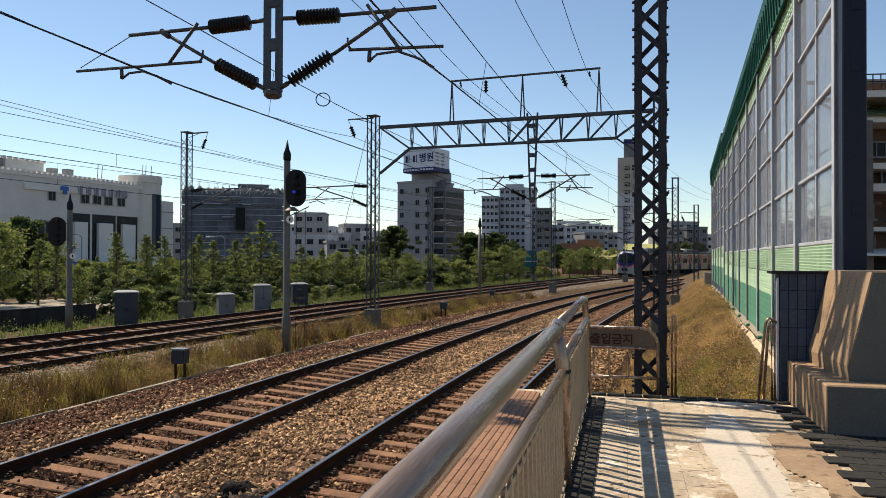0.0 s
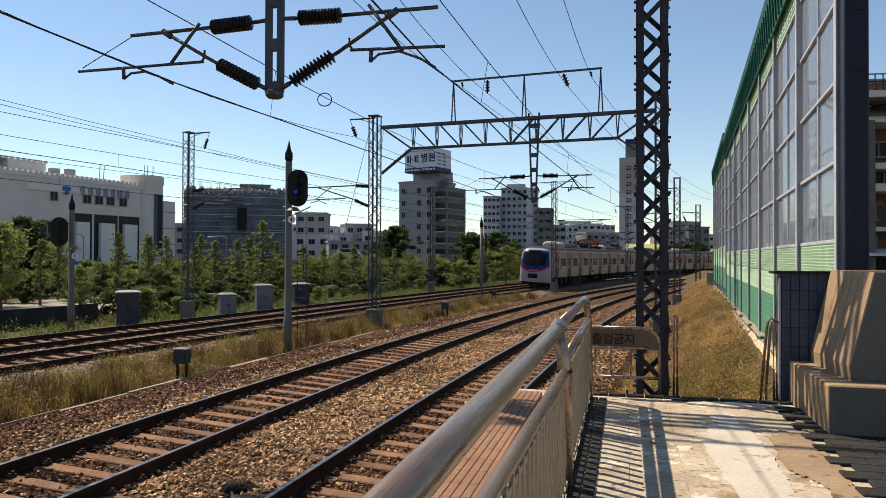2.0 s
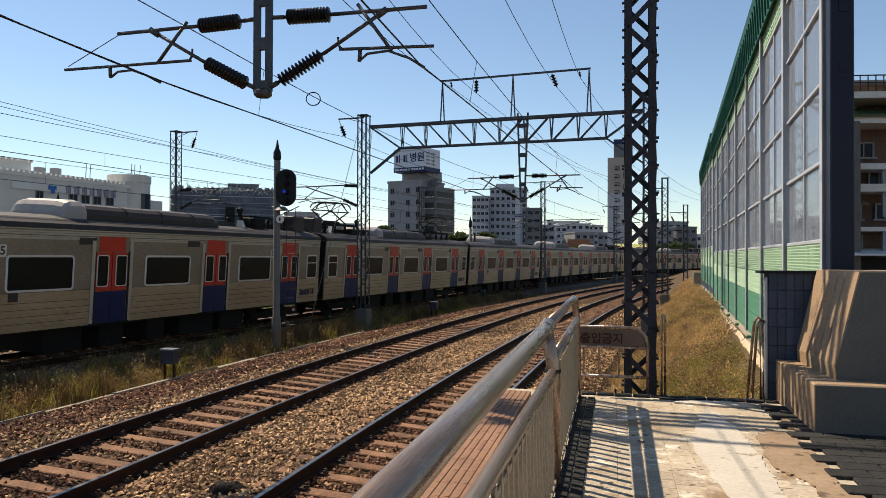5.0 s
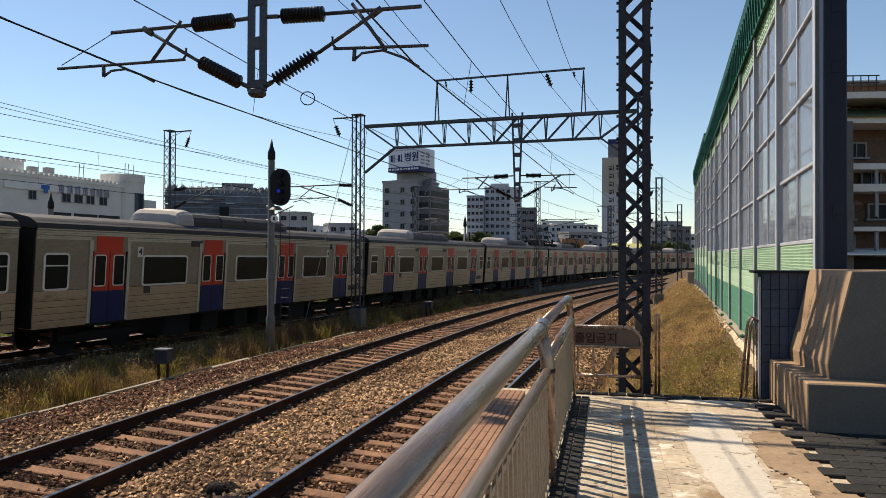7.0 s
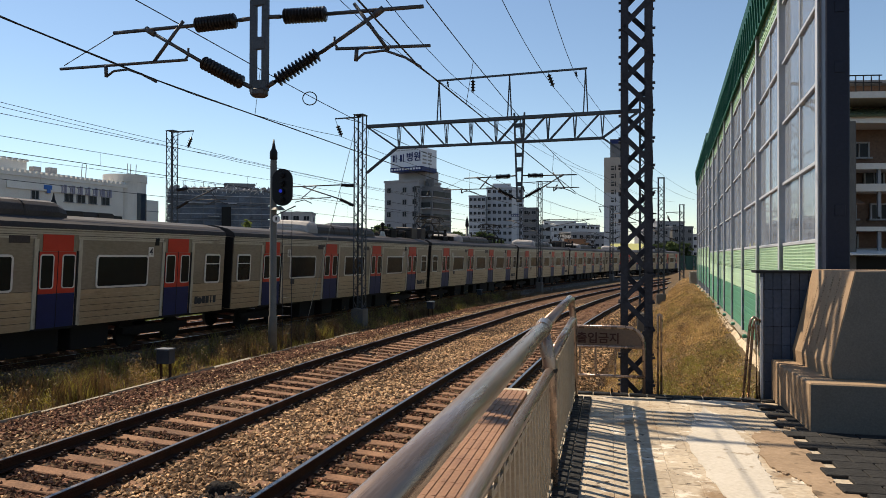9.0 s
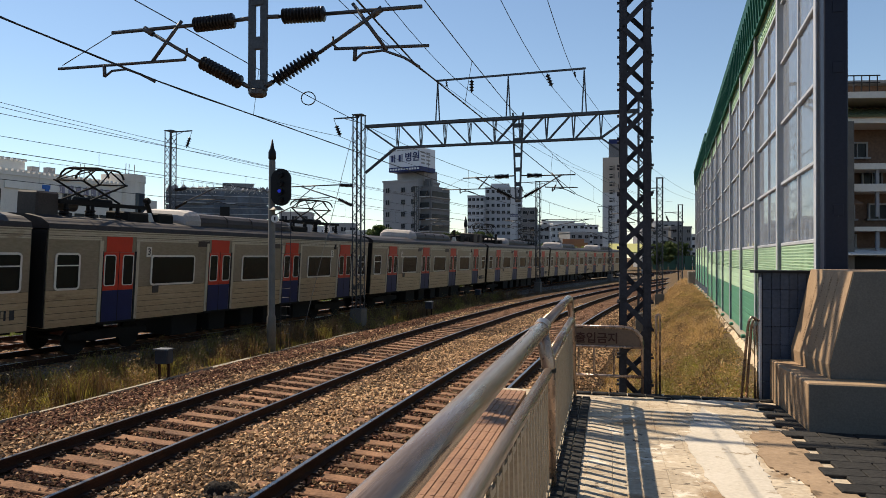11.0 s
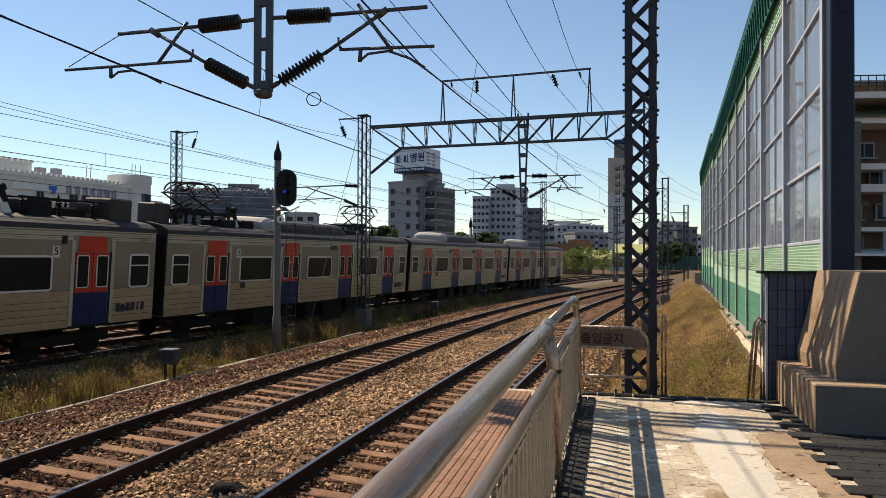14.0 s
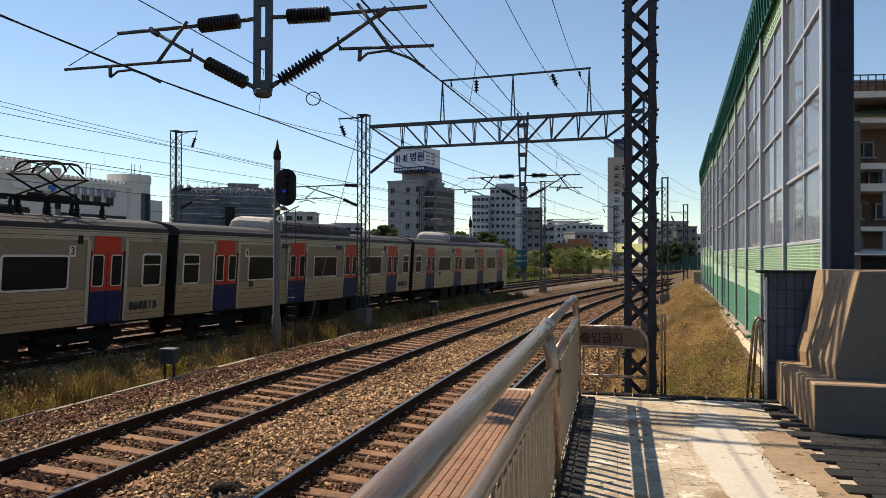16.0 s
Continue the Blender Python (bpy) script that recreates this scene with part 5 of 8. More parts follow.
M_ROOF = shade("train_roof_grey", (0.0508, 0.041, 0.0377), (0.0246, 0.0205, 0.0189), 0.6, scale=0.9, fine=12, bump=0.1, world=False)
M_CARGLASS = shade("train_window_glass", (0.0098, 0.0123, 0.0115), (0.0066, 0.0082, 0.0082), 0.22, scale=0.5, fine=3, bump=0, spec=0.15, world=False)
M_GROOVE = shade("side_groove", (0.082, 0.0656, 0.0492), (0.0492, 0.041, 0.0287), 0.8, bump=0, world=False)
M_RUBBER = shade("window_rubber", (0.0164, 0.0164, 0.0164), rough=0.7, bump=0, world=False)
M_WINFRAME = shade("window_frame_alu", (0.62, 0.585, 0.53), (0.50, 0.47, 0.42), 0.4, metal=0.0, scale=3, fine=40, bump=0, world=False)
M_RED = shade("door_red", (0.5, 0.042, 0.02), (0.38, 0.031, 0.014), 0.45, scale=2, fine=30, bump=0.02, world=False)
M_PINKRED = shade("cab_stripe_red", (0.50, 0.035, 0.075), (0.40, 0.028, 0.06), 0.4, scale=2, fine=30, bump=0.02, world=False)
M_BLUE = shade("door_blue", (0.0115, 0.018, 0.0779), (0.0074, 0.0115, 0.0533), 0.45, scale=2, fine=30, bump=0.02, world=False)
M_UNDER = shade("underframe_black", (0.0148, 0.0131, 0.0123), (0.0082, 0.0074, 0.0074), 0.8, scale=2, fine=20, bump=0.1, world=False)
M_WHITE = shade("cab_silver_white", (0.33, 0.335, 0.34), (0.26, 0.265, 0.27), 0.35, scale=0.8, fine=20, bump=0.02, world=False)
M_COWL = shade("pale_cowl", (0.4, 0.36, 0.34), (0.26, 0.235, 0.22), 0.5, scale=1.5, fine=20, bump=0.05, world=False)
M_CASING = shade("roof_casing", (0.0615, 0.0492, 0.0443), (0.0328, 0.0262, 0.0246), 0.55, scale=1.5, fine=20, bump=0.1, world=False)
M_CABBLUE = shade("cab_blue", (0.012, 0.022, 0.13), (0.008, 0.014, 0.09), 0.3, scale=1, fine=20, bump=0, world=False)
M_LAMP = shade("headlamp_glass", (0.615, 0.615, 0.5904), (0.492, 0.492, 0.4756), 0.1, scale=3, fine=20, bump=0, spec=0.8, world=False)
M_LOGO = shade("marking_dark", (0.041, 0.041, 0.0451), rough=0.6, bump=0, world=False)

HALF = 1.56
DOORS = (-7.2, -2.4, 2.4, 7.2)


def rounded(w, h, r, n=4):
    out = []
    for cx, cy, a0 in ((w / 2 - r, h / 2 - r, 0), (-w / 2 + r, h / 2 - r, 90), (-w / 2 + r, -h / 2 + r, 180), (w / 2 - r, -h / 2 + r, 270)):
        out += [(cx + r * math.cos(radians(a0 + 90 * k / n)), cy + r * math.sin(radians(a0 + 90 * k / n))) for k in range(n + 1)]
    return out


def side_m(sg, y, z, x=HALF):
    """Frame on the car's side: local x along the car, local y up, local z outwards."""
    return Matrix.Translation((sg * x, y, z)) @ Matrix(((0, 0, sg, 0), (sg, 0, 0, 0), (0, 1, 0, 0), (0, 0, 0, 1)))


SHARED = {}


def shared_part(name, key, make, mat, parent, m, label="", smooth=False):
    if key not in SHARED:
        bm = bmesh.new()
        make(bm)
        me = bpy.data.meshes.new(name)
        bm.to_mesh(me)
        bm.free()
        SHARED[key] = me
    ob = mesh_part(name, SHARED[key], mat, parent, label, smooth)
    ob.matrix_basis = m
    return ob


def ring(bm, w, h, r, t, d):
    """Flat frame with a rounded outline."""
    a, b = rounded(w, h, r), rounded(w - 2 * t, h - 2 * t, max(r - t, 0.01))
    va, vb = [[bm.verts.new((x, y, z)) for x, y in o for z in (z0,)] for o, z0 in ((a, d), (b, d))]
    vc = [bm.verts.new((x, y, 0)) for x, y in a]
    n = len(a)
    for k in range(n):
        j = (k + 1) % n
        bm.faces.new((va[k], va[j], vb[j], vb[k]))
        bm.faces.new((vc[k], vc[j], va[j], va[k]))


def add_window(car, sg, y, z, w, h, bar):
    win = shared_part("window", ("pane", w, h), lambda bm: prism(bm, rounded(w - 0.06, h - 0.06, 0.09), 0.008), M_CARGLASS, car, side_m(sg, y, z))
    shared_part("frame", ("frame", w, h), lambda bm: ring(bm, w, h, 0.12, 0.06, 0.025), M_WINFRAME, win, Matrix())
    if bar:
        shared_part("bar", ("bar", w, h), lambda bm: box(bm, (0, h * 0.16, 0.012), (w - 0.06, 0.035, 0.02)), M_WINFRAME, win, Matrix())


def add_door(car, sg, y):
    door = shared_part("door", "door", lambda bm: box(bm, (0, 0.0, -0.012), (1.36, 2.56, 0.05)), M_BODY, car, side_m(sg, y, 2.30))
    for x in (-0.30, 0.30):
        shared_part("upper_leaf", "upper_leaf", lambda bm: box(bm, (0, 0, 0.018), (0.585, 1.14, 0.024)), M_RED, door, pose(x, 0.23, 0), "red upper door leaf")
        shared_part("lower_leaf", "lower_leaf", lambda bm: box(bm, (0, 0, 0.018), (0.585, 0.93, 0.024)), M_BLUE, door, pose(x, -0.81, 0), "blue lower door leaf")
        shared_part("door_glass", "door_glass", lambda bm: prism(bm, rounded(0.40, 0.90, 0.07), 0.008), M_CARGLASS, door, pose(x * 1.18, 0.26, 0.031))
        shared_part("gasket", "gasket", lambda bm: ring(bm, 0.44, 0.94, 0.08, 0.032, 0.014), M_WINFRAME, door, pose(x * 1.18, 0.26, 0.031))
    shared_part("header", "header", lambda bm: box(bm, (0, 0, 0.012), (1.0, 0.46, 0.03)), M_RED, door, pose(0, 1.04, 0), "red panel over the door")
    for x in (-0.69, 0.75):
        shared_part("jamb", "jamb", lambda bm: box(bm, (0, 0, 0.012), (0.13, 2.42, 0.034)), M_CORNICE, door, pose(x, -0.07, 0), "pale worn door jamb")
    shared_part("sill", "door_sill", lambda bm: box(bm, (0, 0, 0.02), (1.5, 0.06, 0.06)), M_UNDER, door, pose(0, -1.30, 0))
    for x, w in ((0.0, 0.02), (-0.62, 0.03), (0.66, 0.06)):
        shared_part("seal", ("seal", w), lambda bm: box(bm, (0, 0, 0.02), (w, 2.1, 0.03)), M_RUBBER, door, pose(x, -0.22, 0))


def mk_nose(region):
    """Rounded cab front; region picks which patch of it is built."""
    def f(bm):
        nx, nz = 230, 200
        z0, z1 = 0.55, 4.05

        def place(i, k):
            u, v = -1 + 2 * i / nx, k / nz
            z = z0 + (z1 - z0) * v
            ex = 1.0 - 0.22 * max(0.0, (z - 3.2) / 0.85) ** 2
            x = HALF * ex * math.sin(u * math.pi / 2)
            y = -10.05 + 1.35 * abs(u) ** 3.4 + 0.30 * max(0.0, z - 1.8) ** 1.4 + (0.55 * max(0.0, (z - 3.35) / 0.7) ** 2.2) + 0.10 * max(0.0, 1.3 - z)
            return Vector((x, y, z))

        def kind(i, k):
            p = place(i + 0.5, k + 0.5)
            x, z = abs(p.x), p.z
            smile = 1.50 + 0.46 * (x / 1.4) ** 2
            if 2.08 + 0.22 * (x / 1.2) ** 2 < z < 3.40 - 0.10 * (x / 1.2) ** 3 and x < 1.16 - 0.10 * (z - 2.6) ** 2:
                return "glass"
            if smile + 0.15 < z < 3.66 - 0.12 * (x / 1.2) ** 3 and x < 1.46 - 0.20 * max(0.0, z - 2.4):
                return "blue"
            if smile - 0.03 < z <= smile + 0.15 and x < 1.47:
                return "red"
            if 0.92 < z < 1.34 and x < 0.5 - 0.25 * abs(z - 1.13):
                return "pocket"
            return "white"
        cache = {}

        def v(i, k):
            if (i, k) not in cache:
                cache[i, k] = bm.verts.new(place(i, k))
            return cache[i, k]
        for i in range(nx):
            for k in range(nz):
                if kind(i, k) == region:
                    bm.faces.new((v(i, k), v(i + 1, k), v(i + 1, k + 1), v(i, k + 1)))
    return f


def make_car(cab=0, panto=(), gear=0, extra=""):
    """cab: -1 for a cab at the leading end, 1 for the trailing end. panto: ends with a pantograph. gear: roof boxes at the trailing end."""
    car = thing("train_car", "silver commuter car with red and blue doors" + extra, "train car", "cars of the passing train")
    y0, y1 = -9.72, 9.72
    if cab < 0:
        y0 = -8.75
    if cab > 0:
        y1 = 8.75
    L, C = y1 - y0, (y0 + y1) / 2
    bm = bmesh.new()
    box(bm, (0, C, 2.88), (2 * HALF, L, 1.70))
    part("upper_body", bm, M_BODY, car)
    bm = bmesh.new()
    box(bm, (0, C, 1.515), (2 * HALF, L, 1.03))
    part("lower_body", bm, M_BODYB, car, "warm toned ribbed lower side")
    for z in (1.12, 1.30, 1.48, 1.66, 1.84, 3.47, 3.53, 3.59, 3.65):
        bm = bmesh.new()
        for sg in (-1, 1):
            box(bm, (sg * (HALF + 0.004), C, z), (0.012, L - 0.02, 0.075 if z < 3 else 0.05))
        bev(bm, 0.004)
        part("side_rib", bm, M_BODYB if z < 3 else M_CORNICE, car)
    # no cut grooves: thin dark strips on the side paint their shade
    for z in (1.21, 1.39, 1.57, 1.75, 2.03, 3.55):
        bm = bmesh.new()
        for sg in (-1, 1):
            box(bm, (sg * (HALF + 0.0045), C, z), (0.012, L - 0.04, 0.012))
        part("side_groove", bm, M_GROOVE, car)
    bm = bmesh.new()
    prof = [(HALF + 0.02, 3.70), (HALF + 0.02, 3.76), (HALF - 0.02, 3.88), (1.25, 4.02), (0.6, 4.11), (-0.6, 4.11), (-1.25, 4.02), (-HALF + 0.02, 3.88), (-HALF - 0.02, 3.76), (-HALF - 0.02, 3.70)]
    loft(bm, [[Vector((x, y, z)) for x, z in prof] for y in (y0, y1)])
    part("roof", bm, M_ROOF, car)
    for sg in (-1, 1):
        bm = bmesh.new()
        beam(bm, (sg * (HALF + 0.02), y0, 3.72), (sg * (HALF + 0.02), y1, 3.72), 0.03, 0.03)
        part("gutter", bm, M_CORNICE, car)
    # gangways
    for end, yy in ((-1, y0), (1, y1)):
        if cab != end:
            bm = bmesh.new()
            for k in range(4):
                box(bm, (0, yy + end * (0.03 + 0.07 * k), 2.35), (1.5 - 0.06 * (k % 2), 0.05, 2.5 - 0.06 * (k % 2)))
            part("gangway", bm, M_RUBBER, car, "black folded gangway bellows")
            bm = bmesh.new()
            box(bm, (0, yy + end * 0.02, 2.36), (2 * HALF - 0.06, 0.05, 2.68))
            part("end_wall", bm, M_UNDER, car)
    for sg in (-1, 1):
        for y in DOORS:
            add_door(car, sg, y)
        for y in (-4.8, 0.0, 4.8):
            add_window(car, sg, y, 2.53, 2.1, 0.98, False)
        for y in (-9.05, 9.05):
            if not (cab and (y > 0) == (cab > 0)):
                add_window(car, sg, y, 2.55, 0.85, 1.05, True)
        for y in (-3.3, 1.2):
            bm = bmesh.new()
            box(bm, (sg * (HALF + 0.01), y, 3.42), (0.02, 0.62, 0.2))
            bev(bm, 0.008)
            part("destination_box", bm, M_CASING, car)
        bm = bmesh.new()
        box(bm, (sg * (HALF + 0.012), 6.2 * sg, 3.45), (0.03, 0.16, 0.24))
        part("side_lamp", bm, M_RUBBER, car)
        bm = bmesh.new()
        box(bm, (sg * (HALF + 0.012), -5.6 * sg, 1.92), (0.02, 0.28, 0.24))
        bev(bm, 0.006)
        part("side_vent", bm, M_CASING, car)
        # company mark as plain shapes
        ym = 8.75 if sg > 0 else -8.75
        if not (cab and (ym > 0) == (cab > 0)):
            bm = bmesh.new()
            for k, wd in enumerate((0.14, 0.0, 0.14, 0.14, 0.05, 0.12)):
                if wd:
                    box(bm, (sg * (HALF + 0.014), ym + sg * (-0.5 + k * 0.2), 1.44), (0.008, wd * 1.15, 0.25))
            lathe(bm, [(0.12, 0), (0.12, 0.012), (0.05, 0.014)], 14, side_m(sg, ym + sg * -0.31, 1.42, HALF + 0.008))
            part("company_mark", bm, M_LOGO, car, "dark plain marking shapes")
            for yy in (-5.95, 5.95):
                bm = bmesh.new()
                box(bm, (sg * (HALF + 0.004), yy * sg, 3.12), (0.012, 0.22, 0.32))
                plate = part("number_plate", bm, M_WINFRAME, car, "white plate with a black digit")
                text_part("digit", "3" if panto else "5" if gear else "4", 0.3, M_LOGO, plate, side_m(sg, yy * sg, 3.12, HALF + 0.011))
    # roof cooling unit: pale cowl and dark casing
    for ya, yb, mat, nm in ((-3.75, -2.98, M_COWL, "cooling_cowl"), (-2.97, 3.1, M_CASING, "cooling_casing")):
        bm = bmesh.new()
        pr = [(1.12, 4.0), (1.12, 4.22), (1.06, 4.40), (0.93, 4.52), (0.62, 4.58), (-0.62, 4.58), (-0.93, 4.52), (-1.06, 4.40), (-1.12, 4.22), (-1.12, 4.0)]
        ends = [(ya, 0.35), (ya + 0.06, 0.68), (ya + 0.16, 0.9), (ya + 0.32, 1.0), (yb - 0.1, 1.02), (yb, 0.96)] if mat is M_COWL else [(ya, 0.82), (ya + 0.06, 0.86), (yb - 0.3, 0.86), (yb, 0.62)]
        loft(bm, [[Vector((x * (0.85 + 0.15 * k), y, 4.0 + (z - 4.0) * k)) for x, z in pr] for y, k in ends])
        part(nm, bm, mat, car)
    for y in (-1.4, 0.15, 1.7):
        bm = bmesh.new()
        loft(bm, [[Vector((x, yy, z)) for x, z in ((1.125, 4.02), (1.07, 4.36), (0.93, 4.455), (0.6, 4.505), (-0.6, 4.505), (-0.93, 4.455), (-1.07, 4.36), (-1.125, 4.02))] for yy in (y - 0.025, y + 0.025)])
        part("casing_strap", bm, M_ROOF, car)
    for y in (4.0, 5.2):
        bm = bmesh.new()
        box(bm, (0, y, 4.17), (0.8, 0.7, 0.2))
        bev(bm, 0.04, 2)
        part("roof_vent", bm, M_CASING, car)
    # underframe
    bm = bmesh.new()
    box(bm, (0, 0, 0.96), (2.5, 19.0, 0.14))
    part("underframe", bm, M_UNDER, car)
    g = random.Random(9)
    y = -4.3
    while y < 4.0:
        w = g.uniform(0.8, 1.9)
        bm = bmesh.new()
        box(bm, (0, y + w / 2, 0.58), (2.4, w, 0.70))
        bev(bm, 0.03)
        part("equipment_box", bm, M_UNDER, car)
        y += w + g.uniform(0.35, 1.1)
    for yb in (-6.9, 6.9):
        bm = bmesh.new()
        for x in (-1.05, 1.05):
            loft(bm, [[Vector((x + dx, yb + yy, zz)) for yy, zz in ((-1.5, 0.5), (-0.6, 0.42), (0.6, 0.42), (1.5, 0.5), (1.5, 0.68), (0.5, 0.72), (-0.5, 0.72), (-1.5, 0.68))] for dx in (-0.06, 0.06)])
        box(bm, (0, yb, 0.6), (2.1, 0.5, 0.2))
        bogie = part("bogie", bm, M_UNDER, car)
        for dy in (-1.05, 1.05):
            bm = bmesh.new()
            for x in (-0.75, 0.75):
                rod(bm, (x - 0.06, yb + dy, 0.43), (x + 0.06, yb + dy, 0.43), 0.43, 24)
            rod(bm, (-0.7, yb + dy, 0.43), (0.7, yb + dy, 0.43), 0.08, 10)
            part("wheelset", bm, M_UNDER, bogie)
    for yy in (-9.9, 9.9):
        if (yy < 0 and cab >= 0) or (yy > 0 and cab <= 0):
            bm = bmesh.new()
            rod(bm, (0, yy - 0.3, 0.85), (0, yy + 0.1, 0.85), 0.1, 10)
            part("coupler", bm, M_UNDER, car)
    for e in panto:
        base_y = -6.9 if e < 0 else 6.4
        for x in (-0.62, 0.62):
            for dy in (-1.45, -0.5, 0.5, 1.45):
                bm = bmesh.new()
                lathe(bm, [(0.12, 4.0), (0.12, 4.12), (0.06, 4.15), (0.10, 4.20), (0.06, 4.25), (0.10, 4.30), (0.06, 4.34), (0.055, 4.50)], 8, Matrix.Translation((x, base_y + dy, 0)))
                part("stilt", bm, M_UNDER, car)
        bm = bmesh.new()
        for x in (-0.62, 0.62):
            beam(bm, (x, base_y - 1.7, 4.53), (x, base_y + 1.7, 4.53), 0.09, 0.12)
        for dy in (-1.45, -0.5, 0.5, 1.45):
            beam(bm, (-0.66, base_y + dy, 4.53), (0.66, base_y + dy, 4.53), 0.09)
        pan = part("pantograph", bm, M_UNDER, car, "black diamond pantograph on a stilted frame")
        for dy in (-1, 1):
            for x in (-0.58, 0.58):
                bm = bmesh.new()
                rod(bm, (x, base_y - dy * 0.6, 4.6), (x * 0.95, base_y + dy * 0.85, 5.2), 0.034, 8)
                part("lower_arm", bm, M_UNDER, pan)
                bm = bmesh.new()
                rod(bm, (x * 0.95, base_y + dy * 0.85, 5.2), (x * 0.8, base_y + dy * 0.3, 5.58), 0.026, 8)
                part("upper_arm", bm, M_UNDER, pan)
            bm = bmesh.new()
            rod(bm, (-0.62, base_y + dy * 0.85, 5.2), (0.62, base_y + dy * 0.85, 5.2), 0.028, 8)
            part("cross_shaft", bm, M_UNDER, pan)
            bm = bmesh.new()
            rod(bm, (-0.52, base_y + dy * 0.84, 5.2), (0.45, base_y + dy * 0.3, 5.57), 0.018, 6)
            part("diagonal_brace", bm, M_UNDER, pan)
            bm = bmesh.new()
            tube(bm, [(-1.0, base_y + dy * 0.3, 5.34), (-0.93, base_y + dy * 0.3, 5.48), (-0.78, base_y + dy * 0.3, 5.59), (-0.55, base_y + dy * 0.3, 5.63), (0.55, base_y + dy * 0.3, 5.63), (0.78, base_y + dy * 0.3, 5.59), (0.93, base_y + dy * 0.3, 5.48), (1.0, base_y + dy * 0.3, 5.34)], 0.033, 8)
            part("collector_strip", bm, M_UNDER, pan)
        for x in (-0.6, 0.6):
            bm = bmesh.new()
            rod(bm, (x, base_y - 0.3, 5.61), (x, base_y + 0.3, 5.61), 0.02, 6)
            part("head_bar", bm, M_UNDER, pan)
        bm = bmesh.new()
        rod(bm, (0.1, base_y - 0.7, 4.62), (0.1, base_y + 0.7, 4.62), 0.1, 10)
        part("raising_spring", bm, M_UNDER, pan)
    if panto or gear:
        spots = [(0.2, -8.95, 0.8, 0.75, 0.74), (0.4, -5.75, 1.0, 0.9, 0.34), (0.2, -4.45, 1.3, 0.75, 0.36), (0.5, 4.1, 0.7, 1.2, 0.28)] if panto else [(0.35, 8.9, 1.1, 0.9, 0.72), (-0.1, 7.3, 1.3, 1.1, 0.34), (0.45, 6.0, 0.8, 0.8, 0.5)]
        for k, (dx, yy, w, d, h) in enumerate(spots):
            bm = bmesh.new()
            box(bm, (dx, yy, 4.03 + h / 2), (w, d, h))
            bev(bm, 0.05)
            part("roof_equipment_box", bm, M_CASING if k == 0 else M_UNDER, car)
        bm = bmesh.new()
        yd = -8.2 if panto else 8.0
        rod(bm, (0.3, yd - 0.42, 4.42), (0.3, yd + 0.42, 4.42), 0.17, 14)
        part("air_drum", bm, M_CASING, car)
        ya = -5.0 if panto else 5.1
        bm = bmesh.new()
        rod(bm, (0.55, ya + 0.25, 4.1), (0.55, ya - 0.1, 4.72), 0.08, 10)
        rod(bm, (0.55, ya - 0.12, 4.74), (0.55, ya - 0.02, 4.80), 0.12, 10)
        part("switch_arm", bm, M_UNDER, car)
        bm = bmesh.new()
        loft(bm, [[Vector((0.55 + x, ya + y, z)) for x, y in ((-0.12 * k, -0.1), (0.12 * k, -0.1), (0.12 * k, 0.12 * k), (-0.12 * k, 0.12 * k))] for z, k in ((4.08, 1.3), (4.38, 0.6))])
        part("switch_bracket", bm, M_WINFRAME, car, "pale bracket of the switch arm")
        for x in (-0.35, 0.75):
            for yy in ((4.6, 3.5) if panto else (7.9, 6.7, 5.5)):
                bm = bmesh.new()
                insulator_bm(bm, (x, yy, 4.05), (x, yy, 4.55), 0.085, 5)
                part("roof_insulator", bm, M_UNDER, car)
            bm = bmesh.new()
            tube(bm, [(x, yy, 4.57) for yy in ((3.4, 6.4) if panto else (5.4, 9.3))], 0.03, 6)
            part("busbar", bm, M_UNDER, car)
    if cab:
        flip = Matrix.Rotation(math.pi if cab > 0 else 0, 4, "Z")
        for region, nm, mat, lab in (("white", "cab_shell", M_WHITE, "silver white rounded cab front"), ("glass", "windscreen", M_CARGLASS, "black cab windscreen"), ("blue", "cab_mask", M_CABBLUE, "dark blue surround of the windscreen"),
                                     ("red", "cab_stripe", M_PINKRED, "curved red stripe under the windscreen"), ("pocket", "coupler_pocket", M_UNDER, "")):
            bm = bmesh.new()
            mk_nose(region)(bm)
            ob = part(nm, bm, mat, car, lab, True)
            ob.matrix_basis = flip
        bm = bmesh.new()
        pr = [(HALF, 0.95), (HALF, 3.70), (1.25, 4.02), (0.6, 4.10), (-0.6, 4.10), (-1.25, 4.02), (-HALF, 3.70), (-HALF, 0.95)]
        loft(bm, [[Vector((x * k, y, z)) for x, z in pr] for y, k in ((-8.9, 0.985), (-8.7, 1.0))])
        ob = part("cab_bulkhead", bm, M_WHITE, car)
        ob.matrix_basis = flip
        bm = bmesh.new()
        rod(bm, (0, -10.35, 1.2), (0, -9.6, 1.2), 0.14, 12)
        box(bm, (0, -10.35, 1.2), (0.42, 0.18, 0.34))
        ob = part("coupler", bm, M_UNDER, car)
        ob.matrix_basis = flip
        for x in (-0.45, 0.45):
            bm = bmesh.new()
            tube(bm, [(x, -10.06, 2.02), (x * 0.6, -9.98, 2.4), (x * 0.5, -9.80, 2.85)], 0.016, 6)
            ob = part("wiper", bm, M_UNDER, car)
            ob.matrix_basis = flip
        bm = bmesh.new()
        box(bm, (0, -9.42, 3.5), (1.3, 0.10, 0.16))
        bev(bm, 0.03, 2)
        ob = part("roof_marker", bm, M_CARGLASS, car, "dark marker panel over the windscreen")
        ob.matrix_basis = flip
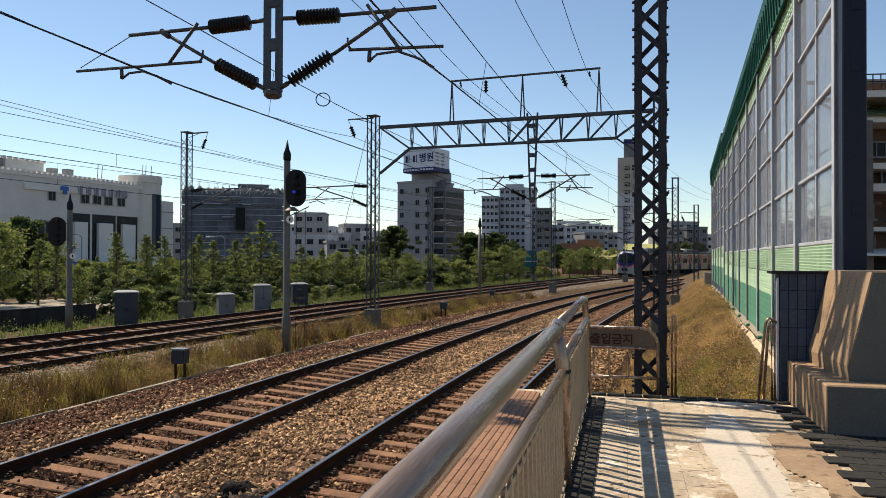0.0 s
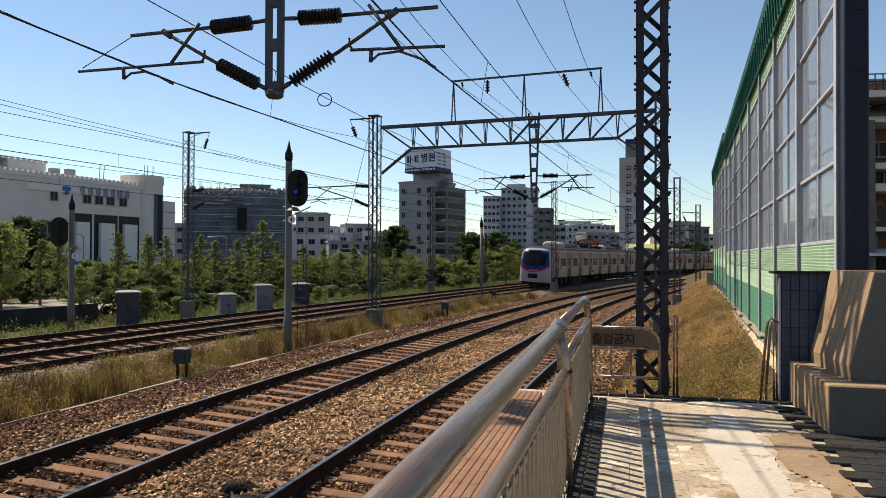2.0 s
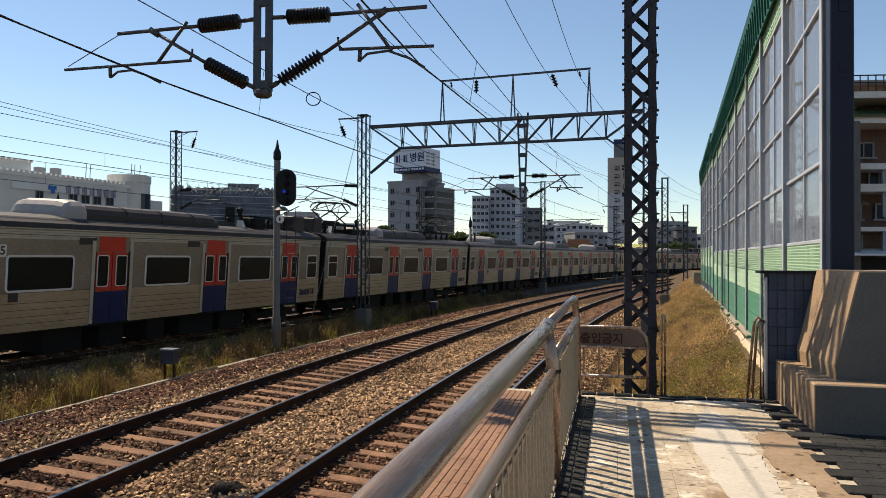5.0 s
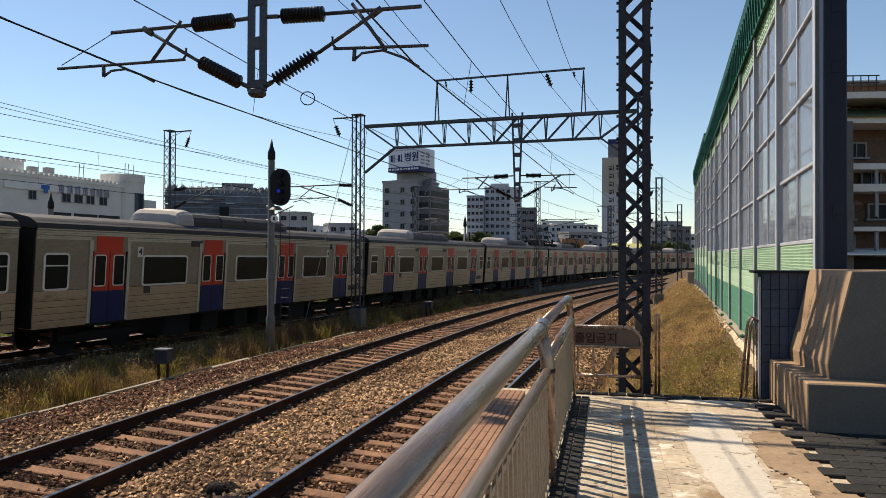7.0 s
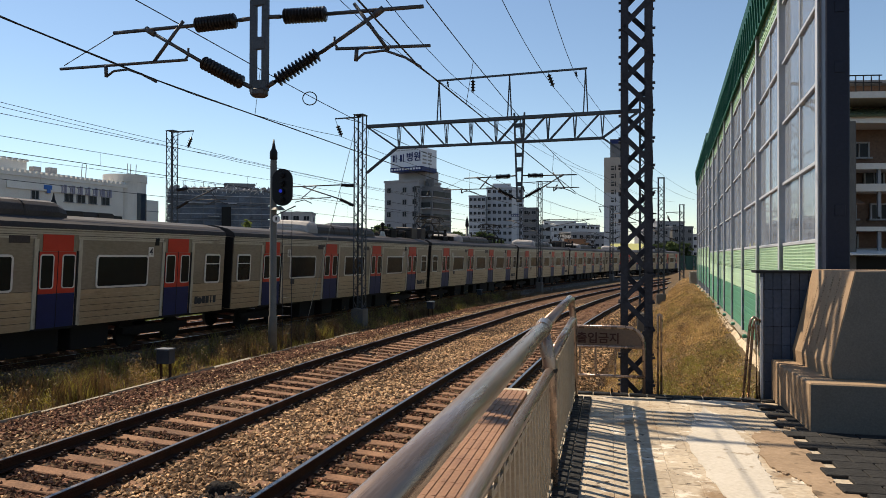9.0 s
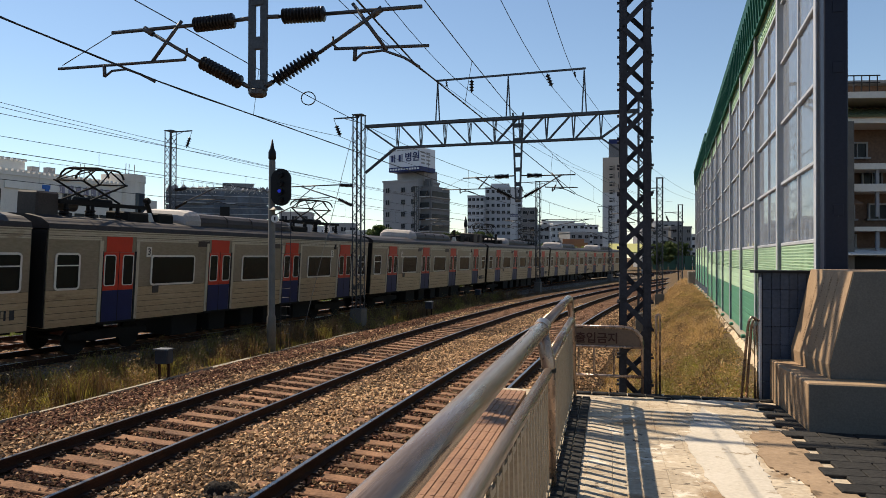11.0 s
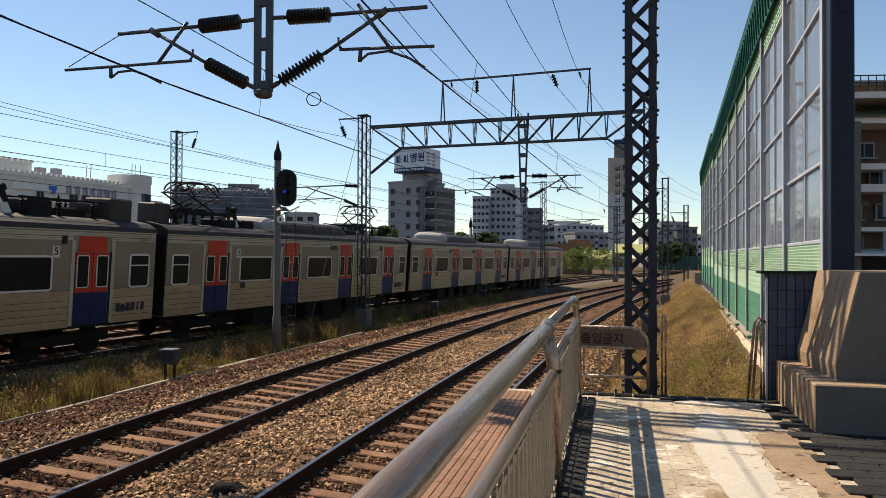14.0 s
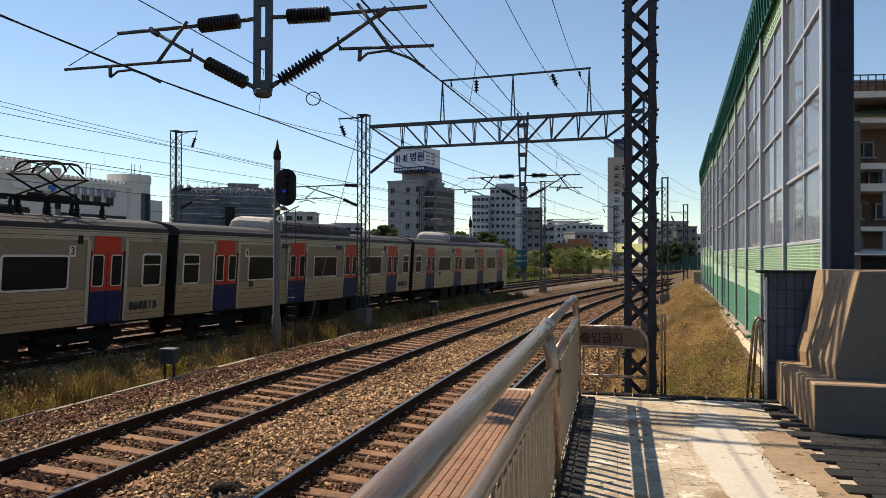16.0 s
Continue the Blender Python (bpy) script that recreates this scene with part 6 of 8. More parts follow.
        for x in (-1.16, 1.16):
            bm = bmesh.new()
            rod(bm, (x, -9.74, 2.02), (x * 0.99, -9.55, 2.02), 0.17, 18)
            ob = part("lamp_housing", bm, M_UNDER, car, "black round lamp housing")
            ob.matrix_basis = flip
            bm = bmesh.new()
            rod(bm, (x, -9.77, 2.0), (x * 0.99, -9.6, 2.0), 0.10, 16)
            rod(bm, (x * 1.05, -9.70, 2.2), (x * 1.04, -9.55, 2.2), 0.06, 14)
            ob = part("headlamp", bm, M_LAMP, car)
            ob.matrix_basis = flip
        bm = bmesh.new()
        for k in range(6):
            box(bm, (-0.4 + k * 0.16, -10.06 + 0.02 * abs(k - 2.5) / 2.5, 1.70), (0.11, 0.02, 0.11))
        ob = part("front_mark", bm, M_WHITE, car, "pale plain marking shapes")
        ob.matrix_basis = flip
        bm = bmesh.new()
        box(bm, (0.85, -9.93, 1.18), (0.16, 0.06, 0.2))
        box(bm, (-0.85, -9.93, 1.18), (0.16, 0.06, 0.2))
        ob = part("cable_socket", bm, M_UNDER, car)
        ob.matrix_basis = flip
        bm = bmesh.new()
        box(bm, (0, -9.35, 0.42), (2.5, 0.1, 0.36))
        ob = part("snow_guard", bm, M_UNDER, car)
        ob.matrix_basis = flip
    return car


def car_pose(s):
    tilt = Matrix.Rotation(math.atan2(CANT, 1.505), 4, "Y")
    return at(far_line, s, 0.0, Z3 + CANT / 2) @ tilt


plain_car = make_car()
panto_car = make_car(panto=(-1, 1), extra=" and pantographs")
gear_car = make_car(gear=1, extra=" and roof gear")
CARS = [make_car(cab=-1, gear=1, extra=" and a rounded cab"), panto_car, plain_car, copy_thing(plain_car, Matrix()), gear_car, copy_thing(panto_car, Matrix()), copy_thing(gear_car, Matrix()),
        copy_thing(panto_car, Matrix()), copy_thing(plain_car, Matrix()), make_car(cab=1, extra=" and a rounded cab")]
# ---------------------------------------------------------------- grass, shrubs and trees


def blades(name, mat, label, spots, seed, wid=0.012, lean=0.35):
    """Grass as many thin bent blades; spots gives (x, y, z, height)."""
    g = np.random.default_rng(seed)
    p = np.array(spots)
    n = len(p)
    a = g.uniform(0, 2 * np.pi, n)
    h = p[:, 3]
    w = wid * g.uniform(0.6, 1.4, n)
    dx, dy = np.cos(a), np.sin(a)
    b = g.uniform(0, 2 * np.pi, n)
    lx, ly = np.cos(b) * lean * h * g.uniform(0.2, 1, n), np.sin(b) * lean * h * g.uniform(0.2, 1, n)
    v = np.empty((n, 5, 3))
    for k, (f, s) in enumerate(((0, -1), (0, 1), (0.55, -0.8), (0.55, 0.8), (1, 0))):
        v[:, k, 0] = p[:, 0] + dx * w * s + lx * f ** 2
        v[:, k, 1] = p[:, 1] + dy * w * s + ly * f ** 2
        v[:, k, 2] = p[:, 2] + h * f * (1 - 0.12 * f)
    idx = (np.arange(n) * 5)[:, None]
    quads = (idx + np.array([[0, 1, 3, 2]])).tolist()
    tris = (idx + np.array([[2, 3, 4]])).tolist()
    me = bpy.data.meshes.new(name)
    me.from_pydata(v.reshape(-1, 3).tolist(), [], quads + tris)
    return tagged(mesh_part(name, me, mat), label, "grass", kind="stuff")


def strip_spots(line, s0, s1, l0, l1, n, h0, h1, seed, zf, tuft=0.0, power=1.6):
    g = np.random.default_rng(seed)
    out = []
    while len(out) < n:
        s = s0 + (s1 - s0) * g.random() ** power
        l = g.uniform(l0, l1)
        x, y, a = line(s, l)
        k = noise.noise(Vector((x * 0.55, y * 0.55, seed)))
        if k < -0.25 + tuft * g.random() or (l > 0 and off_wall(x, y) > apron_edge(y)) or (l > 0 and (y - 8.45) + 0.2525 * (x - 1.6) < 0.12):
            continue
        out.append((x, y, zf(x, y, l), g.uniform(h0, h1) * (0.75 + 0.6 * max(0, k))))
    return out


blades("dry_grass", M_GRASS, "tall dry brown grass between the brown track and the far tracks", strip_spots(near_line, 9, 75, -7.3, -4.45, 9000, 0.12, 0.42, 1, lambda x, y, l: -0.53, 0.2), 11, 0.007, 0.6)
blades("green_weeds", M_GRASSG, "yellow green weeds between the tracks", strip_spots(near_line, 9, 45, -7.3, -4.5, 6000, 0.12, 0.42, 2, lambda x, y, l: -0.53, 0.7), 12, 0.008, 0.6)
blades("dry_grass", M_STRAW, "thick dry golden grass on the bank under the noise barrier", strip_spots(near_line, 9.3, 75, 6.4, 13.0, 60000, 0.06, 0.22, 3, lambda x, y, l: ground_z(x, y) - 0.03, 0.15, 1.5), 13, 0.006, 1.5)
blades("dry_grass", M_TANWEED, "tan seeding grass on the bank", strip_spots(near_line, 9.3, 60, 6.4, 13.0, 16000, 0.1, 0.3, 8, lambda x, y, l: ground_z(x, y) - 0.03, 0.5, 1.7), 18, 0.006, 1.1)
blades("green_weeds", M_VERGE, "green grass verge beside the outermost track", strip_spots(far_line, 10, 130, -12.0, -6.7, 22000, 0.12, 0.45, 5, lambda x, y, l: -0.53, 0.1, 1.2), 15, 0.03)


def clump_spots(n, per, seed, h0, h1, l0=-7.2, l1=-4.6, zf=None, r=0.22):
    """Weeds in tall clumps along the near line."""
    g = np.random.default_rng(seed)
    out = []
    for _ in range(n):
        s, l = 9.4 + 50 * g.random() ** 1.5, g.uniform(l0, l1)
        hh = g.uniform(h0, h1)
        for _ in range(per):
            x, y, a = near_line(s + g.normal(0, r), l + g.normal(0, r))
            if l0 > 0 and (off_wall(x, y) > apron_edge(y) or (y - 8.45) + 0.2525 * (x - 1.6) < 0.12):
                continue
            out.append((x, y, zf(x, y) if zf else -0.53, hh * g.uniform(0.5, 1.1)))
    return out


blades("weed_clumps", M_GRASS, "tall brown seeding weeds in clumps between the tracks", clump_spots(150, 80, 31, 0.45, 1.0, r=0.15), 31, 0.008, 0.4)
blades("weed_clumps", M_GRASSG, "tall yellow green weeds in clumps between the tracks", clump_spots(80, 80, 32, 0.4, 0.9, r=0.16), 32, 0.008, 0.5)
blades("weed_clumps", M_STRAW, "dry straw tufts at the edge of the ballast", [q for q in clump_spots(90, 60, 36, 0.15, 0.4, -5.6, -4.3, r=0.2) if q[1] > 27], 36, 0.008, 0.8)
blades("weed_clumps", M_STRAW, "golden weeds in clumps on the bank", clump_spots(110, 80, 33, 0.15, 0.4, 6.5, 12.5, lambda x, y: ground_z(x, y) - 0.03, 0.3), 33, 0.006, 0.9)


def leafy_clumps(name, mat, label, spots, per, spread, size, seed):
    """Bushy weeds: every clump is a dome of small bent leaves on short stems."""
    g = np.random.default_rng(seed)
    p = np.repeat(np.array(spots), per, axis=0)
    n = len(p)
    d = g.normal(0, 1, (n, 3))
    d /= np.linalg.norm(d, axis=1)[:, None]
    r = g.random(n) ** 0.5
    c = p[:, :3] + d * r[:, None] * spread * np.array((1, 1, 0))
    c[:, 2] += p[:, 3] * (0.08 + 0.92 * np.abs(d[:, 2]) * r) * g.uniform(0.6, 1.1, n)
    a = g.normal(0, 1, (n, 3)) + (0, 0, 0.6)
    a /= np.linalg.norm(a, axis=1)[:, None]
    b = np.cross(a, g.normal(0, 1, (n, 3)))
    b /= np.linalg.norm(b, axis=1)[:, None]
    s = (size * g.uniform(0.5, 1.4, n))[:, None]
    v = np.stack((c - a * s, c - b * s * 0.38, c + a * s, c + b * s * 0.38), axis=1)
    me = bpy.data.meshes.new(name)
    me.from_pydata(v.reshape(-1, 3).tolist(), [], np.arange(n * 4).reshape(n, 4).tolist())
    return tagged(mesh_part(name, me, mat), label, "weeds", kind="stuff")


def bush_spots(n, seed, h0, h1, s1, l0, l1, bank):
    g = np.random.default_rng(seed)
    out = []
    while len(out) < n:
        x, y, a = near_line(9.3 + s1 * g.random() ** 1.5, g.uniform(l0, l1))
        if bank and (off_wall(x, y) > apron_edge(y) + 0.05 or (y - 8.45) + 0.2525 * (x - 1.6) < 0.3):
            continue
        out.append((x, y, ground_z(x, y) - 0.03 if bank else -0.53, g.uniform(h0, h1)))
    return out


for seed, mat, n, h, lab in ((51, M_STRAW, 420, 0.30, "dry golden bushy weeds on the bank"), (52, M_TANWEED, 420, 0.34, "tan bushy weeds on the bank"), (53, M_GRASSG, 260, 0.36, "olive green bushy weeds on the bank"), (57, M_GRASS, 230, 0.4, "dark brown withered weeds on the bank")):
    leafy_clumps("bushy_weeds", mat, lab, bush_spots(n, seed, 0.12, h, 34, 6.5, 12.6, True), 150, 0.26, 0.019, seed)
for seed, mat, n, lab in ((54, M_GRASS, 240, "brown bushy weeds between the tracks"), (55, M_GRASSG, 250, "olive yellow bushy weeds between the tracks"), (58, M_TANWEED, 240, "tan seed heads of the weeds between the tracks")):
    leafy_clumps("bushy_weeds", mat, lab, bush_spots(n, seed, 0.3, 0.95, 45, -7.2, -4.75, False), 170, 0.22, 0.026, seed)
leafy_clumps("bushy_weeds", M_GRASSG, "taller olive weeds beside the platform end", bush_spots(260, 59, 0.2, 0.5, 9, 6.5, 10.5, True), 170, 0.24, 0.018, 59)
leafy_clumps("bushy_weeds", M_GRASS, "taller dark weeds beside the platform end", bush_spots(150, 60, 0.2, 0.5, 9, 6.5, 10.5, True), 170, 0.24, 0.018, 60)
leafy_clumps("low_verge_plants", M_VERGE, "low green leafy plants along the outermost track", [(*far_line(14 + 0.42 * k, -8.2 - 2.2 * ((k * 0.618) % 1))[:2], -0.53, 0.25 + 0.5 * ((k * 0.37) % 1)) for k in range(240)], 110, 0.5, 0.05, 56)


def leaf_cloud(bm_v, bm_f, centre, rad, n, size, g, flat=1.0):
    """Leaves as small bent diamonds scattered through an uneven clump."""
    for _ in range(n):
        d = g.normal(0, 1, 3)
        d /= np.linalg.norm(d)
        r = rad * g.random() ** 0.45
        c = centre + d * r * (1, 1, flat)
        a = g.normal(0, 1, 3)
        a /= np.linalg.norm(a)
        b = np.cross(a, g.normal(0, 1, 3))
        b /= np.linalg.norm(b)
        s = size * g.uniform(0.6, 1.3)
        o = len(bm_v)
        nn = np.cross(a, b) * s * 0.2
        bm_v += [c - a * s, c - b * s * 0.5 + nn, c + a * s, c + b * s * 0.5 + nn]
        bm_f.append((o, o + 1, o + 2, o + 3))


def make_tree(name, label, height, crown, shape, leaves, mat, seed, size=0.12, group="lineside trees", trunk_share=0.25):
    g = np.random.default_rng(seed)
    t = thing(name, label, "tree" if "tree" in name else "shrub", group)
    bm = bmesh.new()
    pts = [Vector((0, 0, -0.3))]
    for k in range(1, 7):
        pts.append(Vector((g.normal(0, 0.03) * height * 0.2, g.normal(0, 0.03) * height * 0.2, height * 0.92 * k / 6)))
    for k, (a, b) in enumerate(zip(pts, pts[1:])):
        r0 = 0.022 * height * (1 - k / 6.5)
        rod(bm, a, b, max(0.015, r0), 7, max(0.01, 0.022 * height * (1 - (k + 1) / 6.5)))
    V, F = [], []
    nb = {"cone": 46, "round": 34, "bush": 18}[shape]
    for k in range(nb):
        f = (k + 0.5) / nb
        z = height * (trunk_share + (1 - trunk_share) * f)
        if shape == "cone":
            reach = crown * (1.08 - f) ** 0.8 * g.uniform(0.35, 1.15)
            cl = crown * g.uniform(0.09, 0.20)
        elif shape == "round":
            reach = crown * math.sqrt(max(0.03, 1 - (2 * f - 0.9) ** 2)) * g.uniform(0.3, 0.95)
            cl = crown * g.uniform(0.18, 0.36)
        else:
            reach = crown * g.uniform(0.2, 1.0) * (1.1 - 0.6 * f)
            cl = crown * g.uniform(0.2, 0.38)
        a = k * 2.4 + g.uniform(-0.5, 0.5)
        tip = Vector((math.cos(a) * reach, math.sin(a) * reach, z + g.uniform(-0.05, 0.3) * reach))
        rod(bm, (0, 0, max(0.1, z - 0.4 * reach)), tip, 0.006 * height, 5, 0.004)
        for q in (0.5, 0.8, 1.05):
            leaf_cloud(V, F, np.array(tip) * (q, q, 1) + (0, 0, (q - 0.5) * 0.25 * reach) + g.normal(0, 0.05 * crown, 3), cl * g.uniform(0.6, 1.1), int(leaves / nb / 3), size, g, 0.5)
    part("trunk", bm, M_BARK, t)
    me = bpy.data.meshes.new("crown")
    me.from_pydata([tuple(v) for v in V], [], F)
    mesh_part("crown", me, mat, t)
    return t


def place(src, x, y, z=-0.5, rz=0.0, k=1.0):
    return copy_thing(src, pose(x, y, z, 0, 0, rz) @ Matrix.Scale(k, 4))


TREE_A = make_tree("young_tree", "slim young tree with bright green layered leaves", 4.9, 1.3, "cone", 3000, M_LEAF, 1, 0.075)
TREE_B = make_tree("young_tree", "slender airy young tree with thin green foliage", 5.0, 1.15, "cone", 1700, M_LEAF, 2, 0.085)
TREE_C = make_tree("round_tree", "dense dark green round street tree", 6.5, 3.0, "round", 8000, M_LEAFD, 3, 0.19)
TREE_D = make_tree("broad_tree", "loose yellow green broadleaf tree", 4.8, 1.9, "round", 3400, M_LEAF, 4, 0.10)
BUSH_A = make_tree("shrub", "leafy green shrub with an uneven outline", 1.5, 1.15, "bush", 2200, M_LEAF, 5, 0.085, "verge shrubs", 0.12)
BUSH_B = make_tree("shrub", "dense dark green hedge shrub", 1.4, 1.2, "bush", 2400, M_LEAFD, 6, 0.09, "verge shrubs", 0.10)


# u is the tangent of the bearing from the platform end, d the distance ahead
for src, u, d, k in ((TREE_B, -0.560, 46, 0.85), (TREE_D, -0.615, 38, 1.0), (TREE_B, -0.535, 52, 0.95), (TREE_B, -0.452, 48, 0.95), (TREE_D, -0.505, 39, 0.55), (TREE_A, -0.410, 54, 0.98), (TREE_B, -0.385, 56, 0.95),
                     (TREE_A, -0.345, 50, 0.82), (TREE_A, -0.318, 55, 0.9), (TREE_B, -0.338, 60, 1.0), (TREE_A, -0.287, 55, 0.92), (TREE_A, -0.252, 56, 1.22), (TREE_A, -0.270, 60, 1.0), (TREE_B, -0.232, 60, 0.9), (TREE_A, -0.195, 62, 0.85),
                     (TREE_A, -0.168, 60, 0.8), (TREE_D, -0.145, 64, 0.75), (TREE_A, -0.125, 62, 0.85), (TREE_D, -0.10, 66, 0.7), (TREE_B, -0.07, 70, 0.8), (TREE_D, -0.05, 74, 0.72), (TREE_C, -0.068, 92, 1.05), (TREE_C, -0.095, 105, 0.8),
                     (TREE_D, -0.015, 80, 0.75), (TREE_C, 0.036, 100, 0.98), (TREE_C, 0.072, 108, 1.02), (TREE_C, 0.095, 112, 0.85), (TREE_D, 0.055, 84, 0.9), (TREE_D, 0.085, 88, 0.95), (TREE_D, 0.105, 90, 0.85), (TREE_C, 0.158, 135, 0.85),
                     (TREE_D, 0.14, 96, 0.85), (TREE_D, 0.175, 104, 0.9), (TREE_D, 0.195, 110, 0.95), (TREE_D, 0.215, 118, 1.0), (TREE_D, 0.235, 126, 1.0), (TREE_C, 0.20, 122, 0.75), (TREE_D, -0.63, 45, 1.1), (TREE_D, 0.255, 135, 1.0),
                     (TREE_C, 0.335, 190, 1.1), (TREE_C, 0.32, 180, 1.0), (TREE_C, 0.352, 200, 1.1)):
    place(src, u * d, d, -0.5, (u * 5000) % 360, k)
for src in (TREE_A, TREE_B, TREE_C, TREE_D):
    src.matrix_basis = pose(-70 + 3.1 * len(src.name), 60 + (7 if "round" in src.name else 0) + (13 if "broad" in src.name else 0) + (5 if src is TREE_B else 0), -0.5)
g = random.Random(21)
first = [True, True]
for i in range(150):
    s = 18 + 105 * (i / 150) ** 1.15 + g.uniform(-0.7, 0.7)
    row = i % 3
    l = (-9.3, -10.9, -13.2)[row] + g.uniform(-0.7, 0.7)
    x, y, a = far_line(s, l - 0.02 * s)
    if (s < 33 and row < 2) or (x / y < -0.39 and y < 62 and not (-0.46 < x / y < -0.40 and y < 50)):
        continue
    b = 1 if g.random() < (0.2, 0.6, 0.95)[row] else 0
    src = (BUSH_A, BUSH_B)[b]
    k = g.uniform(0.55, 1.0) * (0.75, 1.0, 1.35)[row]
    if first[b]:
        src.matrix_basis, first[b] = pose(x, y, -0.5, 0, 0, g.uniform(0, 360)), False
    else:
        place(src, x, y, -0.5, g.uniform(0, 360), k)

for i in range(16):
    u = -0.61 + 0.0145 * i + g.uniform(-0.006, 0.006)
    d = g.uniform(47, 60)
    place(BUSH_B if i % 3 else BUSH_A, u * d, d, -0.5, g.uniform(0, 360), g.uniform(0.9, 1.5))
for i in range(70):
    u = -0.62 + 0.66 * i / 70 + g.uniform(-0.01, 0.01)
    d = g.uniform(50, 62) + 25 * (i / 70) + (9 if u < -0.38 else 0)
    if i % 4 == 3:
        place(g.choice((TREE_B, TREE_D, TREE_A)), u * d * 1.15, d * 1.15, -0.5, g.uniform(0, 360), g.uniform(0.5, 0.75))
    else:
        place(g.choice((BUSH_A, BUSH_B)), u * d, d, -0.5, g.uniform(0, 360), g.uniform(1.2, 2.0))
# ---------------------------------------------------------------- buildings beyond the line
M_CREAM = shade("cream_render", (0.66, 0.63, 0.58), (0.54, 0.51, 0.47), 0.85, scale=0.3, fine=6, bump=0.05)
M_CREAML = shade("light_panel", (0.72, 0.70, 0.66), (0.60, 0.58, 0.545), 0.8, scale=0.3, fine=6, bump=0.05)
M_WINDOW = shade("dark_window", (0.02, 0.024, 0.03), (0.012, 0.015, 0.02), 0.25, scale=0.3, fine=2, bump=0, spec=0.12)
M_BLUEGL = shade("blue_grey_glass", (0.03, 0.045, 0.065), (0.02, 0.03, 0.045), 0.2, scale=0.4, fine=3, bump=0, spec=0.25)
M_NET = shade("scaffold_net", (0.165, 0.19, 0.23), (0.09, 0.108, 0.135), 0.9, scale=0.5, fine=4, bump=0.3, vary=0.15)
M_GREYW = shade("grey_render", (0.30, 0.305, 0.32), (0.23, 0.235, 0.25), 0.85, scale=0.25, fine=6, bump=0.05)
M_GREYD = shade("dark_grey_render", (0.18, 0.185, 0.195), (0.13, 0.135, 0.145), 0.85, scale=0.25, fine=6, bump=0.05)
M_APT = shade("apartment_white", (0.5, 0.515, 0.54), (0.4, 0.415, 0.44), 0.85, scale=0.2, fine=6, bump=0.03)
M_BEIGE = shade("beige_tower", (0.42, 0.375, 0.33), (0.34, 0.30, 0.265), 0.85, scale=0.2, fine=6, bump=0.03)
M_ORANGE = shade("orange_render", (0.27, 0.145, 0.085), (0.2, 0.105, 0.06), 0.8, scale=0.4, fine=6, bump=0.05)
M_YELLOW = shade("yellow_awning", (0.44, 0.43, 0.17), (0.35, 0.34, 0.13), 0.6, scale=0.6, fine=8, bump=0.03)
M_TEAL = shade("teal_container", (0.03, 0.17, 0.20), (0.02, 0.12, 0.15), 0.5, scale=0.6, fine=8, bump=0.03)
M_SIGNBOARD = shade("white_signboard", (0.62, 0.66, 0.72), (0.54, 0.58, 0.65), 0.4, scale=0.4, fine=8, bump=0)
M_SIGNMAUVE = shade("sign_mauve", (0.3, 0.29, 0.36), (0.24, 0.23, 0.29), 0.5, bump=0)
M_NAVY = shade("sign_navy", (0.02, 0.035, 0.13), (0.015, 0.025, 0.10), 0.5, bump=0)
M_SITEGREEN = shade("dull_green_sheet", (0.05, 0.11, 0.085), (0.032, 0.075, 0.058), 0.7, scale=1, fine=10, bump=0.1)
M_ROOFT = shade("brown_roof", (0.20, 0.115, 0.075), (0.13, 0.075, 0.05), 0.8, scale=1, fine=10, bump=0.1)
M_SIGNBLUE = shade("sign_blue", (0.04, 0.15, 0.45), (0.03, 0.11, 0.36), 0.5, bump=0)


def block(t, name, c, s, mat, label="", bevel=0.0):
    bm = bmesh.new()
    box(bm, c, s)
    if bevel:
        bev(bm, bevel)
    return part(name, bm, mat, t, label)


WIN = {}


def window(t, w, h, m, mat=None, frame=0.08):
    """Recess-framed window: dark pane with a frame and a sill."""
    key = (round(w, 2), round(h, 2))
    if key not in WIN:
        bm = bmesh.new()
        box(bm, (0, -0.03, 0), (w, 0.06, h))
        pane = bpy.data.meshes.new("pane")
        bm.to_mesh(pane)
        bm.free()
        bm = bmesh.new()
        for x in (-w / 2, 0, w / 2):
            box(bm, (x, -0.06, 0), (frame if x else frame * 0.6, 0.12, h + frame))
        box(bm, (0, -0.06, h / 2), (w, 0.12, frame))
        box(bm, (0, -0.10, -h / 2), (w + 0.3, 0.2, frame))
        fr = bpy.data.meshes.new("window_frame")
        bm.to_mesh(fr)
        bm.free()
        WIN[key] = (pane, fr)
    win = mesh_part("window", WIN[key][0], mat or M_WINDOW, t)
    win.matrix_basis = m
    mesh_part("window_frame", WIN[key][1], M_GREYW, win)
    return win


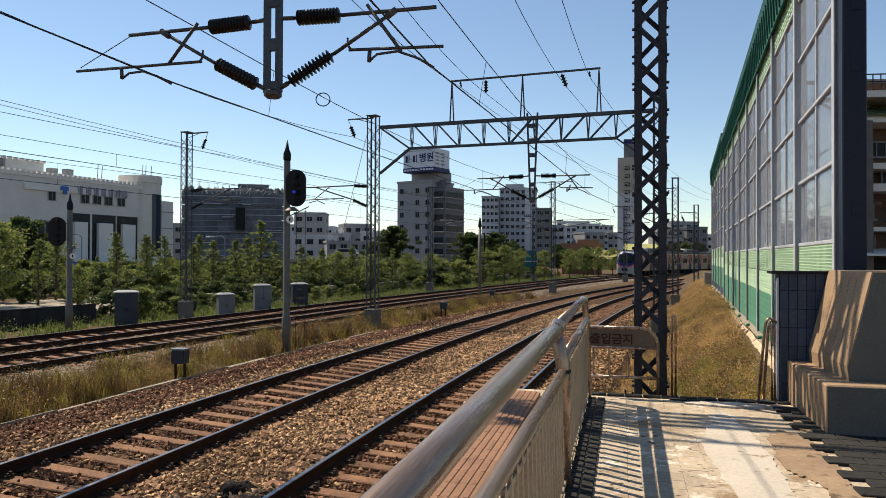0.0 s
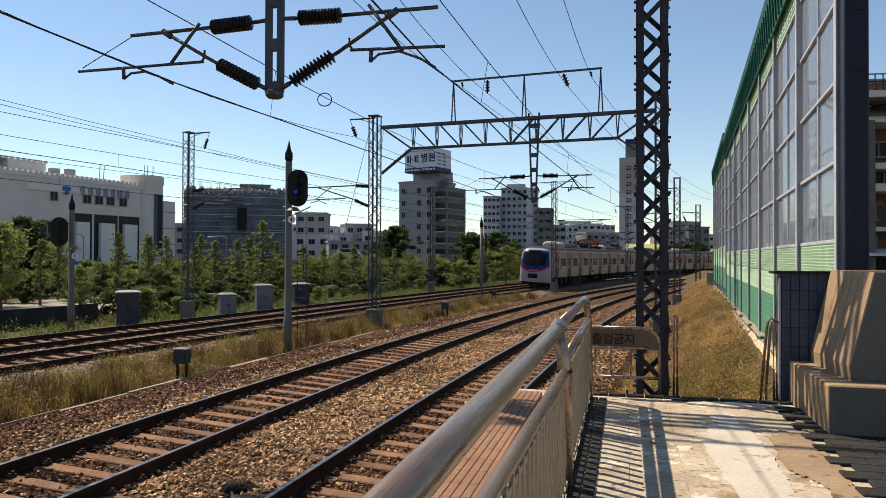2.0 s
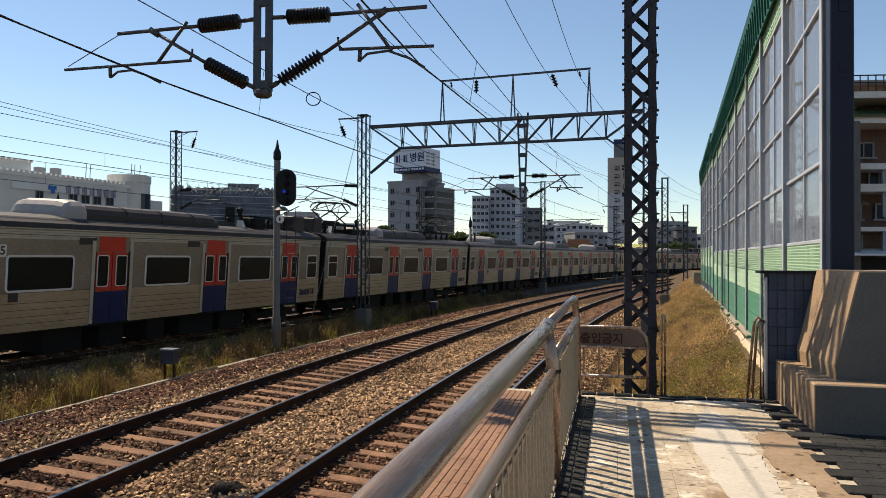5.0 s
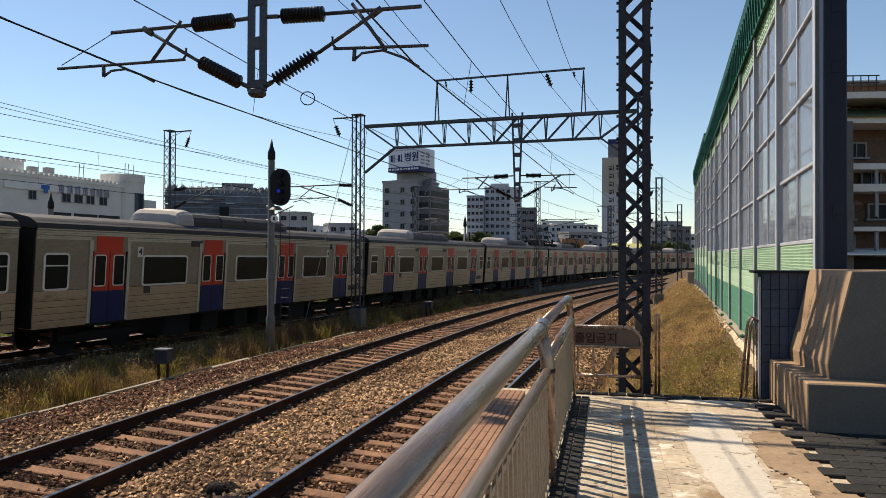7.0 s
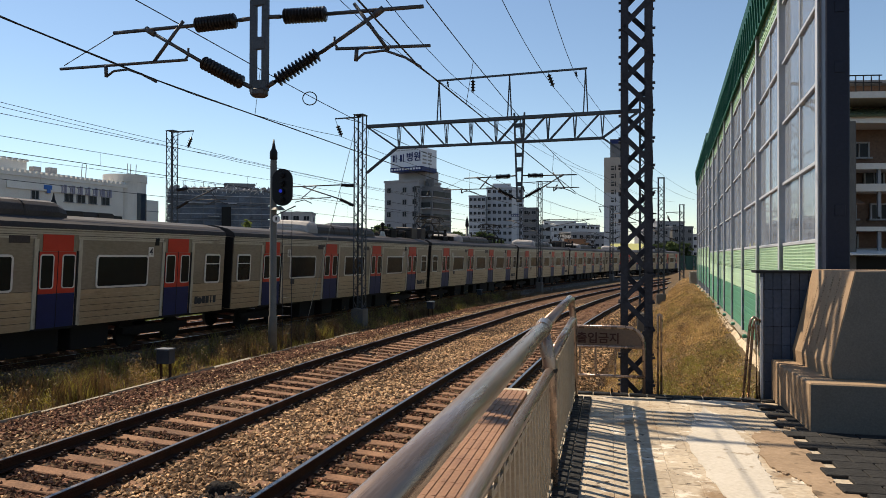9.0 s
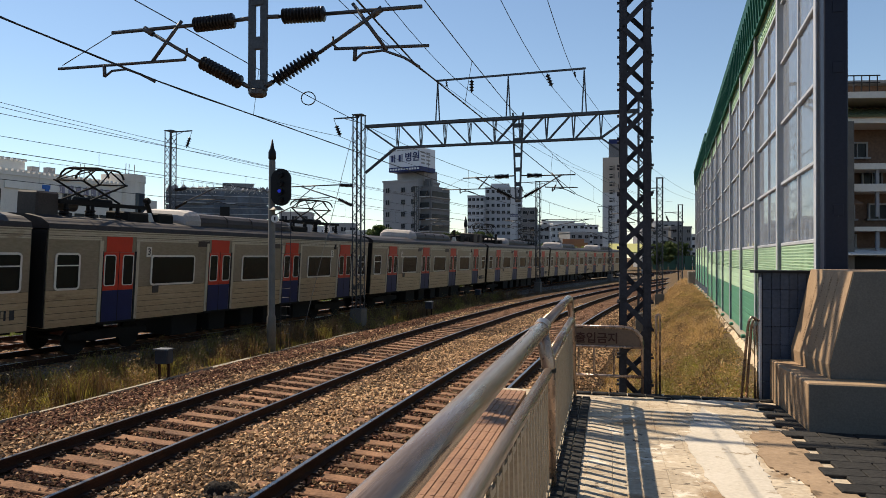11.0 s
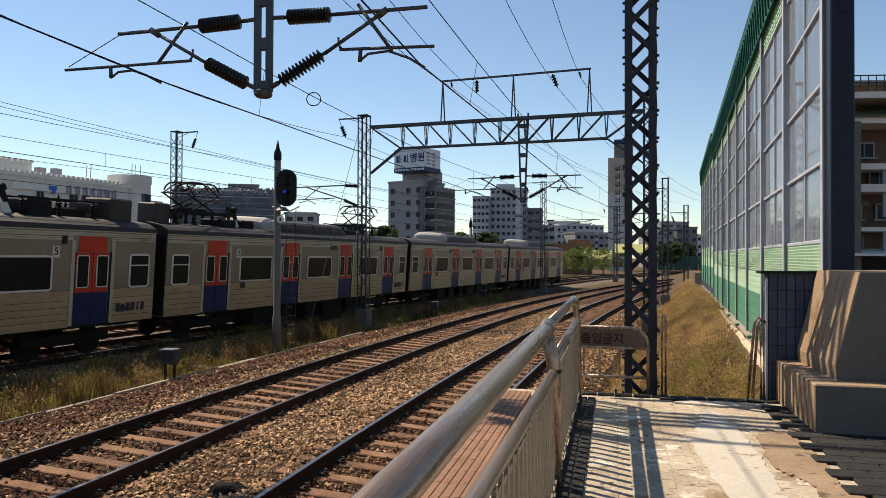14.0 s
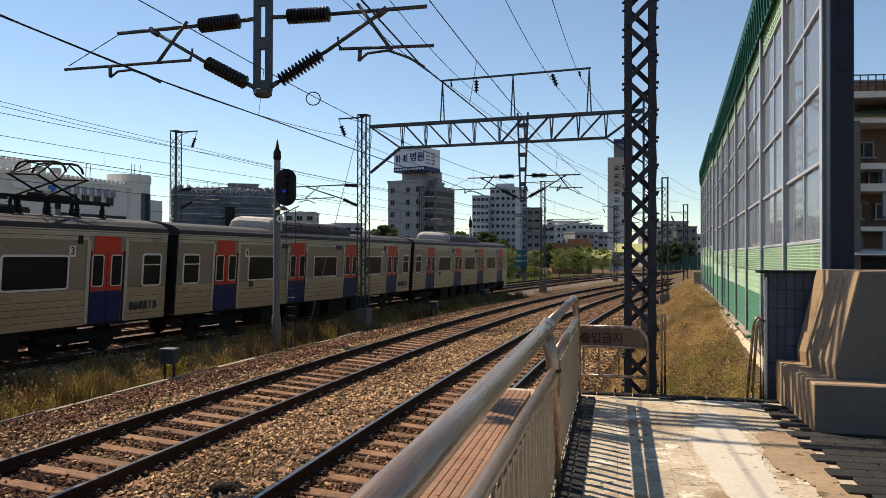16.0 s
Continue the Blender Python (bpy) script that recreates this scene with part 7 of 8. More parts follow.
def make_mall():
    """Cream shopping building; local x runs along the front, the front faces -y."""
    m = Matrix.Translation((-58.8, 96.0, -0.5)) @ Matrix.Rotation(radians(68.2), 4, "Z")
    t = thing("shopping_building", "cream rendered shopping building with tall dark bays and a corner tower", "building", m=m)
    block(t, "front_wall", (3.5, 9, 7.2), (41, 18, 14.4), M_CREAM)
    block(t, "parapet", (4, 0.3, 14.55), (42, 0.9, 0.5), M_CREAML)
    for k in range(46):
        block(t, "merlon", (-14 + k * 0.85, 0.0, 14.95), (0.45, 0.5, 0.35), M_CREAML)
    block(t, "rooftop_hall", (-4, 9, 15.6), (24, 14, 2.0), M_CREAML)
    for k in range(28):
        block(t, "merlon", (-15.6 + k * 0.87, 2.0, 16.75), (0.45, 0.5, 0.35), M_CREAML)
    block(t, "sign_band", (11, -0.12, 12.95), (15.5, 0.24, 0.95), M_CREAML)
    for k, (x, w) in enumerate(((9.6, 1.3), (12.3, 0.9), (13.8, 0.9), (15.2, 0.9), (16.6, 0.9), (18.0, 0.9), (19.4, 0.9), (20.8, 0.9))):
        if k == 0:
            block(t, "sign_shape", (x, -0.3, 13.05), (w, 0.12, 0.6), M_SIGNBLUE)
            block(t, "sign_shape", (x + 0.1, -0.32, 12.6), (w * 0.45, 0.12, 0.8), M_SIGNBLUE)
        else:
            for dx, dz, ww, hh in ((-0.25, 0.35, 0.5, 0.17), (-0.25, -0.05, 0.2, 0.6), (0.12, 0.0, 0.17, 1.25), (0.38, 0.0, 0.17, 1.25), (-0.05, -0.5, 0.7, 0.17)):
                block(t, "sign_shape", (x + dx, -0.3, 13.05 + dz), (ww, 0.12, hh), M_SIGNMAUVE)
    for x in (7.7, 13.4, 15.6, 17.8, 20.3):
        window(t, 1.5 if x > 10 else 1.2, 1.25, pose(x, 0, 12.0 - 0.2))
    window(t, 2.4, 4.6, pose(6.6, 0, 5.9), frame=0.2)
    for x0, x1 in ((10.6, 14.3), (14.8, 19.2), (19.5, 23.7)):
        bay = block(t, "dark_bay", ((x0 + x1) / 2, -0.05, 5.4), (x1 - x0, 0.10, 8.4), M_WINDOW)
        block(t, "pillar_panel", ((x0 + x1) / 2 - 0.1, -0.35, 4.6), ((x1 - x0) * 0.62, 0.5, 7.4), M_CREAML)
    block(t, "blue_awning", (14.5, -1.2, 1.9), (13, 2.2, 1.0), M_SIGNBLUE)
    bm = bmesh.new()
    lathe(bm, [(3.3, 0), (3.3, 15.4), (3.45, 15.4), (3.45, 16.6), (3.2, 16.6)], 28, Matrix.Translation((26.8, 2.4, 0)))
    part("corner_tower", bm, M_CREAM, t, smooth=False)
    bm = bmesh.new()
    lathe(bm, [(3.36, 3.2), (3.36, 13.6)], 28, Matrix.Translation((26.8, 2.4, 0)))
    geo = [f for f in bm.faces if f.calc_center_median().y > 1.2 or f.calc_center_median().x < 26.0]
    bmesh.ops.delete(bm, geom=geo, context="FACES")
    part("tower_glass", bm, M_BLUEGL, t, "tall blue grey glass strip")
    block(t, "side_wing", (31.0, 5.0, 6.4), (4.0, 8, 12.8), M_CREAML)
    for k in range(4):
        block(t, "wing_joint", (31.0, 0.95, 2.5 + k * 2.8), (4.05, 0.1, 0.15), M_GREYW)
    for x, h in ((1.5, 2.0), (9.8, 1.4), (12.5, 1.6)):
        block(t, "roof_unit", (x, 2.5, 15.0 + h / 2), (1.2, 1.0, h * 0.6), M_GREYW)
    for x in (17.0, 17.8, 26.2, 26.9, 28.1):
        bm = bmesh.new()
        rod(bm, (x, 1.5, 14.5), (x + 0.2, 1.5, 17.4 if x < 20 else 18.6), 0.06, 6)
        part("antenna", bm, M_GREYW, t)
    return t


make_mall()


def tower(name, u, d, w, depth, h, mat, turn, label, floors, cols, wsize=(1.4, 1.3), side_cols=0, cat="building", z0=-0.5, group=""):
    """Block of floors with framed windows on the front and on one side. u: bearing of its front centre, d: distance."""
    t = thing(name, label, cat, group, m=pose(u * d, d, z0, 0, 0, turn))
    block(t, "wall_block", (0, depth / 2, h / 2), (w, depth, h), mat)
    block(t, "parapet", (0, depth / 2, h + 0.2), (w + 0.3, depth + 0.3, 0.5), mat)
    fl = h / floors
    for k in range(floors):
        for c in range(cols):
            x = -w / 2 + w * (c + 0.5) / cols
            window(t, min(wsize[0], w / cols * 0.8), wsize[1], pose(x, 0, fl * (k + 0.55)))
        for c in range(side_cols):
            y = depth * (c + 0.5) / side_cols
            window(t, min(wsize[0], depth / side_cols * 0.8), wsize[1], Matrix.Translation((w / 2, y, fl * (k + 0.55))) @ Matrix.Rotation(math.pi / 2, 4, "Z"))
    return t


def make_wrapped():
    t = thing("scaffolded_building", "building under work wrapped in grey scaffold netting", "building", m=pose(-37.5, 130, -0.5, 0, 0, 14))
    block(t, "core", (0, 6.5, 7.3), (16.5, 12, 14.6), M_GREYD)
    g2 = random.Random(8)
    for i in range(9):
        for k in range(6):
            w, h = 1.96, 2.4
            bm = bmesh.new()
            n = 6
            grid = [[bm.verts.new((-8.9 + i * 2 + w * a / n, -0.6 + 0.22 * g2.uniform(-1, 1), k * 2.48 + h * b / n)) for b in range(n + 1)] for a in range(n + 1)]
            for a in range(n):
                for b in range(n):
                    bm.faces.new((grid[a][b], grid[a + 1][b], grid[a + 1][b + 1], grid[a][b + 1]))
            part("net_panel", bm, M_NET, t, smooth=True)
    for i in range(5):
        for k in range(6):
            bm = bmesh.new()
            box(bm, (9.3, 1.2 + i * 2.3, 1.2 + k * 2.48), (0.08, 2.2, 2.35))
            part("net_panel", bm, M_NET, t)
    for i in range(10):
        bm = bmesh.new()
        rod(bm, (-8.9 + i * 2, -0.95, 0), (-8.9 + i * 2, -0.95, 15.6 + g2.uniform(0, 0.9)), 0.04, 6)
        part("scaffold_pole", bm, M_GREYD, t)
    for k in range(14):
        bm = bmesh.new()
        z = 1.2 + k * 1.06
        rod(bm, (-9, -0.95, z + g2.uniform(-0.1, 0.1)), (9.2, -0.95, z + g2.uniform(-0.1, 0.1)), 0.06, 6)
        part("scaffold_ledger", bm, M_GREYW if k % 3 else M_APT, t)
    for k in range(16):
        block(t, "plank", (g2.uniform(-8, 8), -1.0, 3.4 + g2.randrange(5) * 2.3), (g2.uniform(1.2, 3.0), 0.5, 0.12), M_APT)
    block(t, "roof_hut", (3.2, 5, 15.8), (5.5, 5, 1.6), M_GREYD)
    for k in range(22):
        bm = bmesh.new()
        x = -8.6 + 0.8 * k
        rod(bm, (x, -0.9 + g2.uniform(-0.2, 0.4), 14.4), (x + g2.uniform(-1.4, 1.4), -0.4 + g2.uniform(-0.4, 1.2), 15.4 + g2.uniform(0, 1.3)), 0.045, 5)
        part("loose_pole", bm, M_CREAML, t)
    for k in range(9):
        bm = bmesh.new()
        n, w, h = 6, 1.9, 1.1
        grid = [[bm.verts.new((-8.8 + k * 1.98 + w * a / n, -0.5 + 0.3 * g2.uniform(-1, 1), 14.5 + g2.uniform(-0.1, 0.1) + (h * g2.uniform(0.5, 1.2)) * b / 3)) for b in range(4)] for a in range(n + 1)]
        for a in range(n):
            for b in range(3):
                bm.faces.new((grid[a][b], grid[a + 1][b], grid[a + 1][b + 1], grid[a][b + 1]))
        part("torn_net", bm, M_GREYW, t, "pale torn sheet along the top")
    block(t, "debris_chute", (1.0, -1.3, 10), (1.6, 0.6, 4.0), M_RUBBER)
    return t


make_wrapped()


def make_hospital():
    d = 165
    t = thing("hospital_building", "grey hospital building with a white rooftop sign box", "building", m=pose(-0.040 * d, d, -0.5, 0, 0, -32))
    w, dep, h = 9.4, 9.5, 20.2
    block(t, "wall_block", (0, dep / 2, h / 2), (w, dep, h), M_GREYW)
    block(t, "wing", (w / 2 + 1.3, dep / 2 + 1, h / 2 - 0.5), (2.6, dep - 1, h - 1), M_GREYD)
    block(t, "parapet", (0, dep / 2, h + 0.25), (w + 0.3, dep + 0.3, 0.5), M_GREYW)
    for k in range(7):
        for x in (-3.4, 0.9, 3.6):
            window(t, 1.1, 1.2, pose(x, 0, 1.9 + k * 2.75))
        block(t, "window_band", (w / 2 + 1.3, 0.97, 1.9 + k * 2.6), (2.3, 0.12, 1.15), M_WINDOW)
        block(t, "band_ledge", (w / 2 + 1.3, 0.85, 1.15 + k * 2.6), (2.6, 0.4, 0.2), M_APT)
    for k in range(7):
        block(t, "window_band", (w / 2 + 2.62, dep / 2 + 1, 1.9 + k * 2.6), (0.12, dep - 2.2, 1.25), M_WINDOW)
        block(t, "band_ledge", (w / 2 + 2.7, dep / 2 + 1, 1.15 + k * 2.6), (0.4, dep - 1.2, 0.22), M_GREYW)
    block(t, "stair_head", (1.6, dep / 2, h + 1.5), (7.4, 5.6, 2.6), M_GREYW)
    board = block(t, "sign_box", (2.0, 2.0, h + 5.3), (8.4, 6.4, 4.4), M_SIGNBOARD, "white illuminated style sign box")
    block(t, "sign_skirt", (2.0, 2.0, h + 2.75), (8.5, 6.5, 1.0), M_NAVY)
    for k in range(11):
        block(t, "sign_bar", (-1.7 + k * 0.74, -1.28, h + 2.78), (0.5, 0.05, 0.42), M_SIGNBOARD)
    for k in range(9):
        block(t, "sign_line", (-1.2 + k * 0.7, -1.24, h + 7.05), (0.5, 0.05, 0.2), M_GREYW)
    for x in (-1.3, 0.7):
        block(t, "sign_shape", (x, -1.24, h + 5.3), (0.55, 0.06, 1.5), M_NAVY)
        block(t, "sign_shape", (x + 0.65, -1.24, h + 5.3), (0.22, 0.06, 1.8), M_NAVY)
    text_part("sign_lettering", "병원", 2.2, M_NAVY, t, Matrix.Translation((4.1, -1.24, h + 5.3)) @ Matrix.Rotation(math.pi / 2, 4, "X"), depth=0.03)
    for k in range(8):
        block(t, "side_sign_bar", (6.23, 0.0 + (k % 2) * 2.2, h + 4.0 + (k // 2) * 0.8), (0.05, 1.6, 0.35), M_GREYW)
    for k in range(5):
        block(t, "roof_unit", (5.0 + k * 0.5, 2.5, h - 0.3), (0.3, 0.3, 2.0), M_GREYD)
    return t


make_hospital()
# distance haze is painted into this bluish wall colour
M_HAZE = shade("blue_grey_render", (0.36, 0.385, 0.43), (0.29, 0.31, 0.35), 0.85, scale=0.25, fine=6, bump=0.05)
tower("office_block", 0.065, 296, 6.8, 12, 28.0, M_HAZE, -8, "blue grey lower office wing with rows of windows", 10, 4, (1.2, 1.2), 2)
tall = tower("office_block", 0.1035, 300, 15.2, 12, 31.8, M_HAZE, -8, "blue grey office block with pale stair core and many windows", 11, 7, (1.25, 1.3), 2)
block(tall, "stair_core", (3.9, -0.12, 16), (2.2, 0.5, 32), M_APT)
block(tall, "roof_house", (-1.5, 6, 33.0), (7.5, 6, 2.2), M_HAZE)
block(tall, "wall_sign", (4.4, -0.42, 20.5), (3.4, 0.14, 1.0), M_NAVY, "small dark sign with unreadable marks")
for k in range(4):
    block(tall, "sign_mark", (3.2 + k * 0.8, -0.52, 20.5), (0.5, 0.06, 0.5), M_APT)
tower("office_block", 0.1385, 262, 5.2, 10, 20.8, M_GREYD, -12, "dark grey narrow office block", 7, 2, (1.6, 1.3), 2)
g = random.Random(33)
for u, d, w, h, mat in ((0.165, 300, 12, 16, M_APT), (0.195, 310, 14, 17.5, M_APT), (0.225, 320, 12, 14, M_APT), (0.245, 300, 10, 13, M_GREYW), (0.315, 240, 9, 13, M_GREYW), (0.335, 250, 11, 15.5, M_GREYW), (0.352, 245, 8, 13.5, M_GREYD), (0.37, 280, 9, 12, M_APT),
                        (-0.185, 190, 8, 14.5, M_GREYW), (-0.155, 200, 9, 9.5, M_APT), (-0.20, 170, 14, 8.0, M_APT), (-0.118, 210, 8, 12.5, M_GREYW), (-0.09, 185, 9, 9.5, M_APT), (-0.235, 195, 10, 8, M_GREYW), (-0.13, 165, 10, 6.5, M_GREYW),
                        (-0.30, 230, 12, 10, M_APT), (-0.26, 240, 11, 12, M_GREYW), (-0.22, 250, 10, 14, M_APT), (-0.17, 240, 9, 13, M_APT), (-0.14, 250, 9, 11.5, M_GREYW), (-0.105, 240, 10, 10.5, M_APT), (-0.075, 260, 9, 12, M_GREYW), (0.045, 250, 8, 10.5, M_GREYW), (0.06, 290, 9, 12, M_APT), (0.21, 260, 8, 12, M_GREYW), (0.18, 360, 16, 21, M_APT), (0.215, 380, 16, 20, M_APT), (0.03, 240, 9, 7.5, M_APT), (0.015, 260, 10, 8.5, M_APT), (-0.36, 200, 10, 12, M_GREYW), (0.155, 270, 7, 15, M_APT)):
    tower("town_building", u, d, w, 9, h, mat, g.uniform(-30, 20), "distant plain town building with small windows", max(3, round(h / 2.9)), max(3, round(w / 2.6)), (1.5, 1.2), 1, group="town buildings")


def make_sign_tower():
    d = 175
    t = thing("corner_tower_building", "tall beige building with a vertical row of dark lettering", "building", m=pose(0.2575 * d, d, -0.5, 0, 0, -14))
    block(t, "wall_block", (0, 5, 13.8), (5.4, 10, 27.6), M_BEIGE)
    block(t, "lower_cladding", (0, -0.05, 9.5), (5.45, 0.1, 19), M_APT)
    block(t, "roof_house", (1.0, 4, 30.0), (4.5, 5, 4.6), M_GREYD)
    block(t, "roof_band", (1.0, 1.45, 31.6), (4.6, 0.1, 0.9), M_NAVY)
    for k in range(10):
        z = 25.0 - k * 1.95
        for dx, dz, w, h in ((-0.25, 0.35, 0.75, 0.18), (0.45, 0.0, 0.2, 1.15), (-0.25, -0.3, 0.75, 0.4)):
            block(t, "letter_shape", (-0.45 + dx, -0.14, z + dz), (w, 0.1, h), M_LOGO)
    for k in range(8):
        window(t, 1.2, 1.4, pose(1.6, 0, 3 + k * 2.9))
    return t


make_sign_tower()
house = tower("orange_house", 0.192, 140, 7.6, 8, 5.6, M_ORANGE, -12, "orange brown rendered house with small windows", 2, 3, (1.1, 0.9), 2, "house")
block(house, "roof_terrace", (1.2, 3.5, 6.2), (4.2, 4, 1.2), M_ORANGE)
tent = thing("market_awning", "pale yellow awning roofs over a market hall", "awning", m=pose(0.228 * 132, 132, -0.5, 0, 0, -15))
bm = bmesh.new()
loft(bm, [[Vector((x, y, z)) for y, z in ((0, 3.0), (2.5, 4.6), (5, 3.0), (5, 2.8), (2.5, 4.4), (0, 2.8))] for x in (-2.6, 2.4)])
part("canopy", bm, M_YELLOW, tent)
block(tent, "front_skirt", (-0.1, -0.05, 2.0), (5, 0.1, 1.9), M_YELLOW)
bm = bmesh.new()
loft(bm, [[Vector((x, y, z)) for y, z in ((0, 4.2), (3, 5.8), (6, 4.2), (6, 4.0), (3, 5.6), (0, 4.0))] for x in (2.8, 9.0)])
part("canopy", bm, M_YELLOW, tent)
for x in (-2.4, 2.3, 8.8):
    for y in (0.2, 4.8):
        block(tent, "post", (x, y, 1.5), (0.12, 0.12, 3.0), M_GREYW)
cont = thing("site_container", "teal metal site container with a pale band", "container", m=pose(0.118 * 118, 118, -0.5, 0, 0, -10))
block(cont, "body", (0, 1.2, 2.2), (2.9, 2.4, 4.4), M_TEAL)
for k in range(9):
    block(cont, "rib", (-1.28 + k * 0.32, -0.03, 2.2), (0.1, 0.06, 4.2), M_TEAL)
block(cont, "band", (0, -0.05, 2.6), (2.92, 0.08, 0.2), M_APT)

# low walls and fences along the verge
wall = thing("verge_wall", "low dark retaining wall along the green verge", "wall", kind="structure")
for k in range(26):
    part("wall_panel", sweep(far_line, [(-12.9, -0.7), (-12.6, -0.7), (-12.6, 0.35), (-12.9, 0.35)], 40 + k * 3, 42.94 + k * 3, 1.5), M_CONC, wall)
fence = thing("board_fence", "dark corrugated board fence beside the weeds", "fence", kind="structure")
for k in range(40):
    part("board", sweep(far_line, [(-10.35, -0.7), (-10.29 - 0.03 * (k % 2), -0.7), (-10.29 - 0.03 * (k % 2), 0.42), (-10.35, 0.42)], 18.0 + k * 0.4, 18.38 + k * 0.4, 0.4), M_FENCE, fence)
path = part("service_road", sweep(far_line, [(-27.0, -0.6), (-13.5, -0.6), (-13.5, -0.40), (-27.0, -0.40)], -20, 58, 3), M_CONC)
tagged(path, "pale concrete service road behind the fence", "road", kind="structure")
site = thing("site_fence", "dull green sheet fence beyond the curving tracks", "fence", kind="structure")
for k in range(14):
    bm = bmesh.new()
    box(bm, (58.0 + k * 2.0, 190 - 0.4 * k + 0.05 * (k % 2), 1.2), (1.96, 0.08, 4.0))
    part("sheet", bm, M_SITEGREEN, site)
# parked vehicles behind the trees
def make_van(m, mat, label):
    t = thing("parked_van", label, "van", "parked vehicles", m=m)
    bm = bmesh.new()
    loft(bm, [[Vector((x, y, z)) for y, z in ((-2.3, 0.4), (-2.35, 0.95), (-1.5, 1.15), (-0.9, 1.95), (2.2, 2.0), (2.35, 1.1), (2.3, 0.4))] for x in (-0.9, 0.9)])
    bev(bm, 0.06, 2)
    part("body", bm, mat, t, smooth=False)
    for sg in (-1, 1):
        block(t, "side_window", (sg * 0.91, 0.5, 1.55), (0.02, 2.8, 0.5), M_WINDOW)
        for y in (-1.4, 1.4):
            bm = bmesh.new()
            rod(bm, (sg * 0.75, y, 0.33), (sg * 0.92, y, 0.33), 0.33, 16)
            part("wheel", bm, M_RUBBER, t)
    return t


make_van(pose(-0.13 * 128, 128, 2.3, 0, 0, 70), M_WHITE, "white van parked on the raised lot behind the trees")
lot = thing("parking_deck", "low grey parking deck behind the trees", "parking deck", m=pose(-0.15 * 126, 126, -0.5, 0, 0, 5))
block(lot, "deck", (0, 4, 2.55), (30, 10, 0.5), M_CONC)
for k in range(6):
    block(lot, "deck_post", (-13 + k * 5.2, -0.5, 1.2), (0.4, 0.4, 2.4), M_CONC)
block(lot, "back_wall", (0, 8.6, 1.2), (29, 0.3, 2.4), M_GREYD)


def make_street_lamp(m, h):
    t = thing("street_lamp", "slim grey street lamp with a curved arm", "street lamp", "street lamps", m=m)
    bm = bmesh.new()
    tube(bm, [(0, 0, 0), (0, 0, h - 0.4), (0.15, 0, h - 0.1), (0.5, 0, h), (1.7, 0, h - 0.1)], 0.06, 8)
    part("pole", bm, M_GREYW, t, smooth=True)
    bm = bmesh.new()
    lathe(bm, [(0.05, -0.05), (0.16, 0.02), (0.12, 0.12), (0.03, 0.15)], 10, Matrix.Translation((1.85, 0, h - 0.15)) @ Matrix.Diagonal((2, 1, 1, 1)))
    part("lamp_head", bm, M_APT, t, smooth=True)
    return t


lamp = make_street_lamp(pose(-0.50 * 75, 75, -0.5, 0, 0, 180), 5.5)
copy_thing(lamp, pose(-0.302 * 80, 80, -0.5, 0, 0, 180))
copy_thing(lamp, pose(-0.015 * 100, 100, -0.5, 0, 0, 180))

# house behind the barrier on the platform side
M_BROWNWALL = shade("brown_render", (0.19, 0.12, 0.09), (0.09, 0.06, 0.045), 0.85, scale=0.6, fine=8, bump=0.1)
M_GREENTILE = shade("mossy_roof_tile", (0.10, 0.115, 0.06), (0.05, 0.06, 0.03), 0.8, scale=1.5, fine=14, bump=0.4)


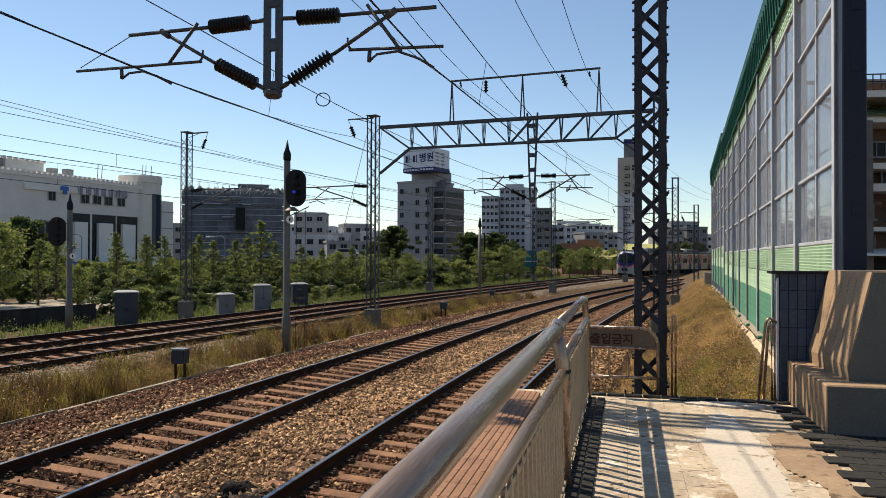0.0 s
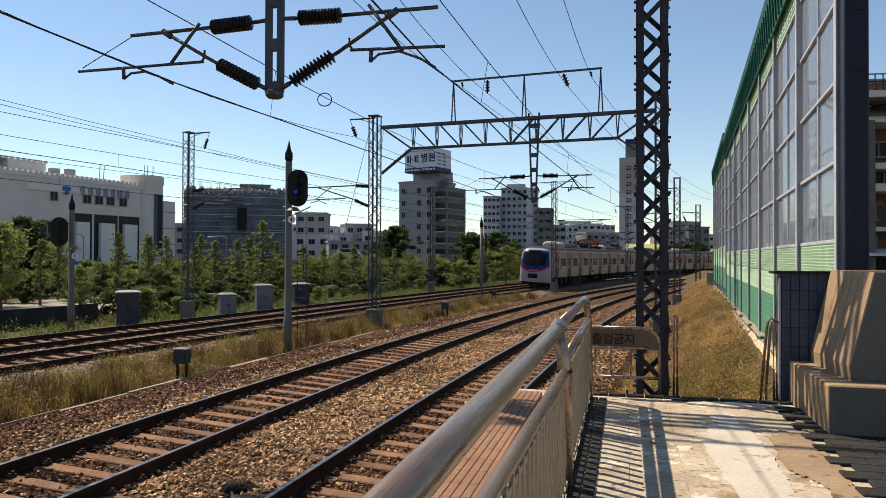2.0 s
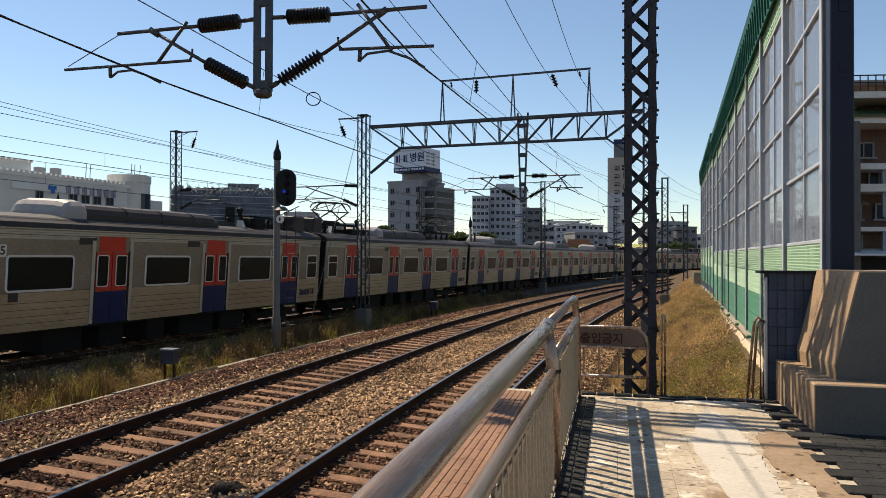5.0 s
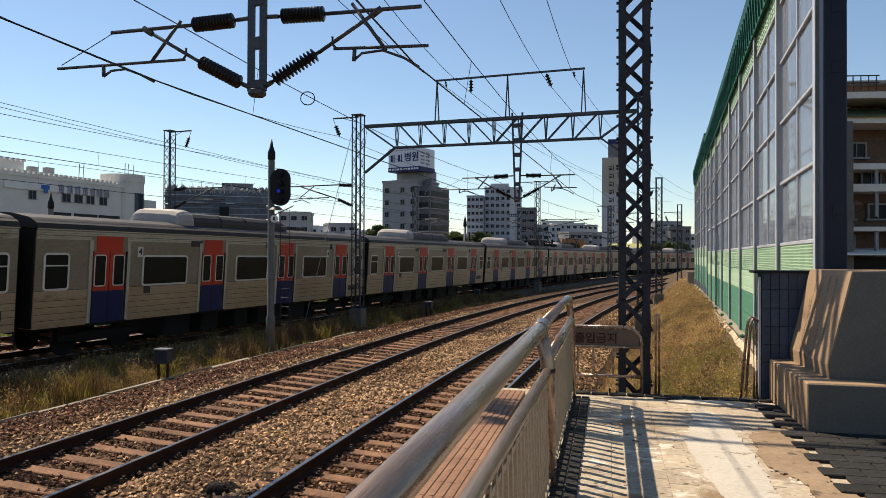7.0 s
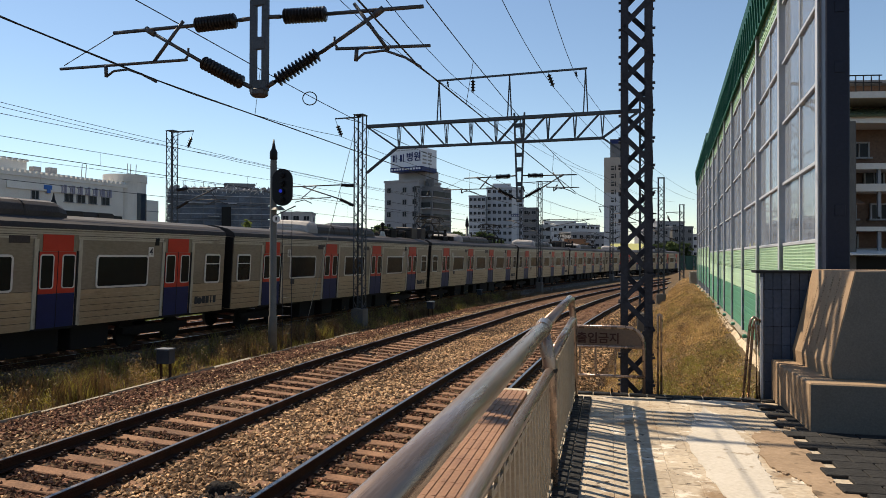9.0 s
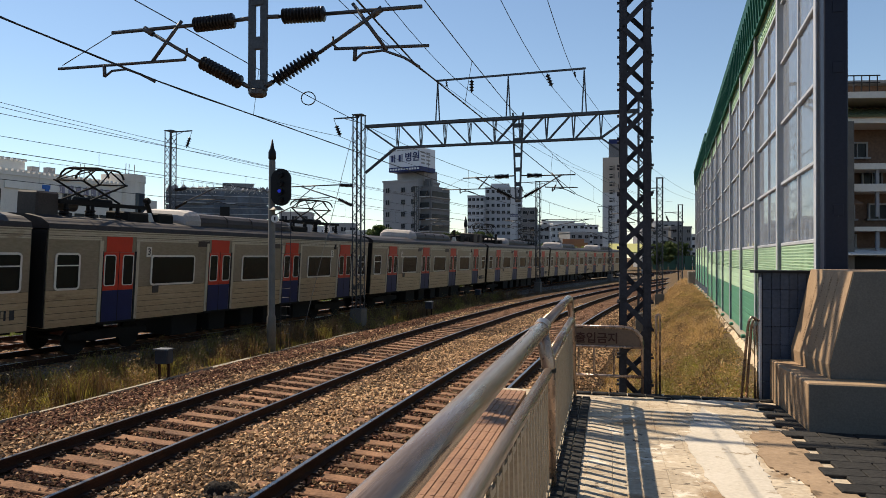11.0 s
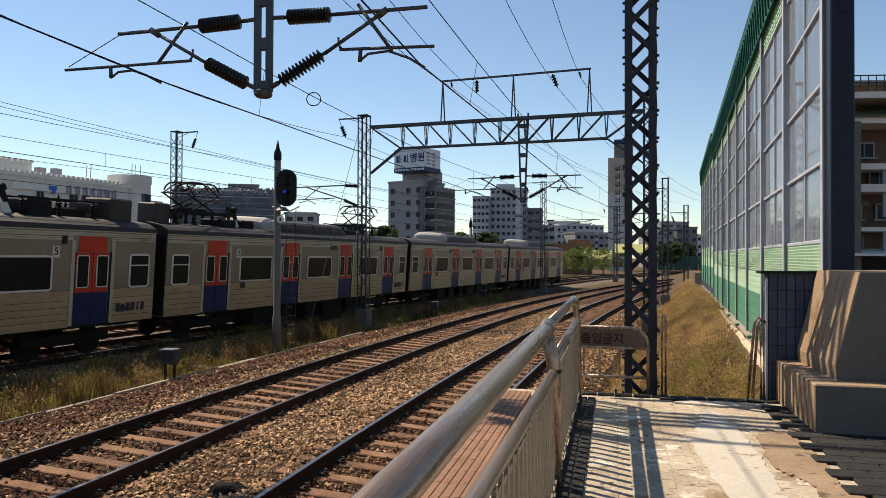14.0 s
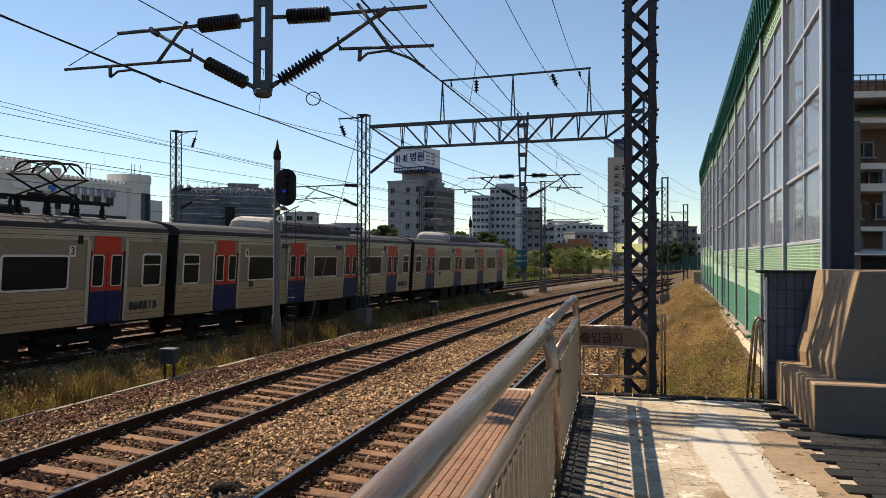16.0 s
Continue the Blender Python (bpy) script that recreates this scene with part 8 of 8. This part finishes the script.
def make_flat():
    t = thing("old_apartment", "old brown apartment house with white balcony bands and mossy eave", "building", m=pose(19.4, 34.0, 0.0, 0, 0, -6))
    block(t, "wall_block", (5, 5.6, 4.6), (10, 9, 11.0), M_BROWNWALL)
    block(t, "side_wing", (-0.2, 0.6, 4.6), (1.2, 3.0, 9.0), M_CONCD)
    for z, h in ((9.2, 0.34), (7.05, 0.28), (6.05, 0.36), (4.12, 0.2), (10.35, 0.3)):
        block(t, "balcony_band", (4.6, 0.35, z), (10.4, 1.7 if z < 9 else 2.2, h), M_CREAM)
    bm = bmesh.new()
    loft(bm, [[Vector((x, y, z)) for y, z in ((-0.9, 9.4), (1.6, 10.2), (1.6, 10.05), (-0.9, 9.3))] for x in (-0.4, 10)])
    part("tiled_eave", bm, M_GREENTILE, t, "mossy green tiled eave")
    bm = bmesh.new()
    for k in range(24):
        beam(bm, (-0.2 + k * 0.3, -0.92, 9.42), (-0.2 + k * 0.3, 1.58, 10.22), 0.06, 0.05)
    part("tile_ridges", bm, M_GREENTILE, t)
    for z, xs in ((6.6, (0.75, 2.1)), (3.5, (0.7, 1.15)), (8.0, (1.4,)), (5.0, (0.8, 2.4))):
        for x in xs:
            w = window(t, 0.9 if z != 3.5 else 0.34, 0.75, pose(x, 1.06 if z < 9 else 0.6, z))
    for z in (5.3, 6.6, 3.6):
        for x in (-0.1, 1.7, 3.4):
            block(t, "pillar", (x, -0.3, z), (0.14, 0.14, 1.2), M_GREYW)
    bm = bmesh.new()
    loft(bm, [[Vector((x, y, z)) for y, z in ((0.6, 5.75), (-0.7, 5.3), (-0.7, 5.24), (0.6, 5.65))] for x in (-0.6, 0.9)])
    part("awning", bm, M_ROOFT, t, "rusty brown sheet awning")
    block(t, "roof_hut", (3.2, 4.2, 11.0), (4.6, 4, 1.2), M_BROWNWALL)
    block(t, "roof_lip", (3.2, 2.0, 11.5), (5.2, 0.8, 0.16), M_GREYD)
    for k in range(8):
        block(t, "roof_rail_post", (-0.4 + k * 0.36, 0.5, 11.0), (0.04, 0.04, 1.1), M_BLACK)
    for z in (11.2, 11.55):
        block(t, "roof_rail", (0.9, 0.5, z), (2.7, 0.05, 0.05), M_BLACK)
    bm = bmesh.new()
    loft(bm, [[Vector((x, y, z)) for y, z in ((0.9, 3.25), (-1.5, 2.95), (-1.5, 2.88), (0.9, 3.15))] for x in (-0.6, 2.6)])
    part("canvas", bm, M_WHITEPAINT, t, "white canvas shop awning")
    block(t, "shop_front", (4, -0.2, 1.4), (9.2, 0.3, 2.8), M_RUBBER)
    return t


make_flat()
# ---------------------------------------------------------------- motion


def motions():
    for i, car in enumerate(CARS):
        rows = []
        for k in range(33):
            t = k * 0.5
            g = 0.43265 * t * t - 22.70213 * t + 138.888
            rows.append((t, car_pose(g - 10 + 20 * i)))
        walk(car, rows)


motions()
